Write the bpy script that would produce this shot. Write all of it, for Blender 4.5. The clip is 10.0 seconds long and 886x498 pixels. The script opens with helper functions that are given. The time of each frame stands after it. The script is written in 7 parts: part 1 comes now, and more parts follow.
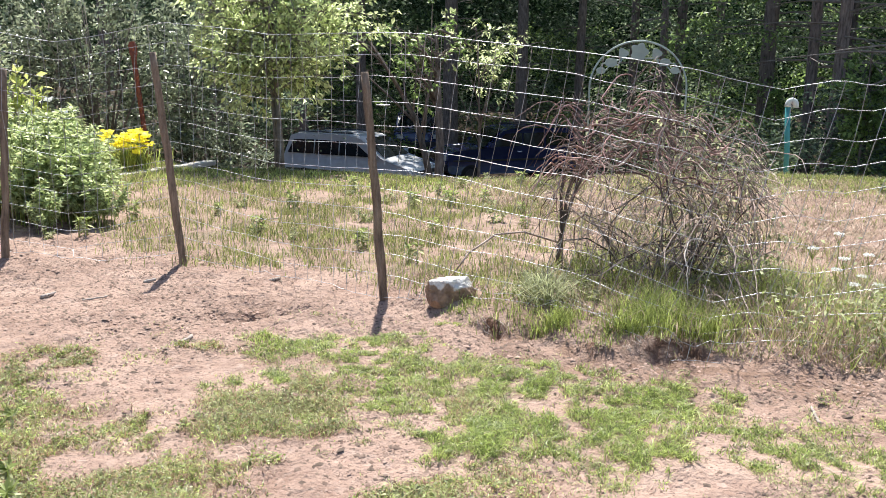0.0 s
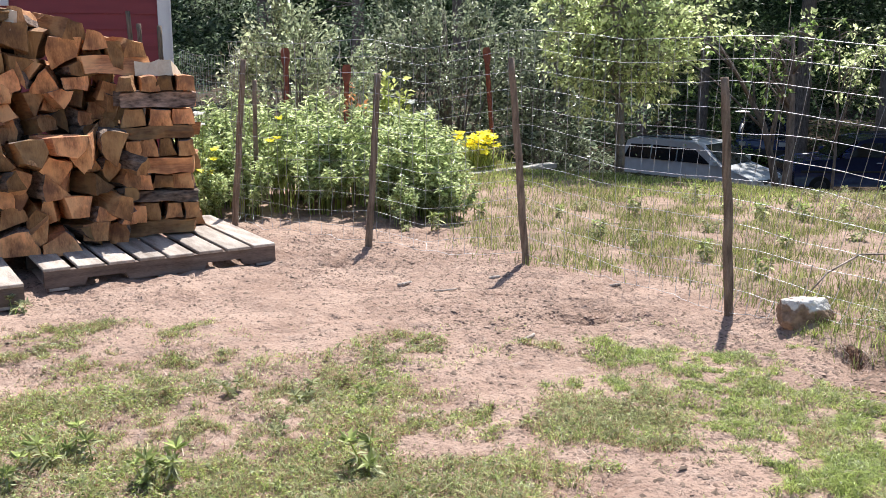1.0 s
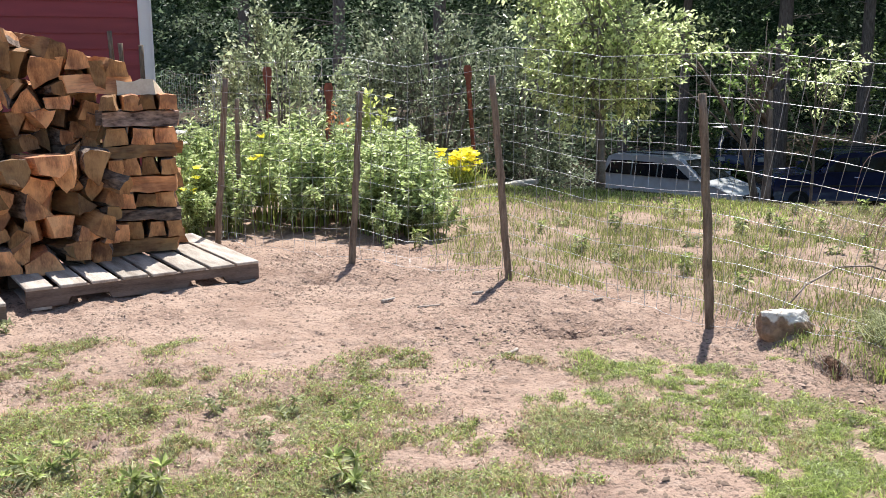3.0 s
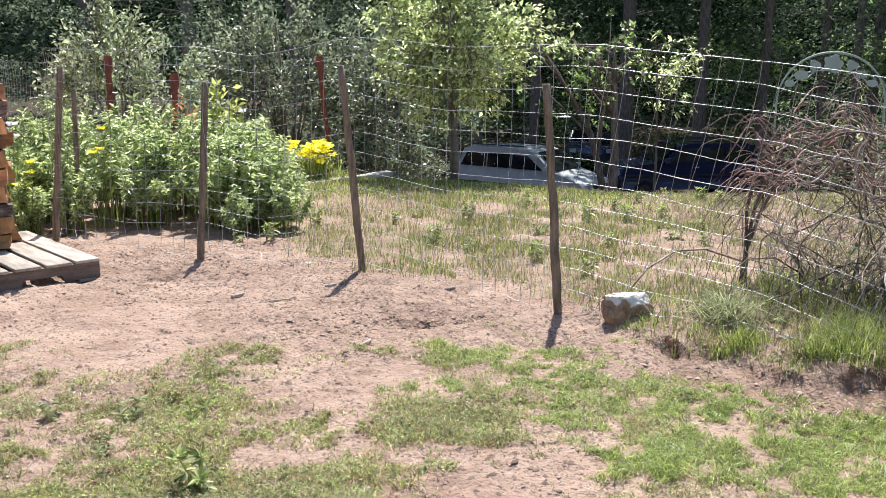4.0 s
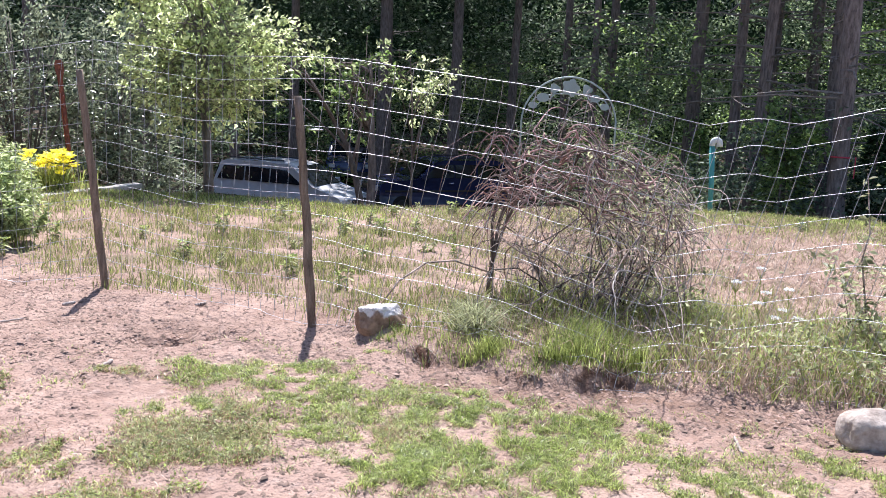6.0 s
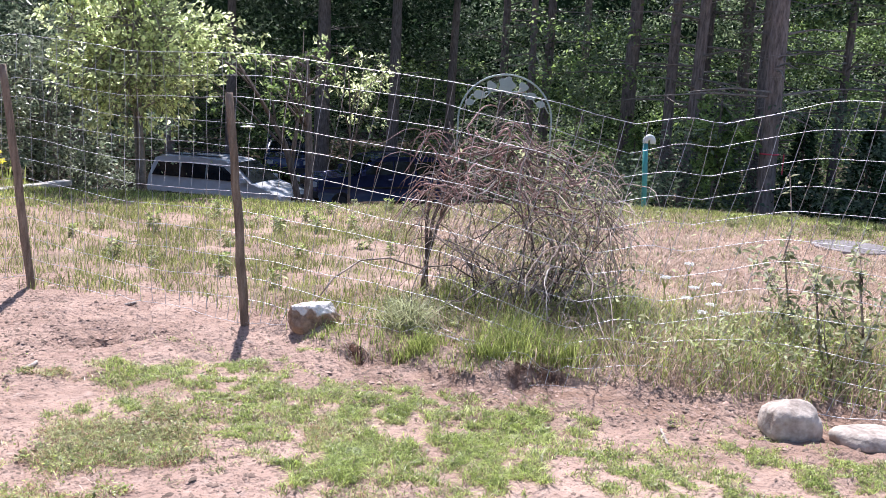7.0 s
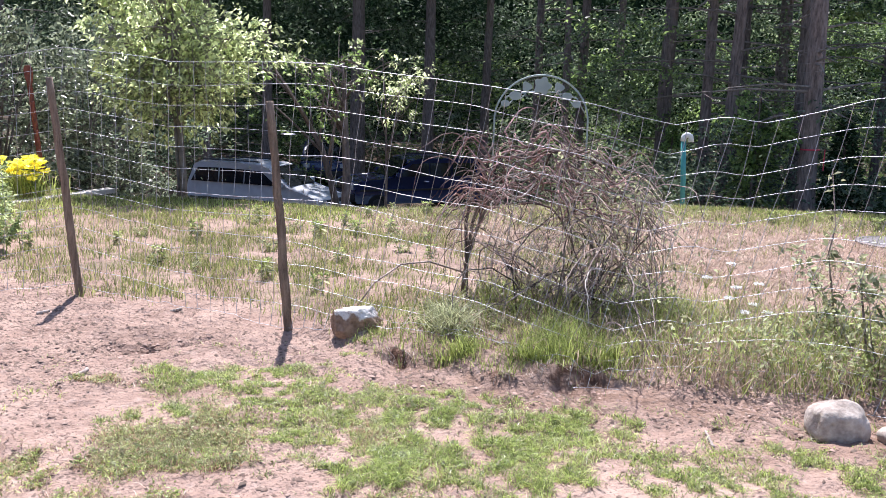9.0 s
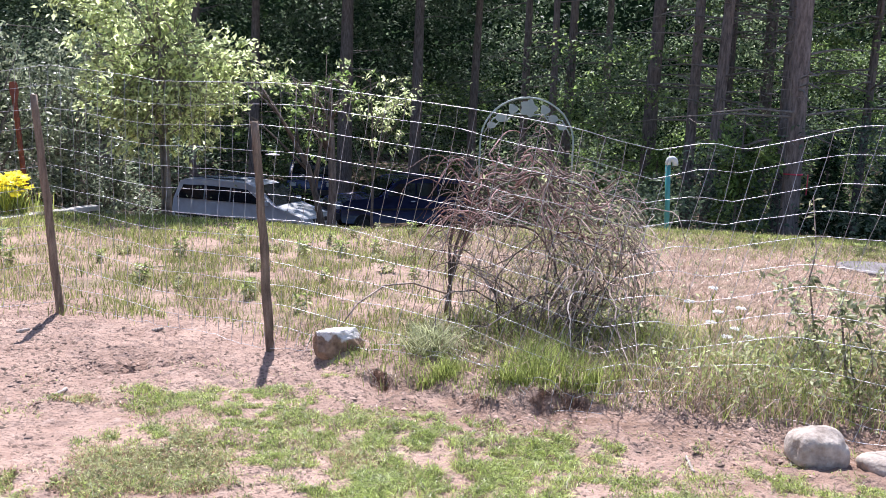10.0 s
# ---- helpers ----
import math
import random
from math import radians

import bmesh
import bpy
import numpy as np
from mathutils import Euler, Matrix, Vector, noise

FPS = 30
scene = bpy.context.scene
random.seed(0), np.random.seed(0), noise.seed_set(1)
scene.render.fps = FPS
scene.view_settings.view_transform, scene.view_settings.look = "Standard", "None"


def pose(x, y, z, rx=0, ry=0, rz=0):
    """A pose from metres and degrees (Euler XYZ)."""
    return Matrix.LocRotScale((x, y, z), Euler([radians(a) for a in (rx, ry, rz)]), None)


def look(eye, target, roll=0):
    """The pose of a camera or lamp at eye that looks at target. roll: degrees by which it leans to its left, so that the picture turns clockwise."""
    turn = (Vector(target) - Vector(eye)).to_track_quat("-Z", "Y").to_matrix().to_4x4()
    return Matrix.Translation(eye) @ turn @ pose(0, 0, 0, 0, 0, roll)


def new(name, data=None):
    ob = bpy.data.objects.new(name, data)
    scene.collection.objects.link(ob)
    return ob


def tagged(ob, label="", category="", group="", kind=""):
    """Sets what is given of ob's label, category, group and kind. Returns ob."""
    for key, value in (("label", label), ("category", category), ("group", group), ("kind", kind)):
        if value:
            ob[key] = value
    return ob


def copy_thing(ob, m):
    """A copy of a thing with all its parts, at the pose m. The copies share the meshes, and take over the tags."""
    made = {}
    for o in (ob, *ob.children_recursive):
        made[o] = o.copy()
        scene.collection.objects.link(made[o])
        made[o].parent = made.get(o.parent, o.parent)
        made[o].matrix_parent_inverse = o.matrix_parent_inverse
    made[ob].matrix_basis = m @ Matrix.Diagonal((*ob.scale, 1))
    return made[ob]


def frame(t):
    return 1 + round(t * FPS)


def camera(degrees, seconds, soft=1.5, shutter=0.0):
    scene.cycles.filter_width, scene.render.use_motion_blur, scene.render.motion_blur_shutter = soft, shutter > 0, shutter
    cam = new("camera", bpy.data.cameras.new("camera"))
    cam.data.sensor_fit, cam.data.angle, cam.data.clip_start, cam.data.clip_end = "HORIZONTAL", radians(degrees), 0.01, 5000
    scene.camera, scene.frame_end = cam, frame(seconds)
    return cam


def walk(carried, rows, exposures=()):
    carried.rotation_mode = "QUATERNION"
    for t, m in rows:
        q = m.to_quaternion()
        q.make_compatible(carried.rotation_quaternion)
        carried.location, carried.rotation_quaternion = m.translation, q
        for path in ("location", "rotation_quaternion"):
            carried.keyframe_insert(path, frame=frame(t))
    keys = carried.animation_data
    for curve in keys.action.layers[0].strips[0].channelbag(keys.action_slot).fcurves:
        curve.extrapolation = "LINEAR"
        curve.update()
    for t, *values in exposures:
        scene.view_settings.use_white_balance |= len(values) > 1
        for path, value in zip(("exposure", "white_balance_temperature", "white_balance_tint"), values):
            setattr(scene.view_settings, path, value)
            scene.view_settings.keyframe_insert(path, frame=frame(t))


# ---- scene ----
cam = camera(50.8, 10.0, soft=0.3)
PATH = [
    (0, (0.078, -0.048, 1.248), (0.76, 1.786, 0.829), 0.6),
    (0.5, (0.02, -0.008, 1.247), (0.206, 1.939, 0.832), 0.3),
    (1, (0.0, -0.015, 1.253), (0.003, 1.941, 0.838), 0.1),
    (1.5, (-0.002, -0.019, 1.258), (0.002, 1.938, 0.843), 0.1),
    (2, (-0.005, -0.02, 1.252), (-0.003, 1.937, 0.837), 0.0),
    (2.2, (-0.007, -0.046, 1.259), (-0.009, 1.911, 0.846), -0.2),
    (3.3, (0.006, -0.043, 1.245), (0.112, 1.919, 0.872), -0.1),
    (3.5, (0.021, -0.034, 1.239), (0.2, 1.922, 0.86), 0.0),
    (4, (0.043, -0.026, 1.237), (0.38, 1.906, 0.844), 0.3),
    (4.5, (0.054, -0.026, 1.231), (0.468, 1.895, 0.859), 0.5),
    (5, (0.088, -0.026, 1.227), (0.833, 1.798, 0.884), 2.4),
    (5.1, (0.111, -0.031, 1.241), (0.898, 1.776, 0.901), 3.5),
    (5.2, (0.095, -0.031, 1.225), (0.915, 1.76, 0.881), 2.6),
    (6.3, (0.081, -0.037, 1.228), (0.907, 1.75, 0.876), 2.5),
    (6.5, (0.09, -0.044, 1.232), (0.952, 1.725, 0.877), 2.6),
    (7, (0.107, -0.058, 1.235), (1.044, 1.674, 0.884), 2.9),
    (7.5, (0.092, -0.088, 1.238), (1.038, 1.639, 0.887), 2.8),
    (8, (0.077, -0.095, 1.243), (1.015, 1.637, 0.897), 2.7),
    (8.5, (0.069, -0.079, 1.247), (0.976, 1.668, 0.896), 2.2),
    (9, (0.08, -0.068, 1.253), (0.948, 1.7, 0.9), 1.7),
    (9.5, (0.078, -0.075, 1.269), (0.944, 1.697, 0.934), 2.1),
    (10, (0.091, -0.075, 1.264), (0.987, 1.686, 0.954), 2.4),
]
walk(cam, [(t, look(eye, target, roll)) for t, eye, target, roll in PATH],
     exposures=[(0.0, 0.81, 6300, 9), (0.6, 0.69, 6260, 10), (2.2, 0.64, 6270, 8), (3.3, 0.69, 6320, 7), (4.5, 0.72, 6150, 8), (6.3, 0.84, 5900, 18), (10.0, 0.85, 5900, 18)])

# ---- light ----
SUN_DIR = Vector((0.10, 0.46, 0.88)).normalized()
world = bpy.data.worlds.new("sky")
scene.world = world
world.use_nodes = True
wn = world.node_tree.nodes
sky = wn.new("ShaderNodeTexSky")
sky.sky_type = "NISHITA"
sky.sun_disc = False
sky.sun_elevation = math.asin(SUN_DIR.z)
sky.sun_rotation = math.atan2(SUN_DIR.x, SUN_DIR.y)
wn["Background"].inputs["Strength"].default_value = 0.108
world.node_tree.links.new(sky.outputs[0], wn["Background"].inputs["Color"])
sun = new("sun", bpy.data.lights.new("sun", "SUN"))
sun.data.energy = 5.0
sun.data.angle = radians(0.6)
sun.data.color = (1.0, 0.945, 0.87)
sun.matrix_world = look(SUN_DIR * 60, (0, 0, 0))


# ---- mesh helpers ----
class Geo:
    """Collects vertices, faces and a material slot for each face."""

    def __init__(self):
        self.v, self.f, self.m = [], [], []

    def add(self, verts, faces, slot=0):
        o = len(self.v)
        self.v.extend([tuple(p) for p in verts])
        for face in faces:
            self.f.append([i + o for i in face])
            self.m.append(slot)

    def box(self, x0, x1, y0, y1, z0, z1, slot=0, m=None):
        vs = [Vector((x, y, z)) for z in (z0, z1) for x, y in ((x0, y0), (x1, y0), (x1, y1), (x0, y1))]
        if m is not None:
            vs = [m @ p for p in vs]
        self.add(vs, [(3, 2, 1, 0), (4, 5, 6, 7), (0, 1, 5, 4), (1, 2, 6, 5), (2, 3, 7, 6), (3, 0, 4, 7)], slot)

    def tube(self, pts, radii, sides=5, slot=0, caps=True):
        pts = [Vector(p) for p in pts]
        if isinstance(radii, (int, float)):
            radii = [radii] * len(pts)
        o, n = len(self.v), len(pts)
        up = Vector((0.31, 0.17, 0.93))
        for i, p in enumerate(pts):
            d = (pts[min(i + 1, n - 1)] - pts[max(i - 1, 0)]).normalized()
            a = d.cross(up)
            if a.length < 0.05:
                a = d.cross(Vector((1, 0, 0)))
            a.normalize()
            b = d.cross(a)
            for k in range(sides):
                w = 2 * math.pi * k / sides
                self.v.append(tuple(p + (a * math.cos(w) + b * math.sin(w)) * radii[i]))
        for i in range(n - 1):
            for k in range(sides):
                k2 = (k + 1) % sides
                self.f.append([o + i * sides + k, o + i * sides + k2, o + (i + 1) * sides + k2, o + (i + 1) * sides + k])
                self.m.append(slot)
        if caps:
            self.f.append([o + k for k in range(sides)][::-1])
            self.f.append([o + (n - 1) * sides + k for k in range(sides)])
            self.m += [slot, slot]

    def mesh(self, name, mats, smooth=False):
        me = bpy.data.meshes.new(name)
        me.from_pydata(self.v, [], self.f)
        for mt in mats:
            me.materials.append(mt)
        if len(mats) > 1:
            me.polygons.foreach_set("material_index", self.m)
        if smooth:
            me.polygons.foreach_set("use_smooth", [True] * len(self.f))
        me.update()
        return me


def tri_mesh(name, verts, faces, mat, smooth=False):
    """A mesh from arrays: n x 3 places and n x 3 corners."""
    verts, faces = np.asarray(verts, np.float32), np.asarray(faces, np.int32)
    me = bpy.data.meshes.new(name)
    me.vertices.add(len(verts))
    me.vertices.foreach_set("co", verts.ravel())
    me.loops.add(faces.size)
    me.loops.foreach_set("vertex_index", faces.ravel())
    k = faces.shape[1]
    me.polygons.add(len(faces))
    me.polygons.foreach_set("loop_start", np.arange(0, faces.size, k, dtype=np.int32))
    me.polygons.foreach_set("loop_total", np.full(len(faces), k, np.int32))
    if smooth:
        me.polygons.foreach_set("use_smooth", np.ones(len(faces), bool))
    me.materials.append(mat)
    me.update(calc_edges=True)
    return me


def part(name, geo, mats, parent, label="", smooth=False):
    """Links a Geo (or a mesh) as one mesh object under a thing or a part."""
    if isinstance(geo, Geo):
        geo = geo.mesh(name, mats if isinstance(mats, (list, tuple)) else [mats], smooth)
    ob = new(name, geo)
    ob.parent = parent
    if label:
        ob["label"] = label
    return ob


def thing(name, label, category, group="", kind="", m=None, mesh=None):
    ob = new(name, mesh)
    if m is not None:
        ob.matrix_world = m
    return tagged(ob, label, category, group, kind)


def bevelled(geo, width, segments=1):
    """The Geo with its sharp edges bevelled."""
    bm = bmesh.new()
    vs = [bm.verts.new(p) for p in geo.v]
    for face, slot in zip(geo.f, geo.m):
        bm.faces.new([vs[i] for i in face]).material_index = slot
    bm.normal_update()
    edges = [e for e in bm.edges if len(e.link_faces) == 2 and e.calc_face_angle(0) > 0.5]
    bmesh.ops.bevel(bm, geom=edges, offset=width, segments=segments, affect="EDGES", profile=0.6)
    out = Geo()
    bm.verts.index_update()
    out.v = [tuple(p.co) for p in bm.verts]
    out.f = [[p.index for p in face.verts] for face in bm.faces]
    out.m = [face.material_index for face in bm.faces]
    bm.free()
    return out


def leaves(rng, centre, out, size, aspect=0.42, droop=0.25, spread=0.7):
    """Folded leaves, two triangles each, at the places centre (n x 3), pointing along out (n x 3) with some spread."""
    n = len(centre)
    d = out + rng.normal(0, spread, (n, 3))
    d[:, 2] -= droop
    d /= np.linalg.norm(d, axis=1)[:, None] + 1e-9
    s = np.cross(d, rng.normal(0, 1, (n, 3)) * 0.7 + np.array([0, 0, 1.0]))
    s /= np.linalg.norm(s, axis=1)[:, None] + 1e-9
    up = np.cross(s, d)
    L = (size * rng.uniform(0.6, 1.3, n))[:, None]
    base = centre
    tip = centre + d * L - up * L * 0.12
    mid = centre + d * L * 0.45
    left = mid + s * L * aspect * 0.5 + up * L * 0.10
    right = mid - s * L * aspect * 0.5 + up * L * 0.10
    v = np.stack([base, left, tip, right], 1).reshape(-1, 3)
    o = np.arange(n)[:, None] * 4
    f = np.concatenate([o + [0, 1, 2], o + [0, 2, 3]], 1).reshape(-1, 3)
    return v, f


def blades(rng, x, y, z, height, width, lean=0.35, curl=0.3):
    """Grass blades of three triangles each, rooted at x, y, z."""
    n = len(x)
    a = rng.uniform(0, 2 * math.pi, n)
    b = rng.uniform(0, 2 * math.pi, n)
    h = height * rng.uniform(0.5, 1.25, n)
    l = lean * rng.uniform(0.1, 1.6, n)
    dx, dy = np.cos(a) * l, np.sin(a) * l
    wx, wy = np.cos(b) * width / 2, np.sin(b) * width / 2
    root = np.stack([x, y, z], 1)
    w = np.stack([wx, wy, np.zeros(n)], 1)
    mid = root + np.stack([dx * 0.45 * h, dy * 0.45 * h, 0.6 * h], 1)
    tip = root + np.stack([dx * (1 + curl) * h, dy * (1 + curl) * h, (1 - 0.35 * l) * h], 1)
    v = np.stack([root - w, root + w, mid + w * 0.8, mid - w * 0.8, tip], 1).reshape(-1, 3)
    o = np.arange(n)[:, None] * 5
    f = np.concatenate([o + [0, 1, 2], o + [0, 2, 3], o + [3, 2, 4]], 1).reshape(-1, 3)
    return v, f


def joined(pieces):
    vs, fs, o = [], [], 0
    for v, f in pieces:
        vs.append(v)
        fs.append(f + o)
        o += len(v)
    return np.concatenate(vs), np.concatenate(fs)


# ---- materials ----
def material(name, a, b, scale=8.0, rough=0.8, bump=0.2, fine=60.0, vary=0.12, metal=0.0, island=False, stretch=(1, 1, 1), coords="Object", spec=0.5):
    """A surface of two colours mixed by coarse and fine noise, with relief, varied from piece to piece."""
    mt = bpy.data.materials.new(name)
    mt.use_nodes = True
    nt = mt.node_tree
    n, ln = nt.nodes, nt.links
    bsdf = n["Principled BSDF"]
    tc = n.new("ShaderNodeTexCoord")
    mp = n.new("ShaderNodeMapping")
    mp.inputs["Scale"].default_value = stretch
    ln.new(tc.outputs[coords], mp.inputs["Vector"])
    n1, n2 = n.new("ShaderNodeTexNoise"), n.new("ShaderNodeTexNoise")
    n1.inputs["Scale"].default_value, n2.inputs["Scale"].default_value = scale, fine
    n1.inputs["Detail"].default_value, n2.inputs["Detail"].default_value = 6, 4
    for k in (n1, n2):
        ln.new(mp.outputs[0], k.inputs["Vector"])
    mixf = n.new("ShaderNodeMath")
    mixf.operation = "MULTIPLY_ADD"
    ln.new(n2.outputs["Fac"], mixf.inputs[0])
    mixf.inputs[1].default_value = 0.45
    ln.new(n1.outputs["Fac"], mixf.inputs[2])
    ramp = n.new("ShaderNodeMapRange")
    ramp.inputs["From Min"].default_value, ramp.inputs["From Max"].default_value = 0.5, 0.95
    ln.new(mixf.outputs[0], ramp.inputs["Value"])
    mix = n.new("ShaderNodeMix")
    mix.data_type = "RGBA"
    mix.inputs["A"].default_value, mix.inputs["B"].default_value = (*a, 1), (*b, 1)
    ln.new(ramp.outputs[0], mix.inputs["Factor"])
    hsv = n.new("ShaderNodeHueSaturation")
    ln.new(mix.outputs["Result"], hsv.inputs["Color"])
    if island:
        rnd = n.new("ShaderNodeNewGeometry").outputs["Random Per Island"]
    else:
        rnd = n.new("ShaderNodeObjectInfo").outputs["Random"]
    vr = n.new("ShaderNodeMapRange")
    vr.inputs["To Min"].default_value, vr.inputs["To Max"].default_value = 1 - 2 * vary, 1 + 2 * vary
    ln.new(rnd, vr.inputs["Value"])
    ln.new(vr.outputs[0], hsv.inputs["Value"])
    vh = n.new("ShaderNodeMapRange")
    vh.inputs["To Min"].default_value, vh.inputs["To Max"].default_value = 0.5 + vary * 0.03, 0.5 - vary * 0.03
    ln.new(rnd, vh.inputs["Value"])
    ln.new(vh.outputs[0], hsv.inputs["Hue"])
    ln.new(hsv.outputs[0], bsdf.inputs["Base Color"])
    bsdf.inputs["Roughness"].default_value = rough
    bsdf.inputs["Metallic"].default_value = metal
    bsdf.inputs["Specular IOR Level"].default_value = spec
    if bump:
        bp = n.new("ShaderNodeBump")
        bp.inputs["Strength"].default_value = bump
        bp.inputs["Distance"].default_value = 0.01
        ln.new(mixf.outputs[0], bp.inputs["Height"])
        ln.new(bp.outputs[0], bsdf.inputs["Normal"])
    return mt


def leaf_material(name, a, b, through_light=0.45, rough=0.42, vary=0.45, spec=0.5):
    """Leaves: varied from leaf to leaf, glossy above, letting light through."""
    mt = bpy.data.materials.new(name)
    mt.use_nodes = True
    nt = mt.node_tree
    n, ln = nt.nodes, nt.links
    bsdf = n["Principled BSDF"]
    geo = n.new("ShaderNodeNewGeometry")
    tc = n.new("ShaderNodeTexCoord")
    nz = n.new("ShaderNodeTexNoise")
    nz.inputs["Scale"].default_value = 2.2
    ln.new(tc.outputs["Object"], nz.inputs["Vector"])
    add = n.new("ShaderNodeMath")
    add.operation = "MULTIPLY_ADD"
    ln.new(geo.outputs["Random Per Island"], add.inputs[0])
    add.inputs[1].default_value = 0.6
    ad2 = n.new("ShaderNodeMath")
    ad2.operation = "MULTIPLY_ADD"
    ln.new(nz.outputs["Fac"], ad2.inputs[0])
    ad2.inputs[1].default_value = 0.8
    ad2.inputs[2].default_value = -0.2
    ln.new(ad2.outputs[0], add.inputs[2])
    mix = n.new("ShaderNodeMix")
    mix.data_type = "RGBA"
    mix.clamp_factor = True
    mix.inputs["A"].default_value, mix.inputs["B"].default_value = (*a, 1), (*b, 1)
    ln.new(add.outputs[0], mix.inputs["Factor"])
    hsv = n.new("ShaderNodeHueSaturation")
    vr = n.new("ShaderNodeMapRange")
    vr.inputs["To Min"].default_value, vr.inputs["To Max"].default_value = 1 - vary, 1 + vary
    ln.new(geo.outputs["Random Per Island"], vr.inputs["Value"])
    ln.new(vr.outputs[0], hsv.inputs["Value"])
    ln.new(mix.outputs["Result"], hsv.inputs["Color"])
    ln.new(hsv.outputs[0], bsdf.inputs["Base Color"])
    bsdf.inputs["Roughness"].default_value = rough
    bsdf.inputs["Specular IOR Level"].default_value = spec
    tr = n.new("ShaderNodeBsdfTranslucent")
    br = n.new("ShaderNodeHueSaturation")
    br.inputs["Saturation"].default_value, br.inputs["Value"].default_value = 0.95, 1.4
    br.inputs["Hue"].default_value = 0.497
    ln.new(hsv.outputs[0], br.inputs["Color"])
    ln.new(br.outputs[0], tr.inputs["Color"])
    mx = n.new("ShaderNodeMixShader")
    mx.inputs[0].default_value = through_light
    ln.new(bsdf.outputs[0], mx.inputs[1])
    ln.new(tr.outputs[0], mx.inputs[2])
    ln.new(mx.outputs[0], n["Material Output"].inputs["Surface"])
    return mt


def plain(name, colour, rough=0.5, metal=0.0, coat=0.0):
    mt = material(name, [c * 0.9 for c in colour], [min(1, c * 1.1) for c in colour], 5, rough, 0.03, 80, 0.03, metal)
    mt.node_tree.nodes["Principled BSDF"].inputs["Coat Weight"].default_value = coat
    return mt


# pallet wood again, darker: shade of the pallet's sides put into the colour
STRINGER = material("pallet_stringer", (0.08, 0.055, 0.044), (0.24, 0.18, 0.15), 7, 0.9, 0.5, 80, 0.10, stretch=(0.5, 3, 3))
RED_TWIG = material("red_brown_vine", (0.05, 0.026, 0.023), (0.42, 0.27, 0.235), 10, 0.8, 0.5, 80, 0.36, island=True)
DARK_RIM = plain("dark_steel_rim", (0.05, 0.05, 0.055), 0.5, 0.4)
POST_WOOD = material("weathered_stake", (0.085, 0.060, 0.042), (0.31, 0.24, 0.18), 9, 0.9, 0.8, 90, 0.12, stretch=(6, 6, 0.7))
WIRE = material("galvanised_wire", (0.34, 0.34, 0.36), (0.55, 0.55, 0.57), 20, 0.45, 0.05, 200, 0.05, metal=0.85)


def cut_wood(name="split_wood", a=(0.21, 0.088, 0.036), b=(0.64, 0.32, 0.14), stretch=(1, 0.18, 1)):
    """Split firewood: cream sapwood to orange and brown heartwood, in streaks along the grain, each log its own."""
    mt = material(name, a, b, 13, 0.8, 1.0, 95, 0.32, stretch=stretch)
    nt = mt.node_tree
    n, ln = nt.nodes, nt.links
    hsv = next(k for k in n if k.type == "HUE_SAT")
    under = hsv.inputs["Color"].links[0].from_socket
    info = n.new("ShaderNodeObjectInfo")
    tc = n.new("ShaderNodeTexCoord")
    nz = n.new("ShaderNodeTexNoise")
    nz.noise_dimensions = "4D"
    nz.inputs["Scale"].default_value, nz.inputs["Detail"].default_value = 6, 5
    ln.new(tc.outputs["Object"], nz.inputs["Vector"])
    wv = n.new("ShaderNodeMath")
    wv.operation = "MULTIPLY"
    wv.inputs[1].default_value = 40
    ln.new(info.outputs["Random"], wv.inputs[0])
    ln.new(wv.outputs[0], nz.inputs["W"])
    for lo, hi, colour in ((0.50, 0.62, (0.64, 0.36, 0.16, 1)), (0.46, 0.34, (0.12, 0.056, 0.032, 1))):
        r = n.new("ShaderNodeMapRange")
        r.inputs["From Min"].default_value, r.inputs["From Max"].default_value = lo, hi
        r.inputs["To Max"].default_value = 0.75
        ln.new(nz.outputs["Fac"], r.inputs["Value"])
        k = n.new("ShaderNodeMix")
        k.data_type = "RGBA"
        k.inputs["B"].default_value = colour
        ln.new(r.outputs[0], k.inputs["Factor"])
        ln.new(under, k.inputs["A"])
        under = k.outputs["Result"]
    ln.new(under, hsv.inputs["Color"])
    return mt


CUT_WOOD = cut_wood()
END_WOOD = cut_wood("sawn_log_end", (0.20, 0.085, 0.034), (0.60, 0.31, 0.13), (1.6, 1, 0.5))
BARK = material("log_bark", (0.032, 0.021, 0.017), (0.34, 0.245, 0.19), 26, 0.95, 1.0, 70, 0.2, stretch=(1.5, 0.5, 1.5))
PALE_WOOD = material("pale_split_wood", (0.62, 0.50, 0.36), (0.78, 0.68, 0.54), 8, 0.8, 0.4, 70, 0.08)
PALLET_WOOD = material("pallet_board", (0.25, 0.20, 0.165), (0.55, 0.48, 0.42), 7, 0.85, 0.5, 80, 0.10, stretch=(3, 0.5, 3))
RED_SIDING = material("red_siding", (0.19, 0.026, 0.034), (0.25, 0.040, 0.048), 3, 0.6, 0.12, 120, 0.04, stretch=(0.5, 1, 4))
WHITE_TRIM = material("white_trim", (0.60, 0.60, 0.63), (0.70, 0.70, 0.72), 4, 0.5, 0.06, 90, 0.02)
STONE = material("field_stone", (0.26, 0.21, 0.17), (0.54, 0.47, 0.40), 16, 0.85, 0.8, 70, 0.06)
RUST_RED = material("rust_red_paint", (0.12, 0.03, 0.02), (0.29, 0.08, 0.045), 15, 0.6, 0.3, 90, 0.08, metal=0.1)
TRUNK = material("pine_bark", (0.07, 0.056, 0.048), (0.26, 0.212, 0.182), 9, 0.95, 1.0, 45, 0.12, stretch=(3, 3, 0.6))
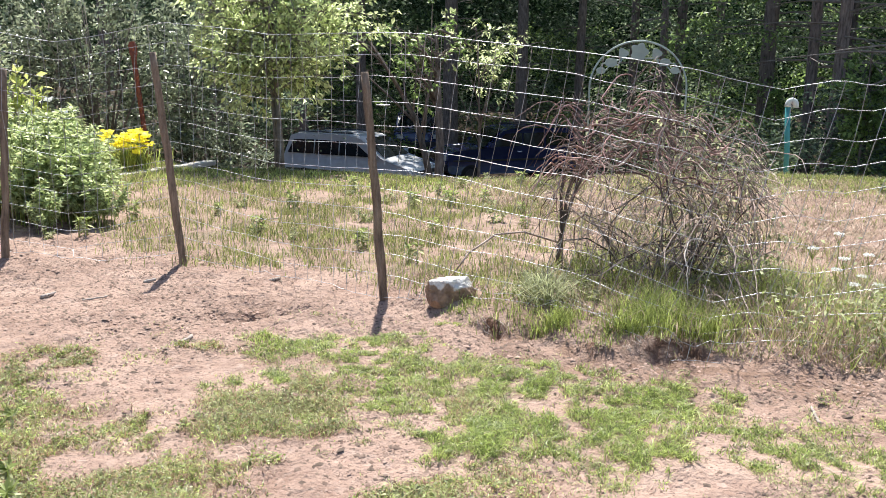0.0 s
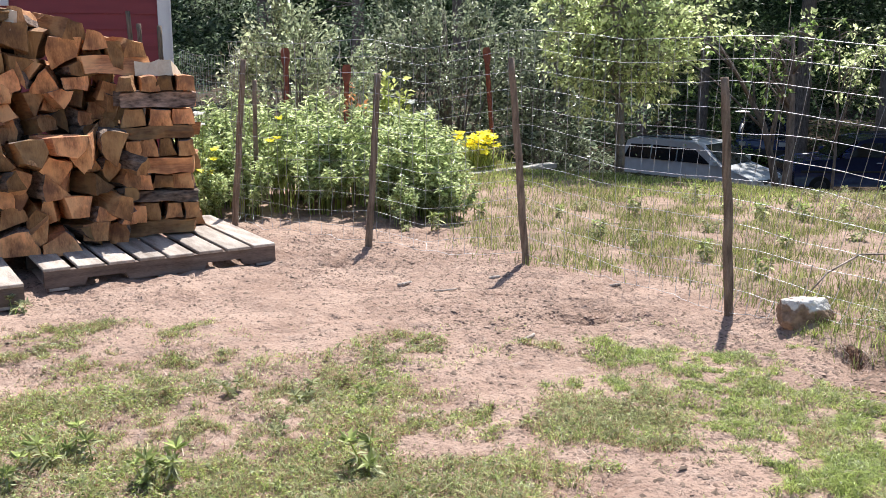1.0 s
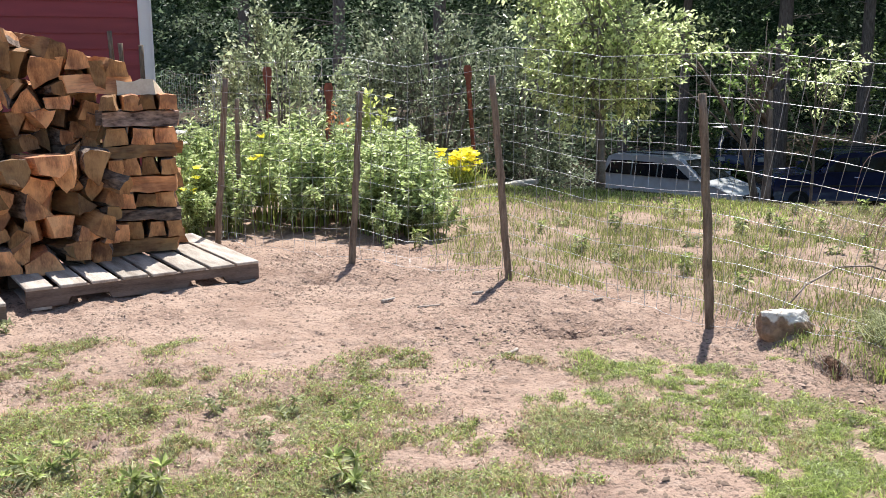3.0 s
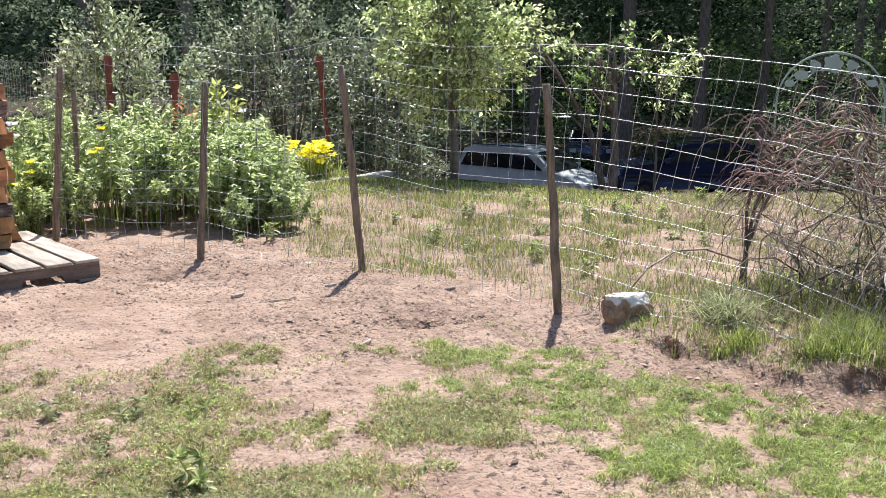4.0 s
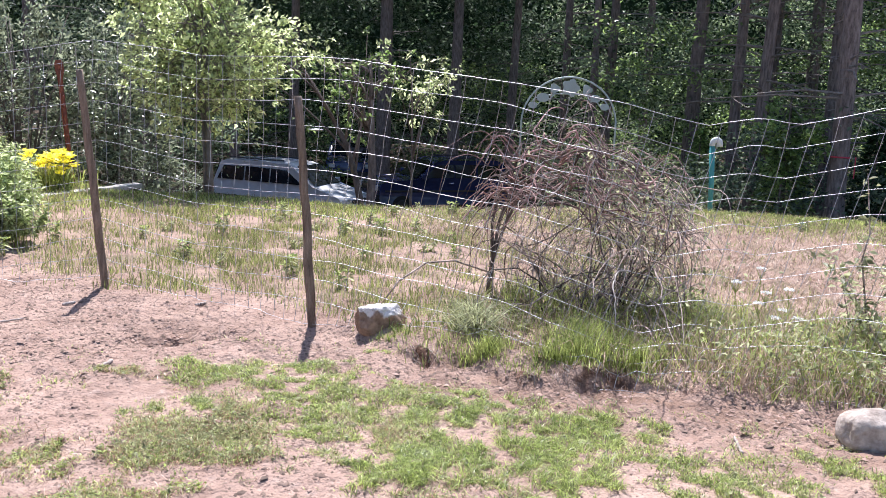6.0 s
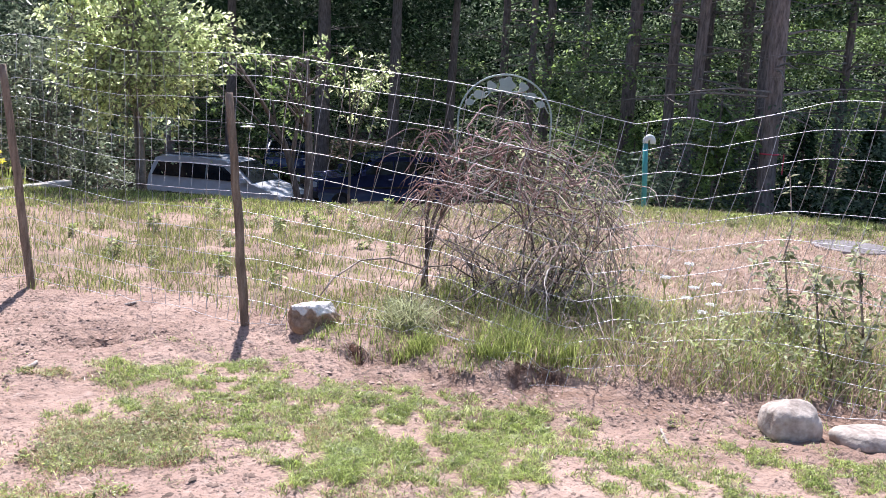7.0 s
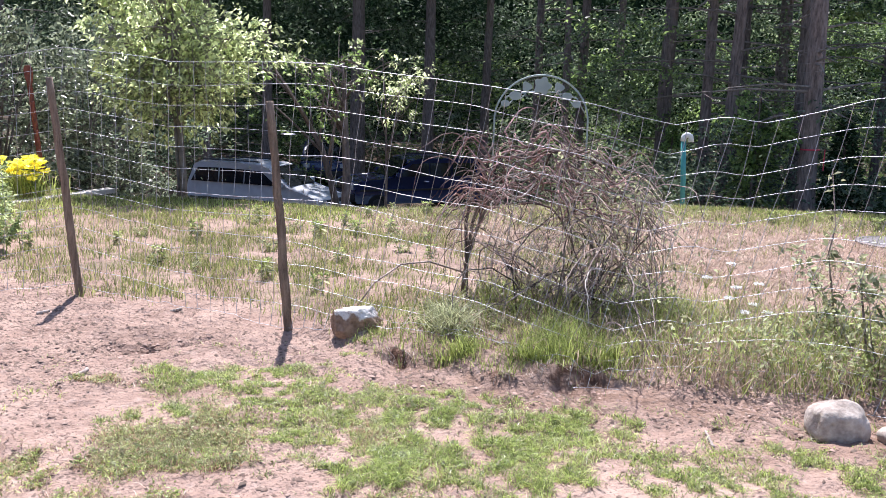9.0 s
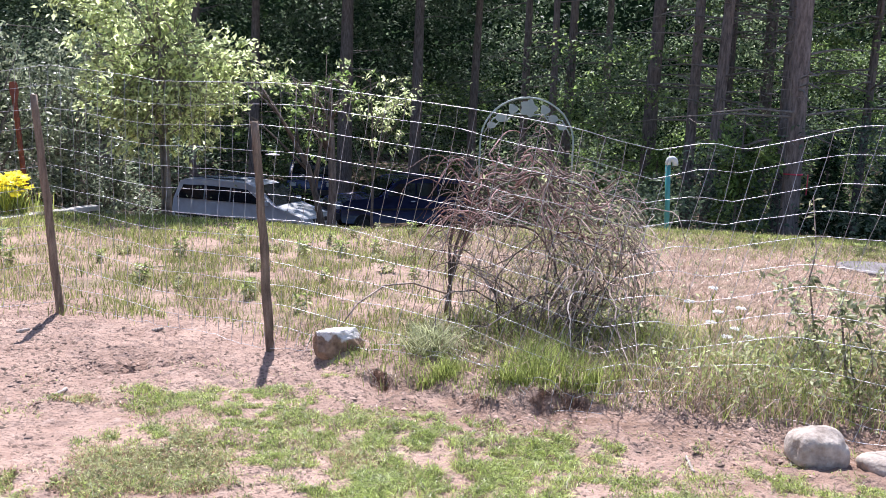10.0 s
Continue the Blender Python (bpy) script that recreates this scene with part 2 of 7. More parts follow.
TWIG = material("dry_vine", (0.05, 0.032, 0.025), (0.56, 0.45, 0.38), 10, 0.8, 0.5, 80, 0.36, island=True)
BRANCH = material("grey_branch", (0.10, 0.085, 0.07), (0.26, 0.23, 0.20), 12, 0.9, 0.6, 70, 0.1)
TEAL = plain("teal_pipe_paint", (0.06, 0.29, 0.28), 0.45)
PIPE_WHITE = plain("white_pipe", (0.62, 0.66, 0.64), 0.4)
ARCH_PAINT = plain("pale_green_metal", (0.27, 0.34, 0.33), 0.5, 0.1)
LID = material("septic_lid", (0.19, 0.165, 0.16), (0.29, 0.26, 0.25), 6, 0.7, 0.2, 60, 0.04)
PLANK = material("edging_plank", (0.42, 0.39, 0.35), (0.64, 0.60, 0.55), 6, 0.85, 0.4, 70, 0.08, stretch=(0.4, 3, 3))
# pale end of the fruit tree's leaf tones stands in for sun glints
TREE_LEAF = leaf_material("tree_leaf", (0.13, 0.19, 0.055), (0.68, 0.74, 0.41), 0.68, 0.25, vary=0.5, spec=1.0)
MAPLE_LEAF = leaf_material("maple_leaf", (0.06, 0.115, 0.03), (0.27, 0.38, 0.11), 0.5, 0.4)
# near-white end here imitates glints on top-lit shrub leaves
SHRUB_LEAF = leaf_material("shrub_leaf", (0.055, 0.085, 0.03), (0.62, 0.68, 0.44), 0.38, 0.22, spec=0.7)
GREY_LEAF = leaf_material("grey_shrub_leaf", (0.03, 0.05, 0.024), (0.38, 0.43, 0.28), 0.35, 0.28, spec=0.6)
PHLOX_LEAF = leaf_material("phlox_leaf", (0.23, 0.31, 0.095), (0.60, 0.65, 0.37), 0.55, 0.26, spec=0.9)
# bluish haze of the woods is mixed into this leaf colour
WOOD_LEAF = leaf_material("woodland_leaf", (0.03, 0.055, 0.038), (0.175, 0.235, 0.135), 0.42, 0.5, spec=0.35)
# same leaves, lighter: sun on the right-hand woods put into the colour
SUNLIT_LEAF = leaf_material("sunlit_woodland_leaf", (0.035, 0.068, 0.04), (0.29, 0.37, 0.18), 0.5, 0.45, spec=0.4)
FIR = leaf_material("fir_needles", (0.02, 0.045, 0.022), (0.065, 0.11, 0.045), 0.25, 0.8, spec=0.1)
RED_LEAF = leaf_material("red_leaf", (0.38, 0.13, 0.05), (0.60, 0.30, 0.12), 0.45)
YELLOW_LEAF = leaf_material("yellow_green_leaf", (0.28, 0.34, 0.07), (0.56, 0.60, 0.20), 0.5)
YELLOW = leaf_material("yellow_petal", (0.72, 0.66, 0.03), (0.85, 0.80, 0.10), 0.4)
WHITE_PETAL = leaf_material("white_petal", (0.70, 0.72, 0.68), (0.84, 0.84, 0.82), 0.3, vary=0.05)
LAWN = leaf_material("lawn_blade", (0.15, 0.22, 0.045), (0.47, 0.53, 0.17), 0.45, 0.38, vary=0.5)
DULL_GRASS = leaf_material("dull_clover", (0.21, 0.235, 0.09), (0.46, 0.475, 0.24), 0.46, 0.45)
FIELD_GRASS = leaf_material("field_blade", (0.12, 0.16, 0.04), (0.33, 0.35, 0.12), 0.4)
DRY_GRASS = leaf_material("dry_blade", (0.28, 0.20, 0.145), (0.50, 0.39, 0.30), 0.35)
LONG_GRASS = leaf_material("long_blade", (0.15, 0.20, 0.045), (0.39, 0.44, 0.13), 0.5)
WEED = leaf_material("weed_leaf", (0.21, 0.27, 0.08), (0.40, 0.46, 0.17), 0.5)
GREY_WEED = leaf_material("grey_weed_leaf", (0.19, 0.21, 0.09), (0.47, 0.49, 0.29), 0.45, 0.5)
GRIT = material("dirt_crumb", (0.12, 0.074, 0.055), (0.35, 0.25, 0.195), 20, 0.95, 0.4, 90, 0.25, island=True)
DEAD_TURF = leaf_material("reddish_dead_turf", (0.25, 0.135, 0.085), (0.50, 0.34, 0.24), 0.3, 0.7, spec=0.2)
GLASS = plain("dark_car_glass", (0.012, 0.014, 0.017), 0.06)
RUBBER = plain("tyre_rubber", (0.02, 0.02, 0.02), 0.85)
CHROME = plain("chrome", (0.6, 0.6, 0.62), 0.2, 1.0)
WHITE_CAR = plain("white_car_paint", (0.66, 0.67, 0.68), 0.25, 0.0, 0.6)
NAVY_CAR = plain("dark_car_paint", (0.03, 0.04, 0.11), 0.22, 0.0, 0.8)
BLUE_CAR = plain("blue_car_paint", (0.02, 0.035, 0.11), 0.25, 0.0, 0.6)
LAMP_GLASS = plain("headlight_glass", (0.55, 0.56, 0.56), 0.1)
DARK_PLASTIC = plain("dark_plastic", (0.03, 0.03, 0.032), 0.6)
PINK_TAPE = plain("pink_tape", (0.62, 0.06, 0.10), 0.5)


# ---- ground ----
def smooth(a, b, v):
    k = np.clip((np.asarray(v, float) - a) / (b - a), 0, 1)
    return k * k * (3 - 2 * k)


def noise2(x, y, scale, seed=0):
    """Smooth value noise over the plan, about -1 to 1."""
    x, y = np.asarray(x, float) * scale + seed * 17.3, np.asarray(y, float) * scale - seed * 9.1
    i, j = np.floor(x), np.floor(y)
    u, w = x - i, y - j
    u, w = u * u * (3 - 2 * u), w * w * (3 - 2 * w)

    def h(a, b):
        s = np.sin(a * 127.1 + b * 311.7 + seed * 74.7) * 43758.5453
        return (s - np.floor(s)) * 2 - 1

    return (h(i, j) * (1 - u) + h(i + 1, j) * u) * (1 - w) + (h(i, j + 1) * (1 - u) + h(i + 1, j + 1) * u) * w


# edge of the rough grass, from the garden along the fence to the eroded bank
EDGE_X = np.array([-1.9, -0.5, 0.5, 1.25, 1.5, 1.62, 1.73, 1.84, 1.91, 2.0, 2.2, 2.46, 2.57, 2.75, 2.9, 3.2, 5.0])
EDGE_Y = np.array([6.7, 5.95, 5.5, 4.85, 4.1, 3.68, 3.55, 3.44, 3.2, 3.1, 3.08, 2.98, 2.75, 2.6, 2.48, 2.32, 0.2])


def beyond_edge(x, y):
    """Distance past the edge of the rough grass; positive on the far side."""
    return (np.asarray(y, float) - np.interp(x, EDGE_X, EDGE_Y)) * np.where(np.asarray(x) > 1.2, 0.68, 0.88)


def bank_line(x, y):
    """Distance past the worn, uneven lip of the bank."""
    return beyond_edge(x, y) + noise2(x, y, 2.3, 3) * 0.025 + noise2(x, y, 8.0, 4) * 0.03 + noise2(x, y, 21.0, 14) * 0.008


def undercut(x):
    """Where the bank has broken off sharply rather than sloping."""
    return np.clip(np.exp(-((x - 1.68) / 0.05) ** 2) + smooth(1.86, 1.94, x) * (1 - smooth(2.36, 2.5, x)) * (0.15 + 0.7 * smooth(-0.25, 0.25, noise2(x, 0, 7.5, 19))), 0, 1)


# trodden dimples and small heaps in the dirt, laid on a grid of the yard
DIMPLE_STEP = 0.02
dim_x, dim_y = np.arange(-3.6, 5.0, DIMPLE_STEP), np.arange(1.4, 7.0, DIMPLE_STEP)
DIMPLES = np.zeros((len(dim_y), len(dim_x)))
dim_rng = np.random.default_rng(15)
for number in range(1900):
    small = number >= 620
    cx, cy, rad, deep, turn = dim_rng.uniform(-3.4, 4.8), dim_rng.uniform(1.6, 6.8), dim_rng.uniform(0.026, 0.05) if small else dim_rng.uniform(0.035, 0.10), dim_rng.uniform(-0.008, 0.013) if small else dim_rng.uniform(-0.006, 0.020), dim_rng.uniform(0, 3.14)
    i0, j0, reach = int((cx + 3.6) / DIMPLE_STEP), int((cy - 1.4) / DIMPLE_STEP), 14
    ii, jj = slice(max(0, i0 - reach), i0 + reach), slice(max(0, j0 - reach), j0 + reach)
    ux, uy = np.meshgrid(dim_x[ii] - cx, dim_y[jj] - cy)
    pu, pw = ux * math.cos(turn) + uy * math.sin(turn), (uy * math.cos(turn) - ux * math.sin(turn)) * 1.6
    q = (pu ** 2 + pw ** 2) / rad ** 2
    DIMPLES[jj, ii] += deep * (0.55 * np.exp(-q / 3) - 1.25 * np.exp(-q))


def dimples(x, y):
    fx, fy = np.clip((x + 3.6) / DIMPLE_STEP, 0, len(dim_x) - 2), np.clip((y - 1.4) / DIMPLE_STEP, 0, len(dim_y) - 2)
    i, j = fx.astype(int), fy.astype(int)
    u, w = np.clip(fx - i, 0, 1), np.clip(fy - j, 0, 1)
    inside = (x > -3.6) & (x < 4.9) & (y > 1.4) & (y < 6.9)
    return inside * ((DIMPLES[j, i] * (1 - u) + DIMPLES[j, i + 1] * u) * (1 - w) + (DIMPLES[j + 1, i] * (1 - u) + DIMPLES[j + 1, i + 1] * u) * w)


def height(x, y):
    x, y = np.asarray(x, float), np.asarray(y, float)
    d = bank_line(x, y)
    right = smooth(1.3, 1.7, x)
    cut = undercut(x)
    z = right * ((smooth(-0.03 - 0.03 * noise2(x, y, 26, 72), 0.012, d) * cut + smooth(-0.16, 0.22, d) * (1 - cut)) * 0.07 + smooth(0, 0.5, d) * 0.015) * (1 - smooth(0.7, 2.2, d))
    r, az = np.hypot(x, y), np.degrees(np.arctan2(x, np.maximum(y, 0.01)))
    fall = smooth(2, 9, az) * (1 - 0.45 * smooth(38, 50, az))
    r0 = np.interp(az, [0, 11, 20, 26, 40, 52], [9.7, 9.4, 8.7, 8.8, 9.9, 10.2])
    z = z - fall * np.clip((r - r0) * 0.2 * smooth(0, 1.2, r - r0), 0, 2.95 - 0.08 * smooth(20, 24, az))
    near = 1 - smooth(7, 14, r)
    z = z + near * (noise2(x, y, 1.1, 1) * 0.012 + noise2(x, y, 3.7, 2) * 0.014 + noise2(x, y, 7, 5) * 0.011 + noise2(x, y, 13, 6) * 0.013 * smooth(-0.5, 0.5, noise2(x, y, 1.3, 11)) + noise2(x, y, 31, 13) * 0.0035 + noise2(x, y, 21, 7) * 0.014 * smooth(-0.3, 0.6, noise2(x, y, 1.7, 12)))
    z = z + dimples(x, y)
    # a scraped hollow in the dirt beside the stakes
    z = z - (0.075 + 0.06 * noise2(x, y, 14, 15)) * np.exp(-(((x - 0.72) / 0.26) ** 2 + ((y - 4.36) / 0.14) ** 2)) + 0.028 * np.exp(-(((x - 0.8) / 0.3) ** 2 + ((y - 4.15) / 0.07) ** 2))
    z = z - 0.06 * np.exp(-(((x + 0.61) / 0.10) ** 2 + ((y - 5.49) / 0.08) ** 2))
    z = z - 0.02 * np.exp(-(((x - 1.69) / 0.08) ** 2 + ((y - 3.55) / 0.06) ** 2)) - 0.02 * np.exp(-(((x - 2.15) / 0.22) ** 2 + ((y - 3.02) / 0.06) ** 2))
    return z


def axis(lo, hi, step, far):
    mid = np.arange(lo, hi, step)
    grow = np.cumsum(step * 1.22 ** np.arange(1, 60))
    grow = grow[grow < far]
    return np.concatenate([lo - grow[::-1], mid, hi + grow])


gx, gy = axis(-3.6, 5.0, 0.02, 900), axis(1.4, 6.6, 0.02, 900)
X, Y = np.meshgrid(gx, gy)
Z = height(X, Y)
nx, ny = len(gx), len(gy)
idx = np.arange(nx * ny).reshape(ny, nx)
quads = np.stack([idx[:-1, :-1], idx[:-1, 1:], idx[1:, 1:], idx[1:, :-1]], -1).reshape(-1, 4)

# which part is bare dirt, rough meadow or forest floor
rough_edge = beyond_edge(X, Y) + noise2(X, Y, 1.6, 8) * 0.25
meadow = smooth(-0.1, 0.7, rough_edge) * 0.6 * smooth(-0.3, 0.6, X)
R = np.hypot(X, Y)
floor_mask = smooth(10.6, 13, R + noise2(X, Y, 0.6, 9) * 0.7) * (Y > 2)
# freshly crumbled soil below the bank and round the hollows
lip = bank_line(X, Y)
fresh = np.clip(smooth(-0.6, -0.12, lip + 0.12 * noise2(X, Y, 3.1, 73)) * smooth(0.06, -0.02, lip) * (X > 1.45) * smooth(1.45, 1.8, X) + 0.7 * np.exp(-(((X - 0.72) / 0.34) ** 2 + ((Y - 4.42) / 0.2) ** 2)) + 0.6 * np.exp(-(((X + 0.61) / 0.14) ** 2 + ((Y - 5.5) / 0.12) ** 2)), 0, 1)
# third channel: bank face, where dark soil and shade are painted together
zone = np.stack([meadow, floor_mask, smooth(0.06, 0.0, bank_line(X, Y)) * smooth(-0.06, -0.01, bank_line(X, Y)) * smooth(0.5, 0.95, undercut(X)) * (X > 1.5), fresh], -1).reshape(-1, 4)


def ground_material():
    mt = material("sandy_dirt", (0.265, 0.175, 0.134), (0.44, 0.318, 0.252), 2.6, 0.95, 0.0, 38, 0.0, spec=0.2)
    nt = mt.node_tree
    n, ln = nt.nodes, nt.links
    bsdf = n["Principled BSDF"]
    tc = n.new("ShaderNodeTexCoord")
    base = bsdf.inputs["Base Color"].links[0].from_socket
    at = n.new("ShaderNodeVertexColor")
    at.layer_name = "zone"
    sep = n.new("ShaderNodeSeparateColor")
    ln.new(at.outputs["Color"], sep.inputs[0])

    def noise_at(scale, lo, hi, detail=5):
        k = n.new("ShaderNodeTexNoise")
        k.inputs["Scale"].default_value, k.inputs["Detail"].default_value = scale, detail
        ln.new(tc.outputs["Object"], k.inputs["Vector"])
        r = n.new("ShaderNodeMapRange")
        r.inputs["From Min"].default_value, r.inputs["From Max"].default_value = lo, hi
        ln.new(k.outputs["Fac"], r.inputs["Value"])
        return r.outputs[0]

    def over(under, colour, factor):
        k = n.new("ShaderNodeMix")
        k.data_type = "RGBA"
        k.clamp_factor = True
        ln.new(factor, k.inputs["Factor"])
        ln.new(under, k.inputs["A"])
        if isinstance(colour, tuple):
            k.inputs["B"].default_value = (*colour, 1)
        else:
            ln.new(colour, k.inputs["B"])
        return k.outputs["Result"]

    def times(a, b):
        k = n.new("ShaderNodeMath")
        k.operation = "MULTIPLY"
        ln.new(a, k.inputs[0])
        ln.new(b, k.inputs[1])
        return k.outputs[0]

    # fine dark crumbs, bark bits and tiny clod shadows painted into the dirt
    c = over(base, (0.17, 0.11, 0.083), noise_at(75, 0.61, 0.70, 3))
    c = over(c, (0.43, 0.325, 0.268), noise_at(17, 0.56, 0.8))
    # straw and thatch of the meadow
    straw = over(base, (0.31, 0.23, 0.168), noise_at(9, 0.45, 0.7))
    straw = over(straw, (0.13, 0.125, 0.06), noise_at(3.1, 0.52, 0.66))
    straw = over(straw, (0.36, 0.285, 0.215), noise_at(60, 0.54, 0.7))
    c = over(c, straw, times(sep.outputs[0], noise_at(5, 0.25, 0.5)))
    litter = over(base, (0.06, 0.045, 0.03), noise_at(4, 0.2, 0.45))
    c = over(c, litter, sep.outputs[1])
    c = over(c, (0.225, 0.145, 0.105), times(at.outputs["Alpha"], noise_at(7, 0.25, 0.6)))
    # dark soil plus painted shade under the lip of the bank
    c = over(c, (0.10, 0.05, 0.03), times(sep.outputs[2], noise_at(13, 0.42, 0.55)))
    ln.new(c, bsdf.inputs["Base Color"])
    bp = n.new("ShaderNodeBump")
    bp.inputs["Strength"].default_value, bp.inputs["Distance"].default_value = 1.0, 0.03
    s = n.new("ShaderNodeMath")
    s.operation = "MULTIPLY_ADD"
    ln.new(noise_at(9, 0.0, 1.0, 10), s.inputs[0])
    s.inputs[1].default_value = 1.5
    fine = n.new("ShaderNodeMath")
    fine.operation = "MULTIPLY"
    fine.inputs[1].default_value = 0.5
    ln.new(noise_at(60, 0.0, 1.0, 4), fine.inputs[0])
    ln.new(fine.outputs[0], s.inputs[2])
    ln.new(s.outputs[0], bp.inputs["Height"])
    ln.new(bp.outputs[0], bsdf.inputs["Normal"])
    return mt


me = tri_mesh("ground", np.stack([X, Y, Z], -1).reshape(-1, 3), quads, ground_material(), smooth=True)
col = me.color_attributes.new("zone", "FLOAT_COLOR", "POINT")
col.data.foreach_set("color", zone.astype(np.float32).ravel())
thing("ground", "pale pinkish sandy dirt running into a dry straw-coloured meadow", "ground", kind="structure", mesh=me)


def ground_z(x, y):
    return float(height(x, y))


# ---- house ----
house = thing("house", "red clapboard house with white corner trim", "house", m=pose(-2.67, 9.4, 0, 0, 0, 19))
g = Geo()
g.box(-7, -0.02, 0.03, 6, -0.3, 4.6)
part("wall", g, [RED_SIDING], house)
board = Geo()
board.add([(-7, 0.025, 0), (-0.11, 0.025, 0), (-0.11, 0.025, 0.165), (-7, 0.025, 0.165), (-7, -0.004, 0), (-0.11, -0.004, 0), (-0.11, 0.013, 0.165), (-7, 0.013, 0.165)],
          [(4, 5, 6, 7), (0, 1, 5, 4), (1, 2, 6, 5), (2, 3, 7, 6), (3, 0, 4, 7)])
board_mesh = board.mesh("clapboard", [RED_SIDING])
for i in range(28):
    ob = part("clapboard", board_mesh, None, house)
    ob.location = (0, 0, -0.2 + i * 0.15)
g = Geo()
g.box(-0.11, 0.0, -0.022, 0.024, -0.3, 4.5)
part("corner_trim", bevelled(g, 0.004), [WHITE_TRIM], house, "white painted corner board")
g = Geo()
g.box(-0.02, 0.018, -0.022, 0.11, -0.3, 4.5)
part("corner_trim", bevelled(g, 0.004), [WHITE_TRIM], house, "white painted corner board")
g = Geo()
g.box(-7.4, 0.5, -0.5, 6.4, 4.5, 4.62)
g.add([(-7.4, -0.5, 4.62), (0.5, -0.5, 4.62), (0.5, 6.4, 4.62), (-7.4, 6.4, 4.62), (-7.4, 3, 6.8), (0.5, 3, 6.8)], [(0, 1, 5, 4), (2, 3, 4, 5), (1, 2, 5), (3, 0, 4)])
part("roof", g, [DARK_PLASTIC], house, "dark shingled roof")
win = Geo()
win.box(-2.6, -1.43, -0.04, 0.02, 1.655, 1.725)
win.box(-2.55, -1.46, -0.03, 0.02, 1.725, 1.80)
win.box(-2.55, -2.45, -0.03, 0.02, 1.80, 2.9)
win.box(-1.56, -1.46, -0.03, 0.02, 1.80, 2.9)
window = part("window_frame", bevelled(win, 0.004), [WHITE_TRIM], house, "white window frame and sill")
g = Geo()
g.box(-2.45, -1.56, -0.012, 0.02, 1.80, 2.9)
part("pane", g, [GLASS], window)


# ---- fence ----
def stake(points, radius, seed):
    """A rough sapling stake through the points, knotty, with a sawn top."""
    rng = random.Random(seed)
    a, b = Vector(points[0]), Vector(points[1])
    pts, rad = [], []
    for i in range(15):
        k = i / 14
        bow = math.sin(k * math.pi) * rng.uniform(-0.004, 0.006)
        pts.append(a.lerp(b, k) + Vector((bow, rng.uniform(-0.003, 0.003), 0)))
        rad.append(radius * (1.04 - 0.14 * k) * rng.uniform(0.92, 1.08))
    g = Geo()
    g.tube(pts, rad, 9)
    return g


fence = thing("wire_fence", "wire mesh fence tied to weathered wooden stakes", "fence")
STAKES = [((-1.50, 6.63), (-1.385, 6.63, 1.195)), ((-1.48, 7.34), (-1.45, 7.32, 1.03)), ((-0.48, 5.96), (-0.405, 6.0, 1.115)),
          ((0.51, 5.5), (0.40, 5.5, 1.215)), ((1.40, 4.36), (1.312, 4.38, 1.137))]
for i, ((x, y), top) in enumerate(STAKES):
    part("fence_post", stake([(x - (top[0] - x) * 0.1, y, -0.12), top], 0.0225 if i != 1 else 0.019, 20 + i), [POST_WOOD], fence, smooth=True)
# plan of the mesh: x, y and height of the top wire, from the house corner to the far end of the bank
MESH_LINE = [(-2.55, 9.2, 1.25), (-2.1, 8.3, 1.22), (-1.53, 7.3, 1.2), (-1.5, 6.64, 1.32), (-1.0, 6.28, 1.31), (-0.46, 5.99, 1.33), (-0.1, 5.8, 1.27), (0.48, 5.53, 1.38),
             (0.95, 4.97, 1.31), (1.36, 4.40, 1.33), (1.55, 4.24, 1.325), (1.81, 4.03, 1.29), (2.11, 3.69, 1.25), (2.21, 3.41, 1.22), (2.39, 3.2, 1.18),
             (2.66, 3.03, 1.10), (2.83, 2.9, 1.15), (2.92, 2.8, 1.13), (3.14, 2.6, 1.205), (3.18, 2.5, 1.23), (3.28, 2.28, 1.24), (3.5, 1.8, 1.24), (3.7, 1.2, 1.2)]
line = np.array(MESH_LINE)
along = np.concatenate([[0], np.cumsum(np.hypot(np.diff(line[:, 0]), np.diff(line[:, 1])))])
LOOSE = along[9]


def mesh_point(u, row):
    """Where a wire of the mesh runs: u metres along, row 0 at the top to 12 at the bottom."""
    k = row / 12
    slack = smooth(LOOSE - 0.3, LOOSE + 1.0, u)
    v = u - slack * 0.34 * k ** 1.2
    x, y, top = (np.interp(v, along, line[:, c]) for c in range(3))
    top = np.interp(u, along, line[:, 2])
    room = top - height(x, y) - 0.03
    drop = 0.11 * row
    spill = np.maximum(0, drop - room)
    r = np.hypot(x, y)
    x, y = x - x / r * spill * 0.85, y - y / r * spill * 0.85
    z = np.where(spill > 0, height(x, y) + 0.03, top - drop)
    wob = noise2(u, row * 3.1, 2.1, 11) * 0.012 + noise2(u, row * 0.7, 5.0, 12) * 0.005
    wild = 0.6 * slack * smooth(6, 12, row)
    return np.stack([x + wob * 0.6 + wild * noise2(u, row, 1.6, 14) * 0.07, y + wob * 0.6 + wild * noise2(u, row, 1.7, 15) * 0.07, z + wob + wild * noise2(u, row, 1.3, 16) * 0.05], -1)


us = np.arange(0, along[-1], 0.06)
for row in range(13):
    g = Geo()
    g.tube(mesh_point(us, row), 0.0012 if row else 0.0015, 5)
    part("line_wire", g, [WIRE], fence, smooth=True)
for u in np.arange(0.045, along[-1], 0.09):
    g = Geo()
    g.tube([mesh_point(np.array(u + 0.006 * math.sin(u * 40 + r)), r) for r in range(13)], 0.0013, 4, caps=False)
    part("upright_wire", g, [WIRE], fence)
g = Geo()
ring = [Vector((1.4 + 0.034 * math.cos(a), 4.365 + 0.034 * math.sin(a), 0.98)) for a in np.linspace(0, 6.3, 14)]
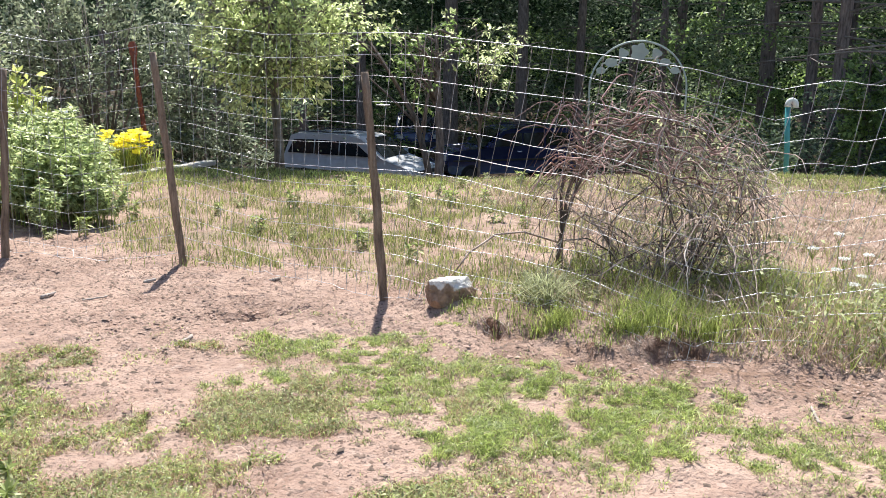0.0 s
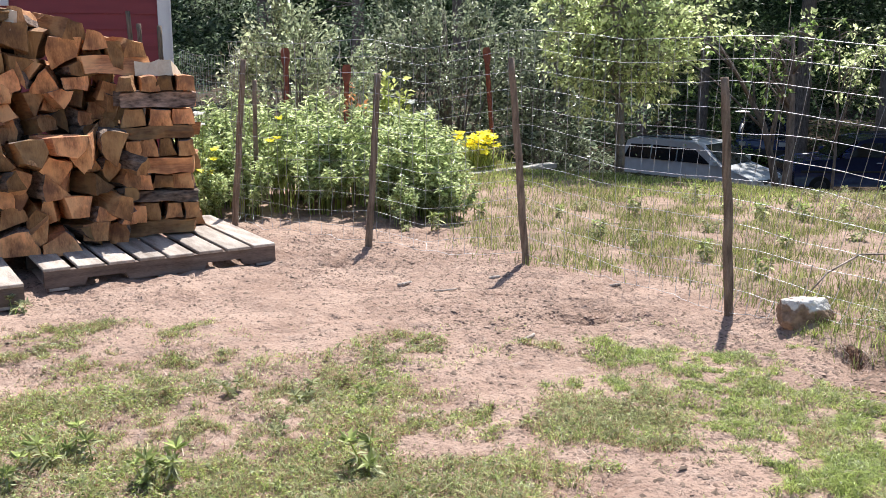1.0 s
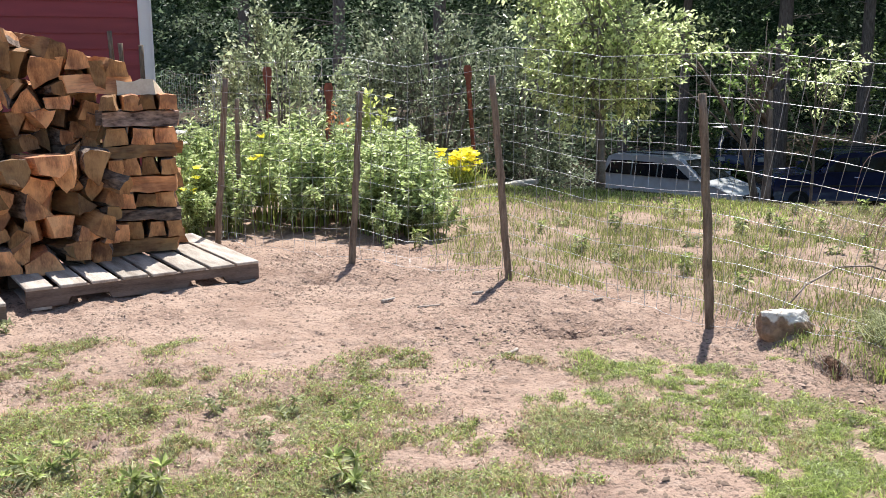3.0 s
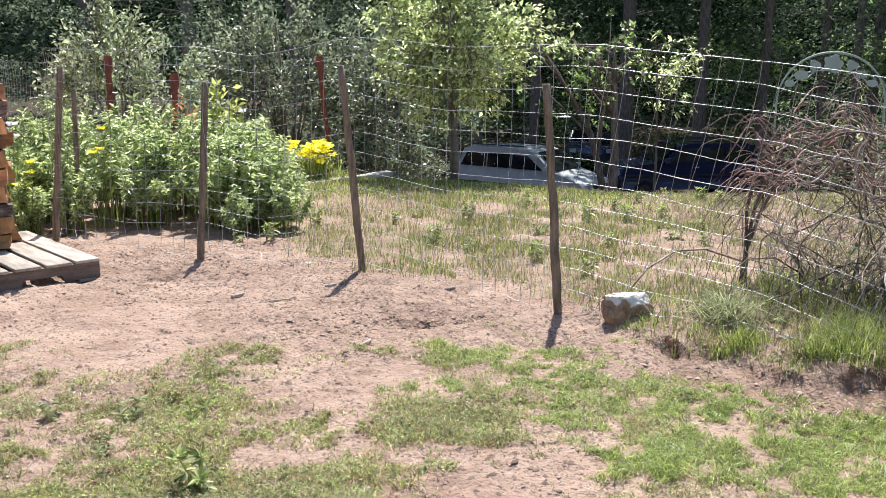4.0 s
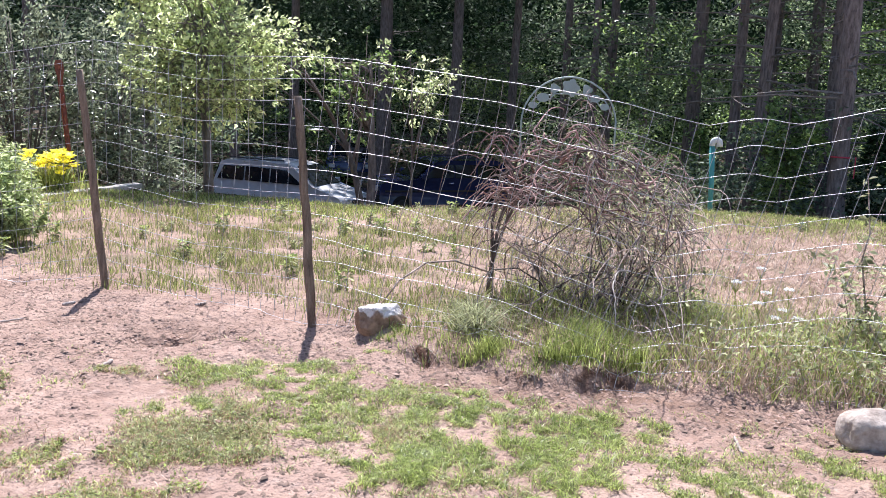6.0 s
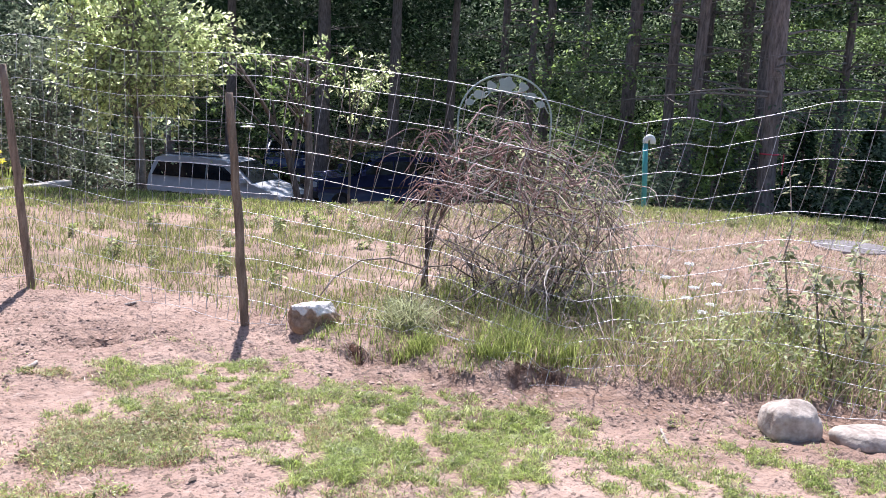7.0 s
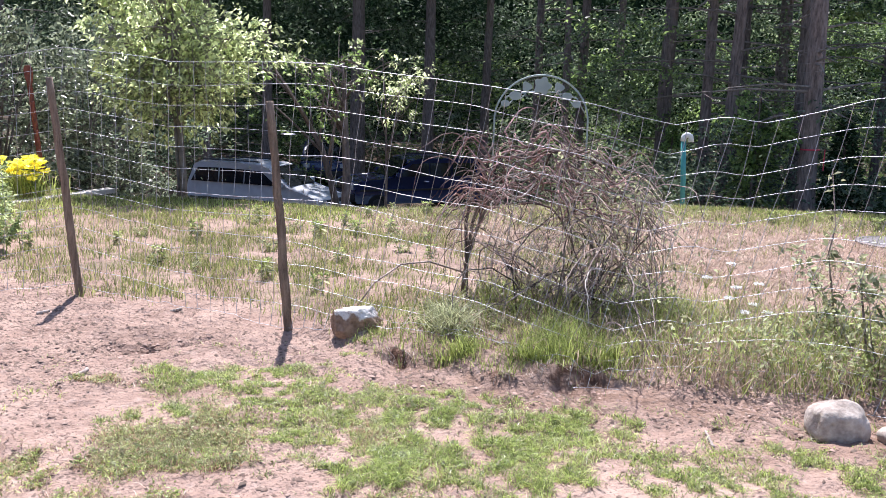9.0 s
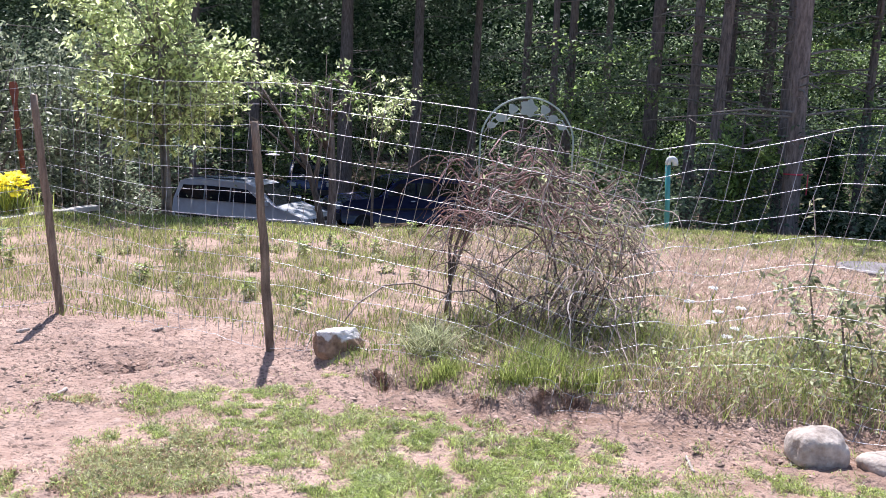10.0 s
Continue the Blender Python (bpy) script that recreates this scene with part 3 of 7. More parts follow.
g.tube(ring, 0.002, 4)
part("tie_wire", g, [WIRE], fence)

# loose stakes by the house wall
for x, y, h, lean in ((-2.78, 8.65, 1.60, -0.05), (-2.70, 8.62, 1.49, -0.03), (-2.50, 8.5, 1.47, -0.01)):
    g = stake([(x, y, -0.02), (x + lean, y, h)], 0.024, int(h * 100))
    thing("garden_stake", "grey weathered wooden stake beside the house wall", "stake", "loose garden stakes", mesh=g.mesh("garden_stake", [POST_WOOD], True))


# ---- rust-red steel posts ----
def steel_post():
    g = Geo()
    prof = [(-0.026, 0.012), (-0.016, 0.012), (-0.011, -0.014), (0.011, -0.014), (0.016, 0.012), (0.026, 0.012), (0.026, 0.016), (0.013, 0.016), (0.008, -0.010), (-0.008, -0.010), (-0.013, 0.016), (-0.026, 0.016)]
    n = len(prof)
    vs = [(x, y, z) for z in (0, 1.5) for x, y in prof]
    g.add(vs, [[i, (i + 1) % n, n + (i + 1) % n, n + i] for i in range(n)] + [list(range(n, 2 * n))])
    return g


post_mesh = steel_post().mesh("channel", [RUST_RED])
spade = Geo()
rim = [(-0.030, 0), (-0.044, -0.04), (-0.042, -0.12), (-0.018, -0.21), (0.018, -0.21), (0.042, -0.12), (0.044, -0.04), (0.030, 0)]
spade.add([(x, y, 1.5 + z) for y in (-0.021, -0.016) for x, z in rim], [list(range(8))[::-1], list(range(8, 16))] + [[i, (i + 1) % 8, 8 + (i + 1) % 8, 8 + i] for i in range(8)])
spade_mesh = spade.mesh("anchor_plate", [RUST_RED])
stud = Geo()
stud.box(-0.012, 0.012, -0.034, -0.014, -0.012, 0.014)
stud_mesh = bevelled(stud, 0.003).mesh("stud", [RUST_RED])
for x, y, h, tilt in ((-1.53, 9.3, 1.28, 0), (-0.97, 9.4, 1.12, 1), (0.62, 10.6, 1.30, -5)):
    t_post = thing("steel_garden_post", "rust-red steel channel post standing in the garden", "post", "steel garden posts", m=pose(x, y, h - 1.5, 0, tilt, 6))
    part("channel", post_mesh, None, t_post)
    part("anchor_plate", spade_mesh, None, t_post, "tapered steel plate")
    for i in range(11):
        part("stud", stud_mesh, None, t_post).location.z = 0.42 + 0.1 * i


# ---- pallets ----
E1, E2 = Vector((-0.8415, -0.5402, 0)), Vector((-0.5402, 0.8415, 0))
FR = Vector((-1.0, 5.47, 0))


def pallet(length, depth, boards, seed):
    """Deck boards over three stringers with notches, and bottom boards; length along x, depth along y."""
    rng = random.Random(seed)
    p = thing("pallet", "weathered grey wooden pallet under the firewood", "pallet", "pallets")
    for y in (0, depth / 2 - 0.02, depth - 0.04):
        prof = [(0, 0.016), (0.20, 0.016), (0.22, 0.055), (0.42, 0.055), (0.44, 0.016), (length - 0.44, 0.016), (length - 0.42, 0.055), (length - 0.22, 0.055), (length - 0.20, 0.016), (length, 0.016), (length, 0.108), (0, 0.108)]
        g, n = Geo(), len(prof)
        g.add([(x, yy, z) for yy in (y, y + 0.04) for x, z in prof], [[i, (i + 1) % n, n + (i + 1) % n, n + i] for i in range(n)] + [list(range(n))[::-1], list(range(n, 2 * n))])
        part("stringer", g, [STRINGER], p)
    w = 0.138
    gap = (length - boards * w) / (boards - 1)
    for i in range(boards):
        x = i * (w + gap) + rng.uniform(-0.006, 0.006)
        g = Geo()
        g.box(x, x + w, -0.012 + rng.uniform(-0.01, 0.01), depth + 0.01, 0.109, 0.127)
        part("deck_board", bevelled(g, 0.003), [PALLET_WOOD], p)
    for x in (0.02, length / 2 - 0.05, length - 0.12):
        g = Geo()
        g.box(x, x + 0.1, 0, depth, 0.0, 0.015)
        part("bottom_board", g, [PALLET_WOOD], p)
    return p


def to_pile(a, b, z):
    """A place in the pile: a metres along the pallets' front edge, b metres behind it."""
    return FR + E1 * a + E2 * b + Vector((0, 0, z))


BASIS = Matrix(((-E1.x, E2.x, 0, 0), (-E1.y, E2.y, 0, 0), (0, 0, 1, 0), (0, 0, 0, 1)))
pallet(1.30, 1.15, 8, 1).matrix_world = Matrix.Translation(to_pile(1.30, 0, 0.0)) @ BASIS
pallet(1.22, 1.05, 7, 2).matrix_world = Matrix.Translation(to_pile(2.66, -0.26, 0.0)) @ BASIS


# ---- firewood ----
def split_log(poly, length, rng, bark_sides, pale=False):
    """A split log: its cross-section in x and z, its length along y; rough faces, bark on some sides."""
    n, rings = len(poly), 6
    cx, cz = sum(p[0] for p in poly) / n, sum(p[1] for p in poly) / n
    g, o = Geo(), 0
    slant_x, slant_z = rng.uniform(-0.2, 0.2), rng.uniform(-0.2, 0.2)
    twist, taper = rng.uniform(-0.12, 0.12), rng.uniform(-0.12, 0.10)
    for r in range(rings):
        k = r / (rings - 1) - 0.5
        ca, sa = math.cos(twist * k), math.sin(twist * k)
        for x, z in poly:
            dx, dz = (x - cx) * (1 + taper * k), (z - cz) * (1 + taper * k)
            j = 0.0085 if 0 < r < rings - 1 else 0.004
            g.v.append((cx + dx * ca - dz * sa + rng.uniform(-j, j), k * length + (dx * slant_x + dz * slant_z) * (r in (0, rings - 1)) + (rng.uniform(-0.008, 0.008) if r in (0, rings - 1) else 0), cz + dx * sa + dz * ca + rng.uniform(-j, j)))
    for r in range(rings - 1):
        for i in range(n):
            i2 = (i + 1) % n
            g.f.append([r * n + i, r * n + i2, (r + 1) * n + i2, (r + 1) * n + i])
            g.m.append(1 if i in bark_sides else 0)
    g.f.append(list(range(n))[::-1])
    g.f.append([(rings - 1) * n + i for i in range(n)])
    g.m += [2, 2]
    return g.mesh("firewood_log", [PALE_WOOD, BARK, PALE_WOOD] if pale else [CUT_WOOD, BARK, END_WOOD])


def rounded(poly, rng):
    """Splits the sides of a polygon and pushes the new corners, so that no face is dead straight."""
    out, n = [], len(poly)
    for i, p in enumerate(poly):
        q = poly[(i + 1) % n]
        out.append((p[0], p[1]))
        mx, mz = (p[0] + q[0]) / 2, (p[1] + q[1]) / 2
        out.append((mx + rng.uniform(-0.006, 0.006), mz + rng.uniform(-0.006, 0.006)))
    return out


def log_section(poly, rng, barked):
    """A log's cross-section: split faces nearly straight, the barked sides bulging like the round they came from. Returns corners and the bark's sides."""
    n = len(poly)
    mx, mz = sum(p[0] for p in poly) / n, sum(p[1] for p in poly) / n
    out, bark = [], set()
    for i, p in enumerate(poly):
        q = poly[(i + 1) % n]
        steps = 4 if i in barked else 2
        ex, ez = q[0] - p[0], q[1] - p[1]
        l = math.hypot(ex, ez) + 1e-6
        ox, oz = ez / l, -ex / l
        if ((p[0] + q[0]) / 2 - mx) * ox + ((p[1] + q[1]) / 2 - mz) * oz < 0:
            ox, oz = -ox, -oz
        for k in range(steps):
            u = k / steps
            swell = (0.09 * l * math.sin(u * math.pi) if i in barked else 0) + (rng.uniform(-0.006, 0.006) if k else 0)
            if i in barked:
                bark.add(len(out))
            out.append((p[0] + ex * u + ox * swell, p[1] + ez * u + oz * swell))
    return out, bark


def put_log(me, place, turn_z, label, tip=0.0):
    ob = thing("firewood_log", label, "firewood", "stacked firewood", mesh=me)
    ob.matrix_world = Matrix.Translation(place) @ BASIS @ pose(0, 0, 0, tip, 0, turn_z)
    return ob


LOG_LABEL = "split firewood log with orange-brown cut face and dark bark"


def clip(poly, px, pz, nx_, nz_):
    """The part of a polygon on the near side of the line through (px, pz) with the normal (nx_, nz_)."""
    out, n = [], len(poly)
    for i in range(n):
        a, b = poly[i], poly[(i + 1) % n]
        da, db = (a[0] - px) * nx_ + (a[1] - pz) * nz_, (b[0] - px) * nx_ + (b[1] - pz) * nz_
        if da <= 0:
            out.append(a)
        if (da < 0 < db) or (db < 0 < da):
            k = da / (da - db)
            out.append((a[0] + (b[0] - a[0]) * k, a[1] + (b[1] - a[1]) * k))
    return out


def corner_area(poly, i):
    a, b, c = poly[i - 1], poly[i], poly[(i + 1) % len(poly)]
    return abs((b[0] - a[0]) * (c[1] - a[1]) - (c[0] - a[0]) * (b[1] - a[1]))


def stack(a0, a1, b, base, top_at, seed):
    """Logs laid end-on between a0 and a1 along the pallets, wedged together without courses."""
    rng = random.Random(seed)
    sites = []
    rows = int((max(top_at(a0), top_at(a1)) - base) / 0.098) + 2
    for j in range(rows):
        for i in range(int((a1 - a0) / 0.15) + 2):
            x, z = a0 + (i + 0.5 * (j % 2)) * 0.15 + rng.uniform(-0.06, 0.06), base + 0.05 + j * 0.098 + rng.uniform(-0.047, 0.047)
            if a0 < x < a1 and base + 0.02 < z < top_at(x):
                sites.append((x, z))
    for x, z in sites:
        poly = [(max(a0, x - 0.2), max(base, z - 0.2)), (min(a1, x + 0.2), max(base, z - 0.2)), (min(a1, x + 0.2), min(z + 0.2, top_at(x) + 0.05)), (max(a0, x - 0.2), min(z + 0.2, top_at(x) + 0.05))]
        for x2, z2 in sites:
            d = math.hypot(x2 - x, z2 - z)
            if 0 < d < 0.4:
                poly = clip(poly, (x + x2) / 2 - 0.003 * (x2 - x) / d, (z + z2) / 2 - 0.003 * (z2 - z) / d, (x2 - x) / d, (z2 - z) / d)
        keep = rng.choice((3, 3, 4, 4, 4, 5))
        mx, mz, snug = sum(p[0] for p in poly) / max(1, len(poly)), sum(p[1] for p in poly) / max(1, len(poly)), rng.uniform(0.92, 1.02)
        poly = [(mx + (p[0] - mx) * snug, mz + (p[1] - mz) * snug) for p in poly]
        while len(poly) > keep:
            poly.pop(min(range(len(poly)), key=lambda i: corner_area(poly, i)))
        if len(poly) < 3:
            continue
        face = [(-(p[0] - x), p[1] - z) for p in poly][::-1]
        first = rng.randrange(len(face))
        local, bark = log_section(face, rng, {first, (first + 1) % len(face)} if rng.random() < 0.3 else {first} if rng.random() < 0.85 else set())
        me = split_log(local, rng.uniform(0.35, 0.44), rng, bark)
        put_log(me, to_pile(x, b + rng.uniform(-0.10, 0.06), z), rng.uniform(-22, 20), LOG_LABEL, rng.uniform(-11, 9))


DECK = 0.130
stack(0.69, 2.34, 0.66, DECK, lambda a: 0.72 + 0.03 * math.sin(a * 9), 5)
stack(0.60, 2.34, 1.07, DECK, lambda a: 1.22 + 0.20 * min(1, max(0, a - 0.62) / 0.8) + 0.03 * math.sin(a * 14), 6)


def crib(seed):
    """The end of the pile: courses laid crosswise in turn."""
    rng = random.Random(seed)
    z = DECK
    cx, cb, turn = 0.44, 0.77, -14
    m0 = Matrix.Translation(to_pile(cx, cb, 0)) @ BASIS @ pose(0, 0, 0, 0, 0, turn)
    for course in range(10):
        h = rng.uniform(0.078, 0.118) if course < 9 else 0.1
        along_face = course % 2 == 0
        count = rng.choice((2, 3)) if along_face else rng.choice((3, 3, 4))
        w = 0.42 / count
        for i in range(count):
            c = -0.21 + w * (i + 0.5)
            hw = w / 2 - 0.001
            poly = [(-hw, rng.uniform(0, 0.012)), (hw, rng.uniform(0, 0.012)), (hw * rng.uniform(0.5, 1), h - rng.uniform(0, 0.012)), (-hw * rng.uniform(0.5, 1), h - rng.uniform(0, 0.012))]
            local = rounded(poly, rng)
            bark = (set(range(8)) if course in (2, 8) else {4, 5} if course == 6 else set()) if along_face else set(rng.sample(range(8), rng.choice((1, 2, 4))))
            me = split_log(local, rng.uniform(0.42, 0.50) if along_face else rng.uniform(0.38, 0.44), rng, bark)
            ob = thing("firewood_log", LOG_LABEL, "firewood", "stacked firewood", mesh=me)
            if along_face:
                ob.matrix_world = m0 @ pose(rng.uniform(-0.045, 0.03), c, z, 0, rng.uniform(-2, 2), 90 + rng.uniform(-5, 5))
            else:
                ob.matrix_world = m0 @ pose(c, rng.uniform(-0.05, 0.03), z, 0, 0, rng.uniform(-7, 7))
        z += h - 0.002
    me = split_log([(-0.08, 0), (0.085, 0.005), (0.045, 0.05), (-0.05, 0.085)], 0.22, rng, set(), True)
    ob = thing("firewood_log", "short pale split log lying on top of the stack", "firewood", "stacked firewood", mesh=me)
    ob.matrix_world = m0 @ pose(0.02, -0.05, z, 0, 0, 70)


crib(9)
rng = random.Random(31)
for a, b, z, turn, tip, pale in ((0.95, 1.02, 1.40, 20, 8, False), (1.12, 1.06, 1.43, -25, -6, False), (1.30, 1.03, 1.45, 40, 10, True), (1.55, 1.05, 1.45, 10, 5, False), (0.66, 0.84, 1.16, 88, 2, False), (0.58, 0.98, 1.27, 8, 3, False), (0.74, 1.0, 1.30, -12, -4, False), (1.42, 1.0, 1.50, -15, 4, False), (1.75, 1.02, 1.50, 15, 6, False), (0.68, 0.98, 0.66, 6, 2, False), (0.70, 1.0, 0.78, -8, -3, False), (0.67, 0.97, 0.90, 10, 4, False), (0.70, 1.0, 1.02, -5, 3, False)):
    me = split_log(rounded([(-0.07, -0.05), (0.075, -0.045), (0.05, 0.04), (-0.03, 0.06)], rng), 0.4, rng, {0, 1, 2}, pale)
    put_log(me, to_pile(a, b, z), turn, "split log thrown loosely on top of the stack", tip)


# ---- stones ----
def boulder(size, seed, flat=0.0, knobs=0.16, boxy=0.0):
    """A rounded field stone."""
    bm = bmesh.new()
    bmesh.ops.create_icosphere(bm, subdivisions=4, radius=1)
    for v in bm.verts:
        n = v.co.normalized()
        d = 1 + knobs * noise.noise(n * 1.3 + Vector((seed, 0, 0))) + 0.06 * noise.noise(n * 3.4 + Vector((0, seed, 0))) + 0.02 * noise.noise(n * 9)
        if boxy:
            n = Vector([math.copysign(abs(q) ** boxy, q) for q in n]) * 0.86
        p = n * d
        if flat and p.z > flat:
            p.z = flat + (p.z - flat) * 0.25
        v.co = (p.x * size[0], p.y * size[1], p.z * size[2])
    g = Geo()
    bm.verts.index_update()
    g.v = [tuple(v.co) for v in bm.verts]
    g.f = [[v.index for v in face.verts] for face in bm.faces]
    g.m = [0] * len(g.f)
    bm.free()
    return g


def lit_top_rock():
    """A brown rock, sunlight and weathering painted white on its top, with a ragged margin."""
    mt = material("lit_top_rock", (0.17, 0.105, 0.068), (0.42, 0.29, 0.20), 16, 0.92, 1.0, 60, 0.03)
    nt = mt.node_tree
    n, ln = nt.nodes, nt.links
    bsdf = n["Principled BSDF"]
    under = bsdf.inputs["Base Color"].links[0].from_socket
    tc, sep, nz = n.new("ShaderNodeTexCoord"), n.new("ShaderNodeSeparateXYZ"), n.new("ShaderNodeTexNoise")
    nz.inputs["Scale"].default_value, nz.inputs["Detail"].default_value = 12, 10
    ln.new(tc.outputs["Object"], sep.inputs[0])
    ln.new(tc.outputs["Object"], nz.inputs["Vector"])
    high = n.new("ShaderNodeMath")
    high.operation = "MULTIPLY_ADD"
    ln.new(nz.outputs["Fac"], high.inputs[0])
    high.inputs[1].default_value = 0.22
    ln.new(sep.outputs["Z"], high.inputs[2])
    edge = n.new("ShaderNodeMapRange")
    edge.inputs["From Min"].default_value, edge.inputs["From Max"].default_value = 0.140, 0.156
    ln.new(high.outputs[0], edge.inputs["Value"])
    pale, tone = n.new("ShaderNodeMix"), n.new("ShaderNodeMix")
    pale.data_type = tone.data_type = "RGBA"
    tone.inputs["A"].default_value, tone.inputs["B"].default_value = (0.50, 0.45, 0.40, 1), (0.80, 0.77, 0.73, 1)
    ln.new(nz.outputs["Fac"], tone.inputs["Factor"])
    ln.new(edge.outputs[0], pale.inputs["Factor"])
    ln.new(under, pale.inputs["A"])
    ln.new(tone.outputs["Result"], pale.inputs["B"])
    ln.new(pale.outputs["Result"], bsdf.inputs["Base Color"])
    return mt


def cleft_rock(size, seed):
    """An angular rock: a rough block with cleft faces, flat-topped, its corners knocked off."""
    rr = random.Random(seed)
    planes = [(Vector((0.05, 0.1, 1)), 0.62), (Vector((0.75, -0.3, 0.28)), 0.84), (Vector((-0.9, -0.1, 0.1)), 0.9), (Vector((0.1, -1, -0.1)), 0.8), (Vector((0.3, -0.9, 0.5)), 0.86), (Vector((-0.6, -0.7, 0.35)), 0.88), (Vector((0, 1, 0.2)), 0.85), (Vector((0.9, 0.4, 0.3)), 0.9), (Vector((-0.6, 0.5, 0.7)), 0.88)]
    planes = [(a.normalized(), b * rr.uniform(0.95, 1.05)) for a, b in planes]
    bm = bmesh.new()
    bmesh.ops.create_icosphere(bm, subdivisions=5, radius=1)
    g = Geo()
    for v in bm.verts:
        n = v.co.normalized()
        far = min([1.12] + [b / n.dot(a) for a, b in planes if n.dot(a) > 0.05])
        p = n * (far + 0.05 * noise.noise(n * 4 + Vector((seed, 0, 0))) + 0.028 * noise.noise(n * 11) + 0.014 * noise.noise(n * 27))
        g.v.append((p.x * size[0], p.y * size[1], p.z * size[2]))
    bm.verts.index_update()
    g.f = [[v.index for v in face.verts] for face in bm.faces]
    g.m = [0] * len(g.f)
    bm.free()
    return g


rock_at = (1.63, 4.02)
thing("rock", "angular rock, white on top, half sunk by the fence", "rock", "field stones", m=pose(*rock_at, ground_z(*rock_at) + 0.028, 0, -7, -12), mesh=cleft_rock((0.116, 0.09, 0.092), 5).mesh("rock", [lit_top_rock()]))
for x, y, zc, size, seed, turn, label, kn, fl in (
        (2.86, 2.235, 0.052, (0.127, 0.108, 0.098), 7, -34, "smooth pale rounded field stone on the dirt", 0.16, 0.0),
        (3.085, 2.06, 0.026, (0.165, 0.11, 0.060), 12, -32, "flat pale field stone lying on the dirt", 0.18, 0.6)):
    g = boulder(size, seed, fl, kn, 0.85)
    thing("rock", label, "rock", "field stones", m=pose(x, y, ground_z(x, y) + zc, 0, 0, turn), mesh=g.mesh("rock", [STONE], True))


# ---- dry vine thicket ----
def arc(start, way, length, droop, wander, rng, steps=13, kink=0.24):
    """A shoot that leaves start along way and bends down and about."""
    pts, p, d = [Vector(start)], Vector(start), Vector(way).normalized()
    bend = Vector((rng.gauss(0, wander), rng.gauss(0, wander), rng.gauss(0, wander * 0.6)))
    for i in range(steps):
        d = (d + bend / steps + Vector((rng.gauss(0, kink), rng.gauss(0, kink), rng.gauss(0, kink * 0.9) - droop / steps * (0.4 + 1.6 * i / steps)))).normalized()
        p = p + d * (length / steps)
        pts.append(p.copy())
    return pts


VINE = Vector((2.72, 4.12, 0))
VINE.z = ground_z(VINE.x, VINE.y)
vine = thing("vine_thicket", "tangled mound of dry brown arching vine stems", "shrub", m=Matrix.Translation(VINE))
rng = random.Random(4)
SIDE = Vector((0.80, -0.60, 0))
AWAY = Vector((0.60, 0.80, 0))
g = Geo()
for k in range(3):
    p0 = SIDE * (-0.44 + 0.011 * k) + AWAY * (0.10 + 0.012 * k)
    g.tube([p0 + Vector((0, 0, -0.03)), p0 + SIDE * (0.022 - 0.012 * k) + Vector((0, 0, 0.2)), p0 + SIDE * (0.012 + 0.024 * k) + Vector((0, 0, 0.42)), p0 + SIDE * (0.05 + 0.06 * k) + Vector((0, 0, 0.66)), p0 + SIDE * (0.15 + 0.09 * k) + Vector((0, 0, 0.86))],
           [0.013, 0.0105, 0.0095, 0.008, 0.006], 8)
part("trunk", g, [TRUNK], vine, "twisted dark main stems", True)
bleached = material("bleached_vine", (0.30, 0.25, 0.21), (0.50, 0.45, 0.40), 10, 0.8, 0.3, 70, 0.1)


def roof_of_vine(s):
    """How high the thicket stands at s metres along it."""
    return float(np.interp(s, [-0.70, -0.55, -0.38, -0.2, 0.1, 0.3, 0.55, 0.78, 0.95], [0.45, 0.66, 0.95, 1.08, 1.02, 0.94, 0.78, 0.58, 0.30])) * (1 + 0.09 * math.sin(s * 13 + 1) + 0.06 * math.sin(s * 29))


def gathered(pts, loose):
    """Keeps shoots inside the outline of the thicket, some of them straying past it."""
    out = []
    for p in pts:
        s = p.dot(SIDE)
        far = 0.86 if s > 0 else 0.58
        k = far * math.tanh(s / far)
        q = p + SIDE * (k - s)
        top = roof_of_vine(k) * loose
        if q.z > 0.7 * top:
            q.z = 0.7 * top + 0.38 * top * math.tanh((q.z - 0.7 * top) / (0.38 * top))
        q.z = max(q.z, 0.012)
        out.append(q)
    return out


def shoot(geo, start, way, length, droop, wander, thick, steps=13, sides=5):
    pts = gathered(arc(start, way, length, droop, wander, rng, steps), rng.uniform(0.55, 1.0))
    geo.tube(pts, [thick * (1 - 0.6 * q / steps) for q in range(len(pts))], sides)


def in_mass(low, high):
    s = max(-0.42, min(0.74, rng.gauss(0.11, 0.28)))
    return SIDE * s + AWAY * rng.gauss(-0.14, 0.17) + Vector((0, 0, roof_of_vine(s) * rng.uniform(low, high))), s


shoots, upper = Geo(), Geo()
# woody stems that carry the tangle, rising from one crown and fanning out
for i in range(15):
    g = Geo()
    s = rng.gauss(0.08, 0.13)
    shoot(g, SIDE * s + AWAY * rng.gauss(-0.18, 0.10), SIDE * (1.2 * (s - 0.05) + rng.gauss(0, 0.16)) + AWAY * rng.gauss(0, 0.16) + Vector((0, 0, 1)), rng.uniform(0.75, 1.25), rng.uniform(0.3, 1.3), 0.8, rng.uniform(0.005, 0.0085), 15, 7)
    part("woody_stem", g, [TWIG], vine, "crooked woody stem", True)
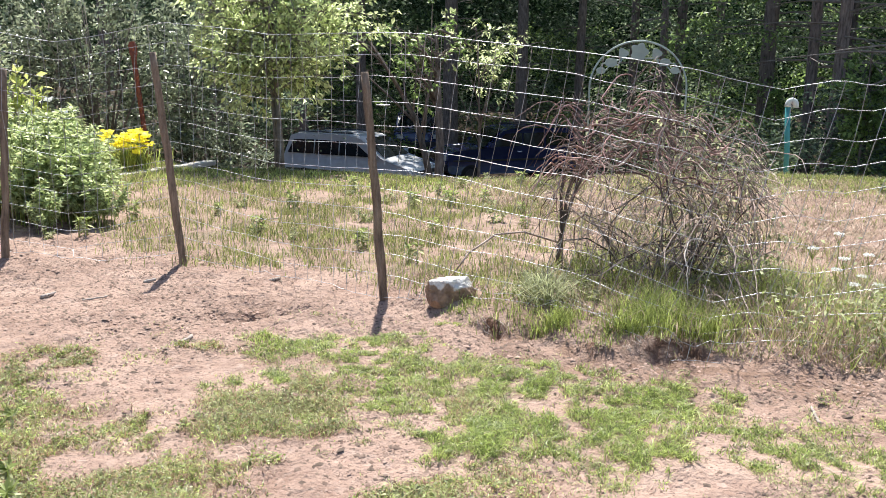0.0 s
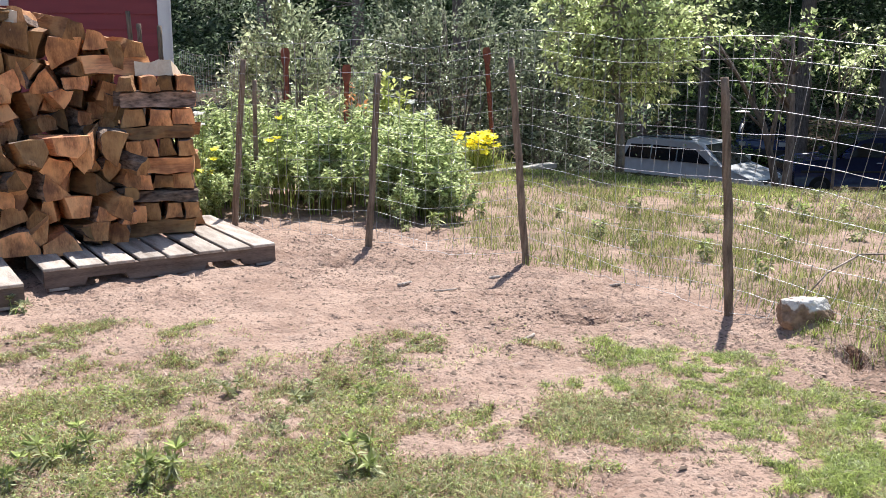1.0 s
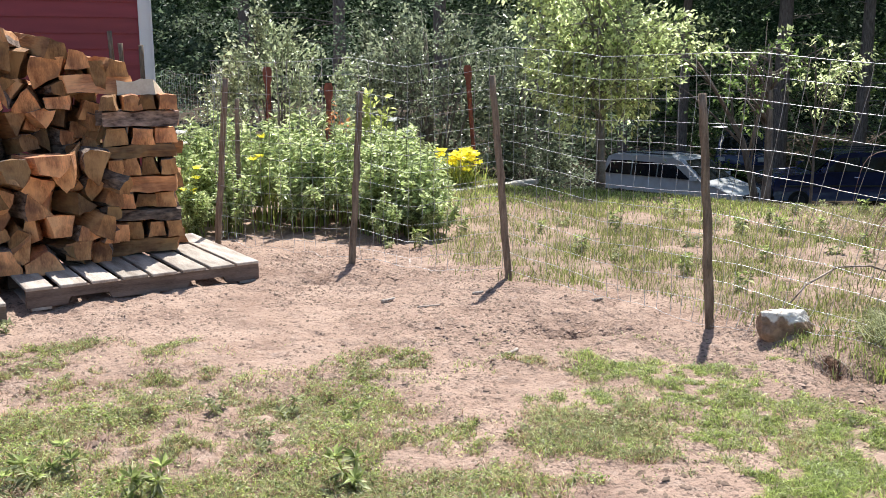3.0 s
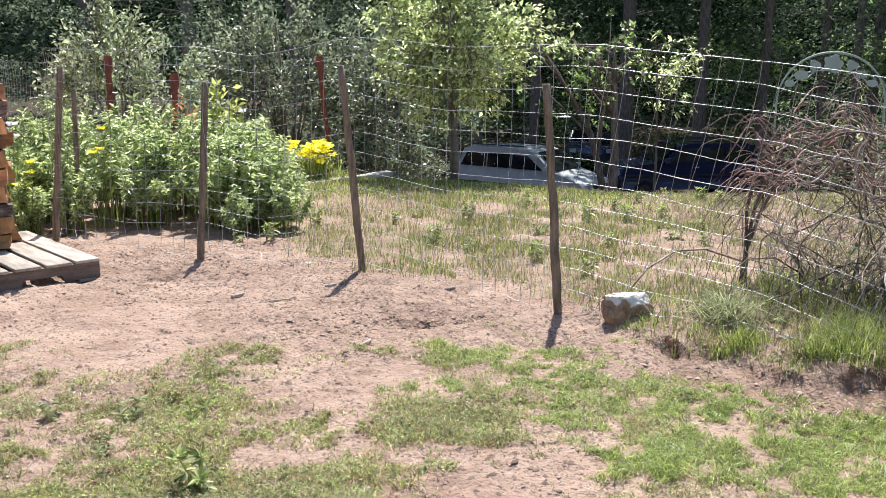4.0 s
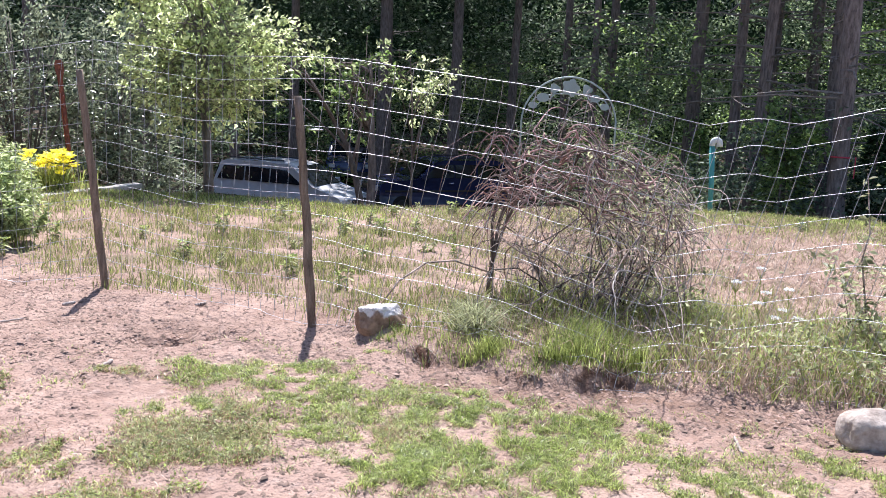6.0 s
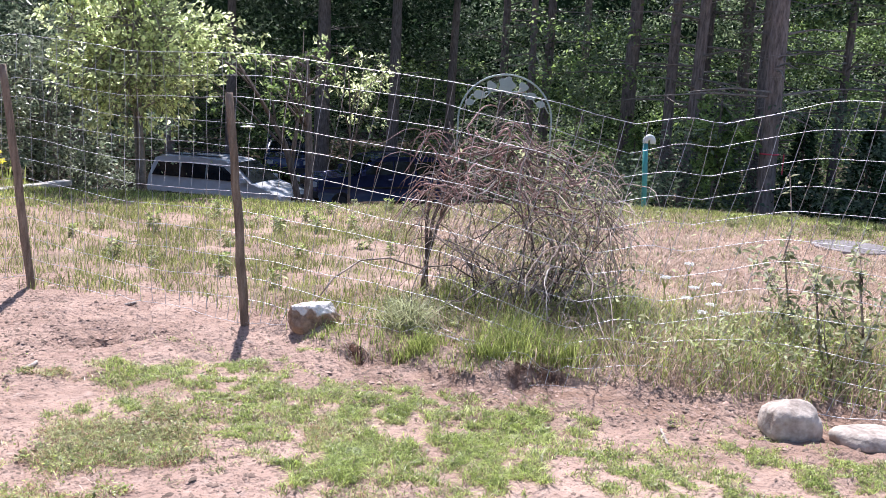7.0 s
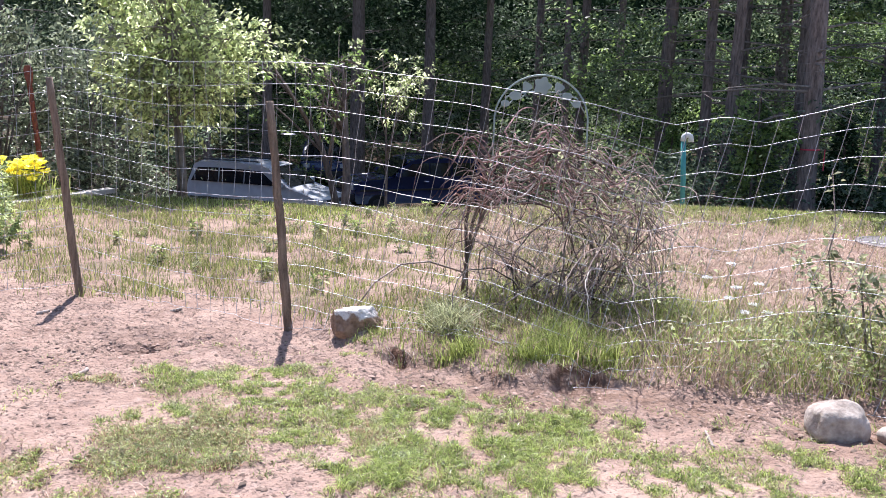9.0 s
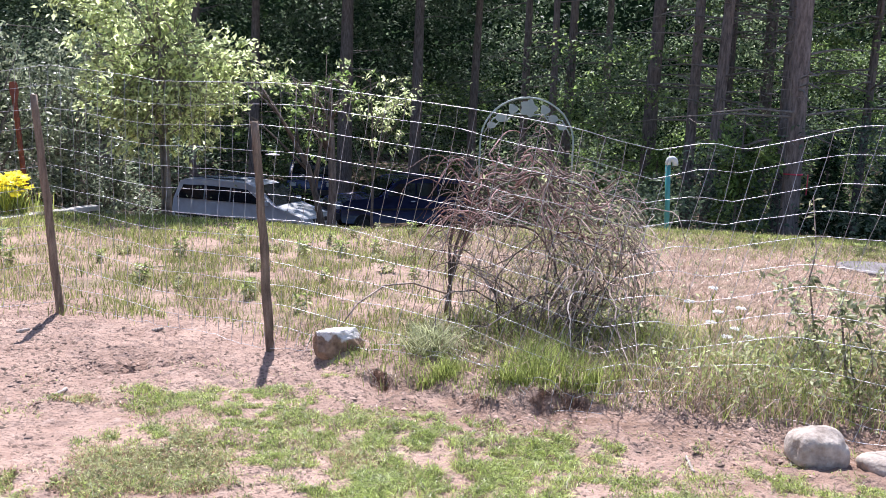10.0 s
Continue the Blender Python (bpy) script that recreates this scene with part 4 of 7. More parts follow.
# branches forking off the trunk
for i in range(16):
    z = rng.uniform(0.42, 0.85)
    shoot(upper, SIDE * (-0.42 + 0.3 * max(0, z - 0.4)) + AWAY * 0.1 + Vector((0, 0, z)), SIDE * rng.uniform(-0.5, 1.2) + AWAY * rng.gauss(0, 0.4) + Vector((0, 0, rng.uniform(0.3, 1))), rng.uniform(0.4, 0.9), rng.uniform(0.6, 2.6), 1.6, rng.uniform(0.0035, 0.0065))
# stems that rise like a fountain and arch over
for i in range(85):
    s = rng.gauss(0.14, 0.17)
    shoot(shoots, SIDE * s + AWAY * rng.gauss(-0.17, 0.13), SIDE * (1.3 * (s - 0.1) + rng.gauss(0.06, 0.26)) + AWAY * rng.gauss(0, 0.22) + Vector((0, 0, 1)), rng.uniform(0.6, 1.5), rng.uniform(0.6, 3.4), 1.2, rng.uniform(0.0018, 0.0056), 15)
# tangled top
for i in range(95):
    s = max(-0.5, min(0.6, rng.gauss(-0.08, 0.23)))
    base = SIDE * s + AWAY * rng.gauss(-0.1, 0.15) + Vector((0, 0, roof_of_vine(s) * rng.uniform(0.55, 0.98)))
    shoot(upper, base, SIDE * rng.gauss(0.1, 1) + AWAY * rng.gauss(0, 0.5) + Vector((0, 0, rng.uniform(-0.1, 0.7))), rng.uniform(0.3, 0.85), rng.uniform(0.2, 3.2), 3.0, rng.uniform(0.0022, 0.0066))
# shoots that fall from the shoulder to the grass
for i in range(85):
    s = rng.uniform(0.12, 0.66)
    base = SIDE * s + AWAY * rng.gauss(-0.12, 0.16) + Vector((0, 0, roof_of_vine(s) * rng.uniform(0.5, 1.0)))
    shoot(shoots, base, SIDE * rng.gauss(0.7, 0.5) + AWAY * rng.gauss(0, 0.35) + Vector((0, 0, rng.uniform(-0.5, 0.5))), rng.uniform(0.35, 0.85), rng.uniform(1.5, 4.5), 1.5, rng.uniform(0.0015, 0.0036))
# long shoots arching out beyond the thicket
for i in range(22):
    left = i % 2 == 0
    s = rng.uniform(-0.45, -0.2) if left else rng.uniform(0.25, 0.6)
    base = SIDE * s + AWAY * rng.gauss(0, 0.12) + Vector((0, 0, roof_of_vine(s) * rng.uniform(0.5, 0.95)))
    pts = arc(base, SIDE * (-1 if left else 1) + Vector((0, 0, rng.uniform(0, 1.1))), rng.uniform(0.3, 0.6), rng.uniform(1.5, 5), 1.2, rng, 12)
    (upper if left else shoots).tube([Vector((p.x, p.y, max(p.z, 0.02))) for p in pts], [0.0030 * (1 - 0.6 * q / 12) for q in range(len(pts))], 5)
part("upper_shoot", upper, [RED_TWIG], vine, "red-brown tangled shoots over the top", True)["kind"] = "stuff"
part("shoot", shoots, [TWIG], vine, "hundreds of thin dry shoots", True)["kind"] = "stuff"
for i in range(44):
    g = Geo()
    base, s = in_mass(0.15, 0.95)
    if i < 6:
        base = SIDE * rng.uniform(-0.62, -0.40) + AWAY * rng.uniform(-0.1, 0.1) + Vector((0, 0, rng.uniform(0.3, 0.6)))
    shoot(g, base + AWAY * -0.08, SIDE * rng.gauss(0, 1) + Vector((0, 0, rng.uniform(-0.6, 0.8))), rng.uniform(0.22, 0.55), rng.uniform(1, 4.5), 2.6, rng.uniform(0.0024, 0.0046), 12, 6)
    part("bleached_stem", g, [bleached], vine, "bleached pale curling stem", True)
twigs = Geo()
for i in range(620):
    base, s = in_mass(0.05, 1.0)
    pts = gathered(arc(base, Vector((rng.gauss(0, 0.8), rng.gauss(0, 0.8), rng.uniform(-0.8, 1))), rng.uniform(0.10, 0.32), 1.0, 1.4, rng, 5), 1.04)
    twigs.tube(pts, rng.uniform(0.0007, 0.0016), 3, caps=False)
part("twig", twigs, [TWIG], vine, "fine dead twigs")["kind"] = "stuff"
nrng = np.random.default_rng(8)
n = 1500
c = np.stack([nrng.normal(0.34, 0.22, n), nrng.normal(-0.18, 0.15, n), nrng.uniform(0.1, 0.95, n)], -1)
c[:, 2] *= 1 - 0.45 * np.abs(c[:, 0])
c = np.stack([c[:, 0] * SIDE.x + c[:, 1] * AWAY.x, c[:, 0] * SIDE.y + c[:, 1] * AWAY.y, c[:, 2]], -1)
v, f = leaves(nrng, c, nrng.normal(0, 1, (n, 3)), 0.026, 0.5)
part("leaves", tri_mesh("leaves", v, f, GREY_WEED), None, vine, "a few green leaves")
# grass growing up through the stems
n = 1000
su, au = nrng.uniform(-0.3, 0.75, n), nrng.normal(-0.18, 0.2, n)
xg, yg = su * SIDE.x + au * AWAY.x, su * SIDE.y + au * AWAY.y
v, f = blades(nrng, xg, yg, height(xg + VINE.x, yg + VINE.y) - VINE.z, 0.17, 0.004, 0.5, 0.4)
part("undergrowth", tri_mesh("undergrowth", v, f, LONG_GRASS), None, vine, "green grass growing through the stems")["kind"] = "stuff"
# a long dead cane trailing over the grass to the rock
g = Geo()
g.tube([(2.48 - VINE.x, 4.55 - VINE.y, 0.12), (2.25 - VINE.x, 4.52 - VINE.y, 0.20), (2.05 - VINE.x, 4.45 - VINE.y, 0.21), (1.86 - VINE.x, 4.36 - VINE.y, 0.14), (1.76 - VINE.x, 4.35 - VINE.y, 0.02)], [0.006, 0.006, 0.005, 0.005, 0.004], 6)
part("cane", g, [TWIG], vine, "long dry cane reaching towards the rock", True)


# ---- septic lid, pipe, arch, plank ----
lid_at = (6.98, 5.26)
lid = thing("septic_lid", "round ribbed grey plastic septic tank lid in the grass", "manhole cover", m=pose(*lid_at, ground_z(*lid_at) + 0.005, 0, 0, 38) @ Matrix.Scale(0.84, 4))
g, N = Geo(), 48
ringv = [(r * math.cos(2 * math.pi * k / N), r * math.sin(2 * math.pi * k / N), z) for r, z in ((0.39, -0.05), (0.39, 0.02), (0.375, 0.03), (0.35, 0.03), (0.34, 0.018)) for k in range(N)]
g.add(ringv, [[i * N + k, i * N + (k + 1) % N, (i + 1) * N + (k + 1) % N, (i + 1) * N + k] for i in range(4) for k in range(N)] + [[4 * N + k for k in range(N)]])
part("cover", g, [LID], lid)
for i in range(-8, 9):
    x = i * 0.039
    half = math.sqrt(max(0.0, 0.33 ** 2 - x * x))
    if half > 0.05:
        g = Geo()
        g.box(x - 0.012, x + 0.012, -half, half, 0.018, 0.031)
        part("rib", bevelled(g, 0.004), [LID], lid)

pipe = thing("vent_pipe", "teal painted vent pipe with a hooked white top", "pipe", m=pose(7.2, 8.25, ground_z(7.2, 8.25)))
g = Geo()
g.tube([(0, 0, -0.1), (-0.02, 0, 0.4), (-0.06, 0, 0.87)], 0.029, 14)
part("stem", g, [TEAL], pipe, smooth=True)
g = Geo()
elbow = [(-0.06, 0, 0.85)] + [(-0.06 + 0.042 * (1 - math.cos(a)) * 0.85, -0.042 * (1 - math.cos(a)) * 0.5, 0.875 + 0.045 * math.sin(a)) for a in np.linspace(0, math.pi, 9)] + [(0.012, -0.042, 0.845)]
g.tube(elbow, 0.033, 14)
part("elbow", g, [PIPE_WHITE], pipe, "white plastic elbow", True)

arch = thing("garden_arch", "pale green metal garden arch with cut-out roses", "garden arch", m=pose(5.84, 9.2, ground_z(5.84, 9.2), 0, 0, -25))
zb = -ground_z(5.84, 9.2)
HALF, SPRING = 0.54, 0.84 + zb
for depth in (0.0,):
    g = Geo()
    g.tube([(-HALF, depth, 0), (-HALF, depth, SPRING)] + [(-HALF * math.cos(a), depth, SPRING + 0.52 * math.sin(a)) for a in np.linspace(0.1, math.pi - 0.1, 21)] + [(HALF, depth, SPRING), (HALF, depth, 0)], 0.011, 8)
    part("hoop", g, [ARCH_PAINT], arch, smooth=True)
g = Geo()
g.tube([(-HALF * 0.93, 0, SPRING + 0.10), (-0.4, 0, SPRING + 0.27), (-0.15, 0, SPRING + 0.33), (0.15, 0, SPRING + 0.33), (0.4, 0, SPRING + 0.27), (HALF * 0.93, 0, SPRING + 0.10)], 0.008, 8)
part("inner_bow", g, [ARCH_PAINT], arch, smooth=True)


def cut_out(cx, cz, rad, lobes, depth=0.012):
    g, n = Geo(), 28
    ring = [(cx + rad * (1 + 0.16 * math.cos(lobes * t)) * math.cos(t), cz + rad * (1 + 0.16 * math.cos(lobes * t)) * math.sin(t)) for t in np.linspace(0, 2 * math.pi, n, endpoint=False)]
    g.add([(x, y, z) for y in (-depth, depth) for x, z in ring], [[i, (i + 1) % n, n + (i + 1) % n, n + i] for i in range(n)] + [list(range(n))[::-1], list(range(n, 2 * n))])
    return g


for cx, cz, rad, lobes in ((0, 0.40, 0.095, 5), (-0.18, 0.385, 0.055, 3), (0.19, 0.385, 0.055, 3), (-0.31, 0.28, 0.06, 2), (0.29, 0.29, 0.05, 2), (-0.42, 0.19, 0.045, 2), (0.40, 0.20, 0.045, 2)):
    part("rose", cut_out(cx, SPRING + cz, rad * 0.98, lobes), [ARCH_PAINT], arch)
for k, (x0, x1) in enumerate(((-0.42, -0.31), (-0.31, -0.18), (0.19, 0.29), (0.29, 0.40))):
    g = Geo()
    z0, z1 = SPRING + 0.40 - abs(x0) * 0.42, SPRING + 0.40 - abs(x1) * 0.42
    g.tube([(x0, 0, z0), ((x0 + x1) / 2, 0, (z0 + z1) / 2 - 0.05), (x1, 0, z1)], 0.008, 6)
    part("tendril", g, [ARCH_PAINT], arch, smooth=True)

for x0, y0, x1, y1 in ((0.20, 9.47, 1.26, 10.5), (-0.8, 8.5, 0.19, 9.46)):
    d = Vector((x1 - x0, y1 - y0, 0))
    g = Geo()
    g.box(0, d.length, -0.06, 0.06, -0.03, 0.022)
    thing("edging_plank", "weathered grey plank edging the flower bed", "plank", "bed edging", m=pose(x0, y0, 0.0, 0, 0, math.degrees(math.atan2(d.y, d.x))), mesh=bevelled(g, 0.006).mesh("edging_plank", [PLANK]))

# short stick and bark bits in the meadow and on the dirt
for i, (x, y, l, a) in enumerate(((1.22, 6.75, 0.22, 5), (0.02, 4.78, 0.12, 8), (0.38, 3.95, 0.11, 50), (0.95, 4.95, 0.07, 20), (2.35, 2.35, 0.14, 60), (-0.2, 4.9, 0.08, 30), (0.3, 5.1, 0.06, 10))):
    g = stake([(-l / 2, 0, 0), (l / 2, 0, 0.006)], 0.009 if l < 0.12 else 0.005, i)
    thing("stick", "short dry stick lying on the ground", "stick", "fallen sticks", m=pose(x, y, ground_z(x, y) + 0.008, 0, 0, a), mesh=g.mesh("stick", [PALLET_WOOD], True))


# ---- parked vehicles ----
def car_body(profile, half, tumble, belt):
    """Body lofted across its width from a side profile (x, z): the sides lean in above the belt line."""
    g, n = Geo(), len(profile)
    cols = (-1, -0.86, -0.45, 0, 0.45, 0.86, 1)
    for c in cols:
        for x, z in profile:
            k = max(0.0, z - belt)
            w = half * c * (1 - tumble * k) if abs(c) == 1 else half * c * (1 - tumble * k * 0.9)
            nose = 1 - 0.06 * (abs(c) ** 3)
            drop = 0.05 * abs(c) ** 4 if z > belt + 0.3 else 0.02 * abs(c) ** 4
            g.v.append((x * nose, w, z - (drop if z > 0.4 else 0)))
    for j in range(len(cols) - 1):
        for i in range(n):
            i2 = (i + 1) % n
            g.f.append([j * n + i, j * n + i2, (j + 1) * n + i2, (j + 1) * n + i])
            g.m.append(0)
    g.f += [list(range(n)), [(len(cols) - 1) * n + i for i in range(n)][::-1]]
    g.m += [0, 0]
    return g


def side_panel(poly, half, tumble, belt, side, lift=0.006):
    """A thin panel over the side of the body, through the corners (x, z)."""
    g, n = Geo(), len(poly)
    vs = []
    for off in (-0.02, lift):
        for x, z in poly:
            vs.append((x * 0.94, side * (half * (1 - tumble * max(0.0, z - belt)) + off), z - (0.05 if z > belt + 0.3 else 0.02)))
    g.add(vs, [list(range(n)), list(range(n, 2 * n))[::-1]] + [[i, n + i, n + (i + 1) % n, (i + 1) % n] for i in range(n)])
    return g


def cross_panel(lower, upper, inset, lift=0.012):
    """A pane across the car between two heights: (x, z, half width) below and above."""
    (x0, z0, w0), (x1, z1, w1) = lower, upper
    g = Geo()
    nx_, nz_ = (z1 - z0), (x0 - x1)
    l = math.hypot(nx_, nz_)
    s = 1 if x0 >= x1 else -1
    ox, oz = abs(nx_) / l * s * lift, abs(nz_) / l * lift
    vs = [(x0, -w0, z0), (x0, w0, z0), (x1, w1, z1), (x1, -w1, z1)]
    g.add(vs + [(x + ox, y, z + oz) for x, y, z in vs], [(4, 5, 6, 7), (0, 1, 5, 4), (1, 2, 6, 5), (2, 3, 7, 6), (3, 0, 4, 7), (3, 2, 1, 0)])
    return g


def wheel(parent, x, y, rim, r=0.32):
    w = Geo()
    side = 1 if y > 0 else -1
    w.tube([(x, y - 0.10 * side, r), (x, y - 0.08 * side, r), (x, y + 0.08 * side, r), (x, y + 0.10 * side, r)], [r * 0.94, r, r, r * 0.94], 28)
    wh = part("wheel", Geo(), [RUBBER], parent)
    part("tyre", w, [RUBBER], wh, smooth=False)
    w = Geo()
    w.tube([(x, y + 0.09 * side, r), (x, y + 0.106 * side, r)], [r * 0.62, r * 0.56], 20)
    part("rim", w, [rim], wh)


def vehicle(name, label, m, paint, profile, half, belt, tumble, side_panes, windscreen, rear_pane, wheels, extras):
    car = thing(name, label, "car", "parked vehicles", m=m)
    body = car_body(profile, half, tumble, belt)
    part("body", bevelled(body, 0.02), [paint], car, smooth=True)
    for poly in side_panes:
        for s in (-1, 1):
            part("side_window", side_panel(poly, half, tumble, belt, s), [GLASS], car)
    part("windscreen", cross_panel(*windscreen, 0), [GLASS], car)
    part("rear_window", cross_panel(*rear_pane, 0), [GLASS], car)
    for x in wheels:
        for s in (-1, 1):
            wheel(car, x, s * (half - 0.08), CHROME if paint is WHITE_CAR else DARK_RIM)
    for nm, box, mat in extras:
        g = Geo()
        g.box(*box)
        part(nm, bevelled(g, 0.012), [mat], car)
    return car


van_profile = [(2.30, 0.30), (2.36, 0.45), (2.34, 0.62), (2.22, 0.80), (1.55, 0.98), (1.28, 1.06), (0.55, 1.60), (0.30, 1.67), (-0.6, 1.71), (-1.9, 1.68), (-2.1, 1.62), (-2.28, 1.05), (-2.34, 0.60), (-2.32, 0.32), (-2.1, 0.25), (2.1, 0.25)]
van_extras = [("headlight", (2.16, 2.30, -0.80, -0.50, 0.62, 0.76), LAMP_GLASS), ("headlight", (2.16, 2.30, 0.50, 0.80, 0.62, 0.76), LAMP_GLASS),
              ("grille", (2.24, 2.335, -0.44, 0.44, 0.60, 0.72), DARK_PLASTIC), ("bumper", (2.15, 2.44, -0.84, 0.84, 0.36, 0.55), WHITE_CAR),
              ("number_plate", (2.43, 2.45, -0.16, 0.16, 0.40, 0.50), PIPE_WHITE),
              ("trim_strip", (-2.1, 2.0, -0.915, -0.895, 0.56, 0.62), DARK_PLASTIC), ("trim_strip", (-2.1, 2.0, 0.895, 0.915, 0.56, 0.62), DARK_PLASTIC),
              ("mirror", (0.95, 1.10, -1.06, -0.88, 1.06, 1.20), WHITE_CAR), ("mirror", (0.95, 1.10, 0.88, 1.06, 1.06, 1.20), WHITE_CAR),
              ("roof_rail", (-1.8, 0.1, -0.62, -0.58, 1.70, 1.74), DARK_PLASTIC), ("roof_rail", (-1.8, 0.1, 0.58, 0.62, 1.70, 1.74), DARK_PLASTIC)]
van_at = (7.60, 27.5)
vehicle("minivan", "white minivan parked below the edge of the lawn", pose(*van_at, ground_z(*van_at), 0, 0, -46), WHITE_CAR, van_profile, 0.90, 1.02, 0.20,
        [[(0.92, 1.10), (0.34, 1.52), (-0.22, 1.54), (-0.22, 1.10)], [(-0.28, 1.10), (-0.28, 1.54), (-1.15, 1.55), (-1.15, 1.10)], [(-1.21, 1.10), (-1.21, 1.55), (-1.98, 1.53), (-2.18, 1.10)]],
        ((1.26, 1.07, 0.76), (0.58, 1.59, 0.66)), ((-2.27, 1.08, 0.72), (-2.12, 1.56, 0.64)), (1.45, -1.45), van_extras)

suv_profile = [(2.25, 0.42), (2.30, 0.60), (2.26, 0.98), (2.05, 1.06), (0.95, 1.14), (0.35, 1.68), (0.05, 1.75), (-1.9, 1.76), (-2.12, 1.68), (-2.28, 1.10), (-2.32, 0.60), (-2.28, 0.42), (-2.0, 0.36), (2.0, 0.36)]
suv_extras = [("headlight", (2.18, 2.29, -0.82, -0.58, 0.78, 0.94), LAMP_GLASS), ("headlight", (2.18, 2.29, 0.58, 0.82, 0.78, 0.94), LAMP_GLASS), ("grille", (2.2, 2.30, -0.52, 0.52, 0.74, 0.94), CHROME),
              ("bumper", (2.1, 2.40, -0.88, 0.88, 0.46, 0.66), DARK_PLASTIC), ("mirror", (0.70, 0.84, -1.10, -0.92, 1.15, 1.32), NAVY_CAR), ("mirror", (0.70, 0.84, 0.92, 1.10, 1.15, 1.32), NAVY_CAR),
              ("door_handle", (-0.28, -0.12, 0.925, 0.95, 1.0, 1.03), CHROME), ("roof_rail", (-1.8, -0.1, -0.64, -0.60, 1.76, 1.80), DARK_PLASTIC), ("roof_rail", (-1.8, -0.1, 0.60, 0.64, 1.76, 1.80), DARK_PLASTIC),
              ("trim_strip", (-2.1, 2.0, 0.925, 0.945, 0.74, 0.80), DARK_PLASTIC)]
suv_panes = [[(0.78, 1.20), (0.28, 1.62), (-0.30, 1.64), (-0.30, 1.20)], [(-0.36, 1.20), (-0.36, 1.64), (-1.10, 1.64), (-1.10, 1.20)], [(-1.18, 1.20), (-1.18, 1.64), (-1.98, 1.62), (-2.08, 1.20)]]
vehicle("suv", "dark navy boxy four-wheel-drive parked in the shade", pose(12.3, 27.4, ground_z(12.3, 27.4), 0, 0, 178), NAVY_CAR, suv_profile, 0.92, 1.12, 0.16, suv_panes,
        ((0.93, 1.16, 0.78), (0.38, 1.67, 0.68)), ((-2.27, 1.16, 0.74), (-2.13, 1.64, 0.66)), (1.42, -1.42), suv_extras)
blue_extras = [e for e in suv_extras if e[0] not in ("roof_rail", "mirror", "grille")]
vehicle("pickup_truck", "dark blue vehicle parked behind the minivan", pose(12.6, 36.6, ground_z(12.6, 36.6), 0, 0, 250), BLUE_CAR, suv_profile, 0.94, 1.12, 0.14, suv_panes,
        ((0.93, 1.16, 0.78), (0.38, 1.67, 0.68)), ((-2.27, 1.16, 0.74), (-2.13, 1.64, 0.66)), (1.42, -1.42), blue_extras)


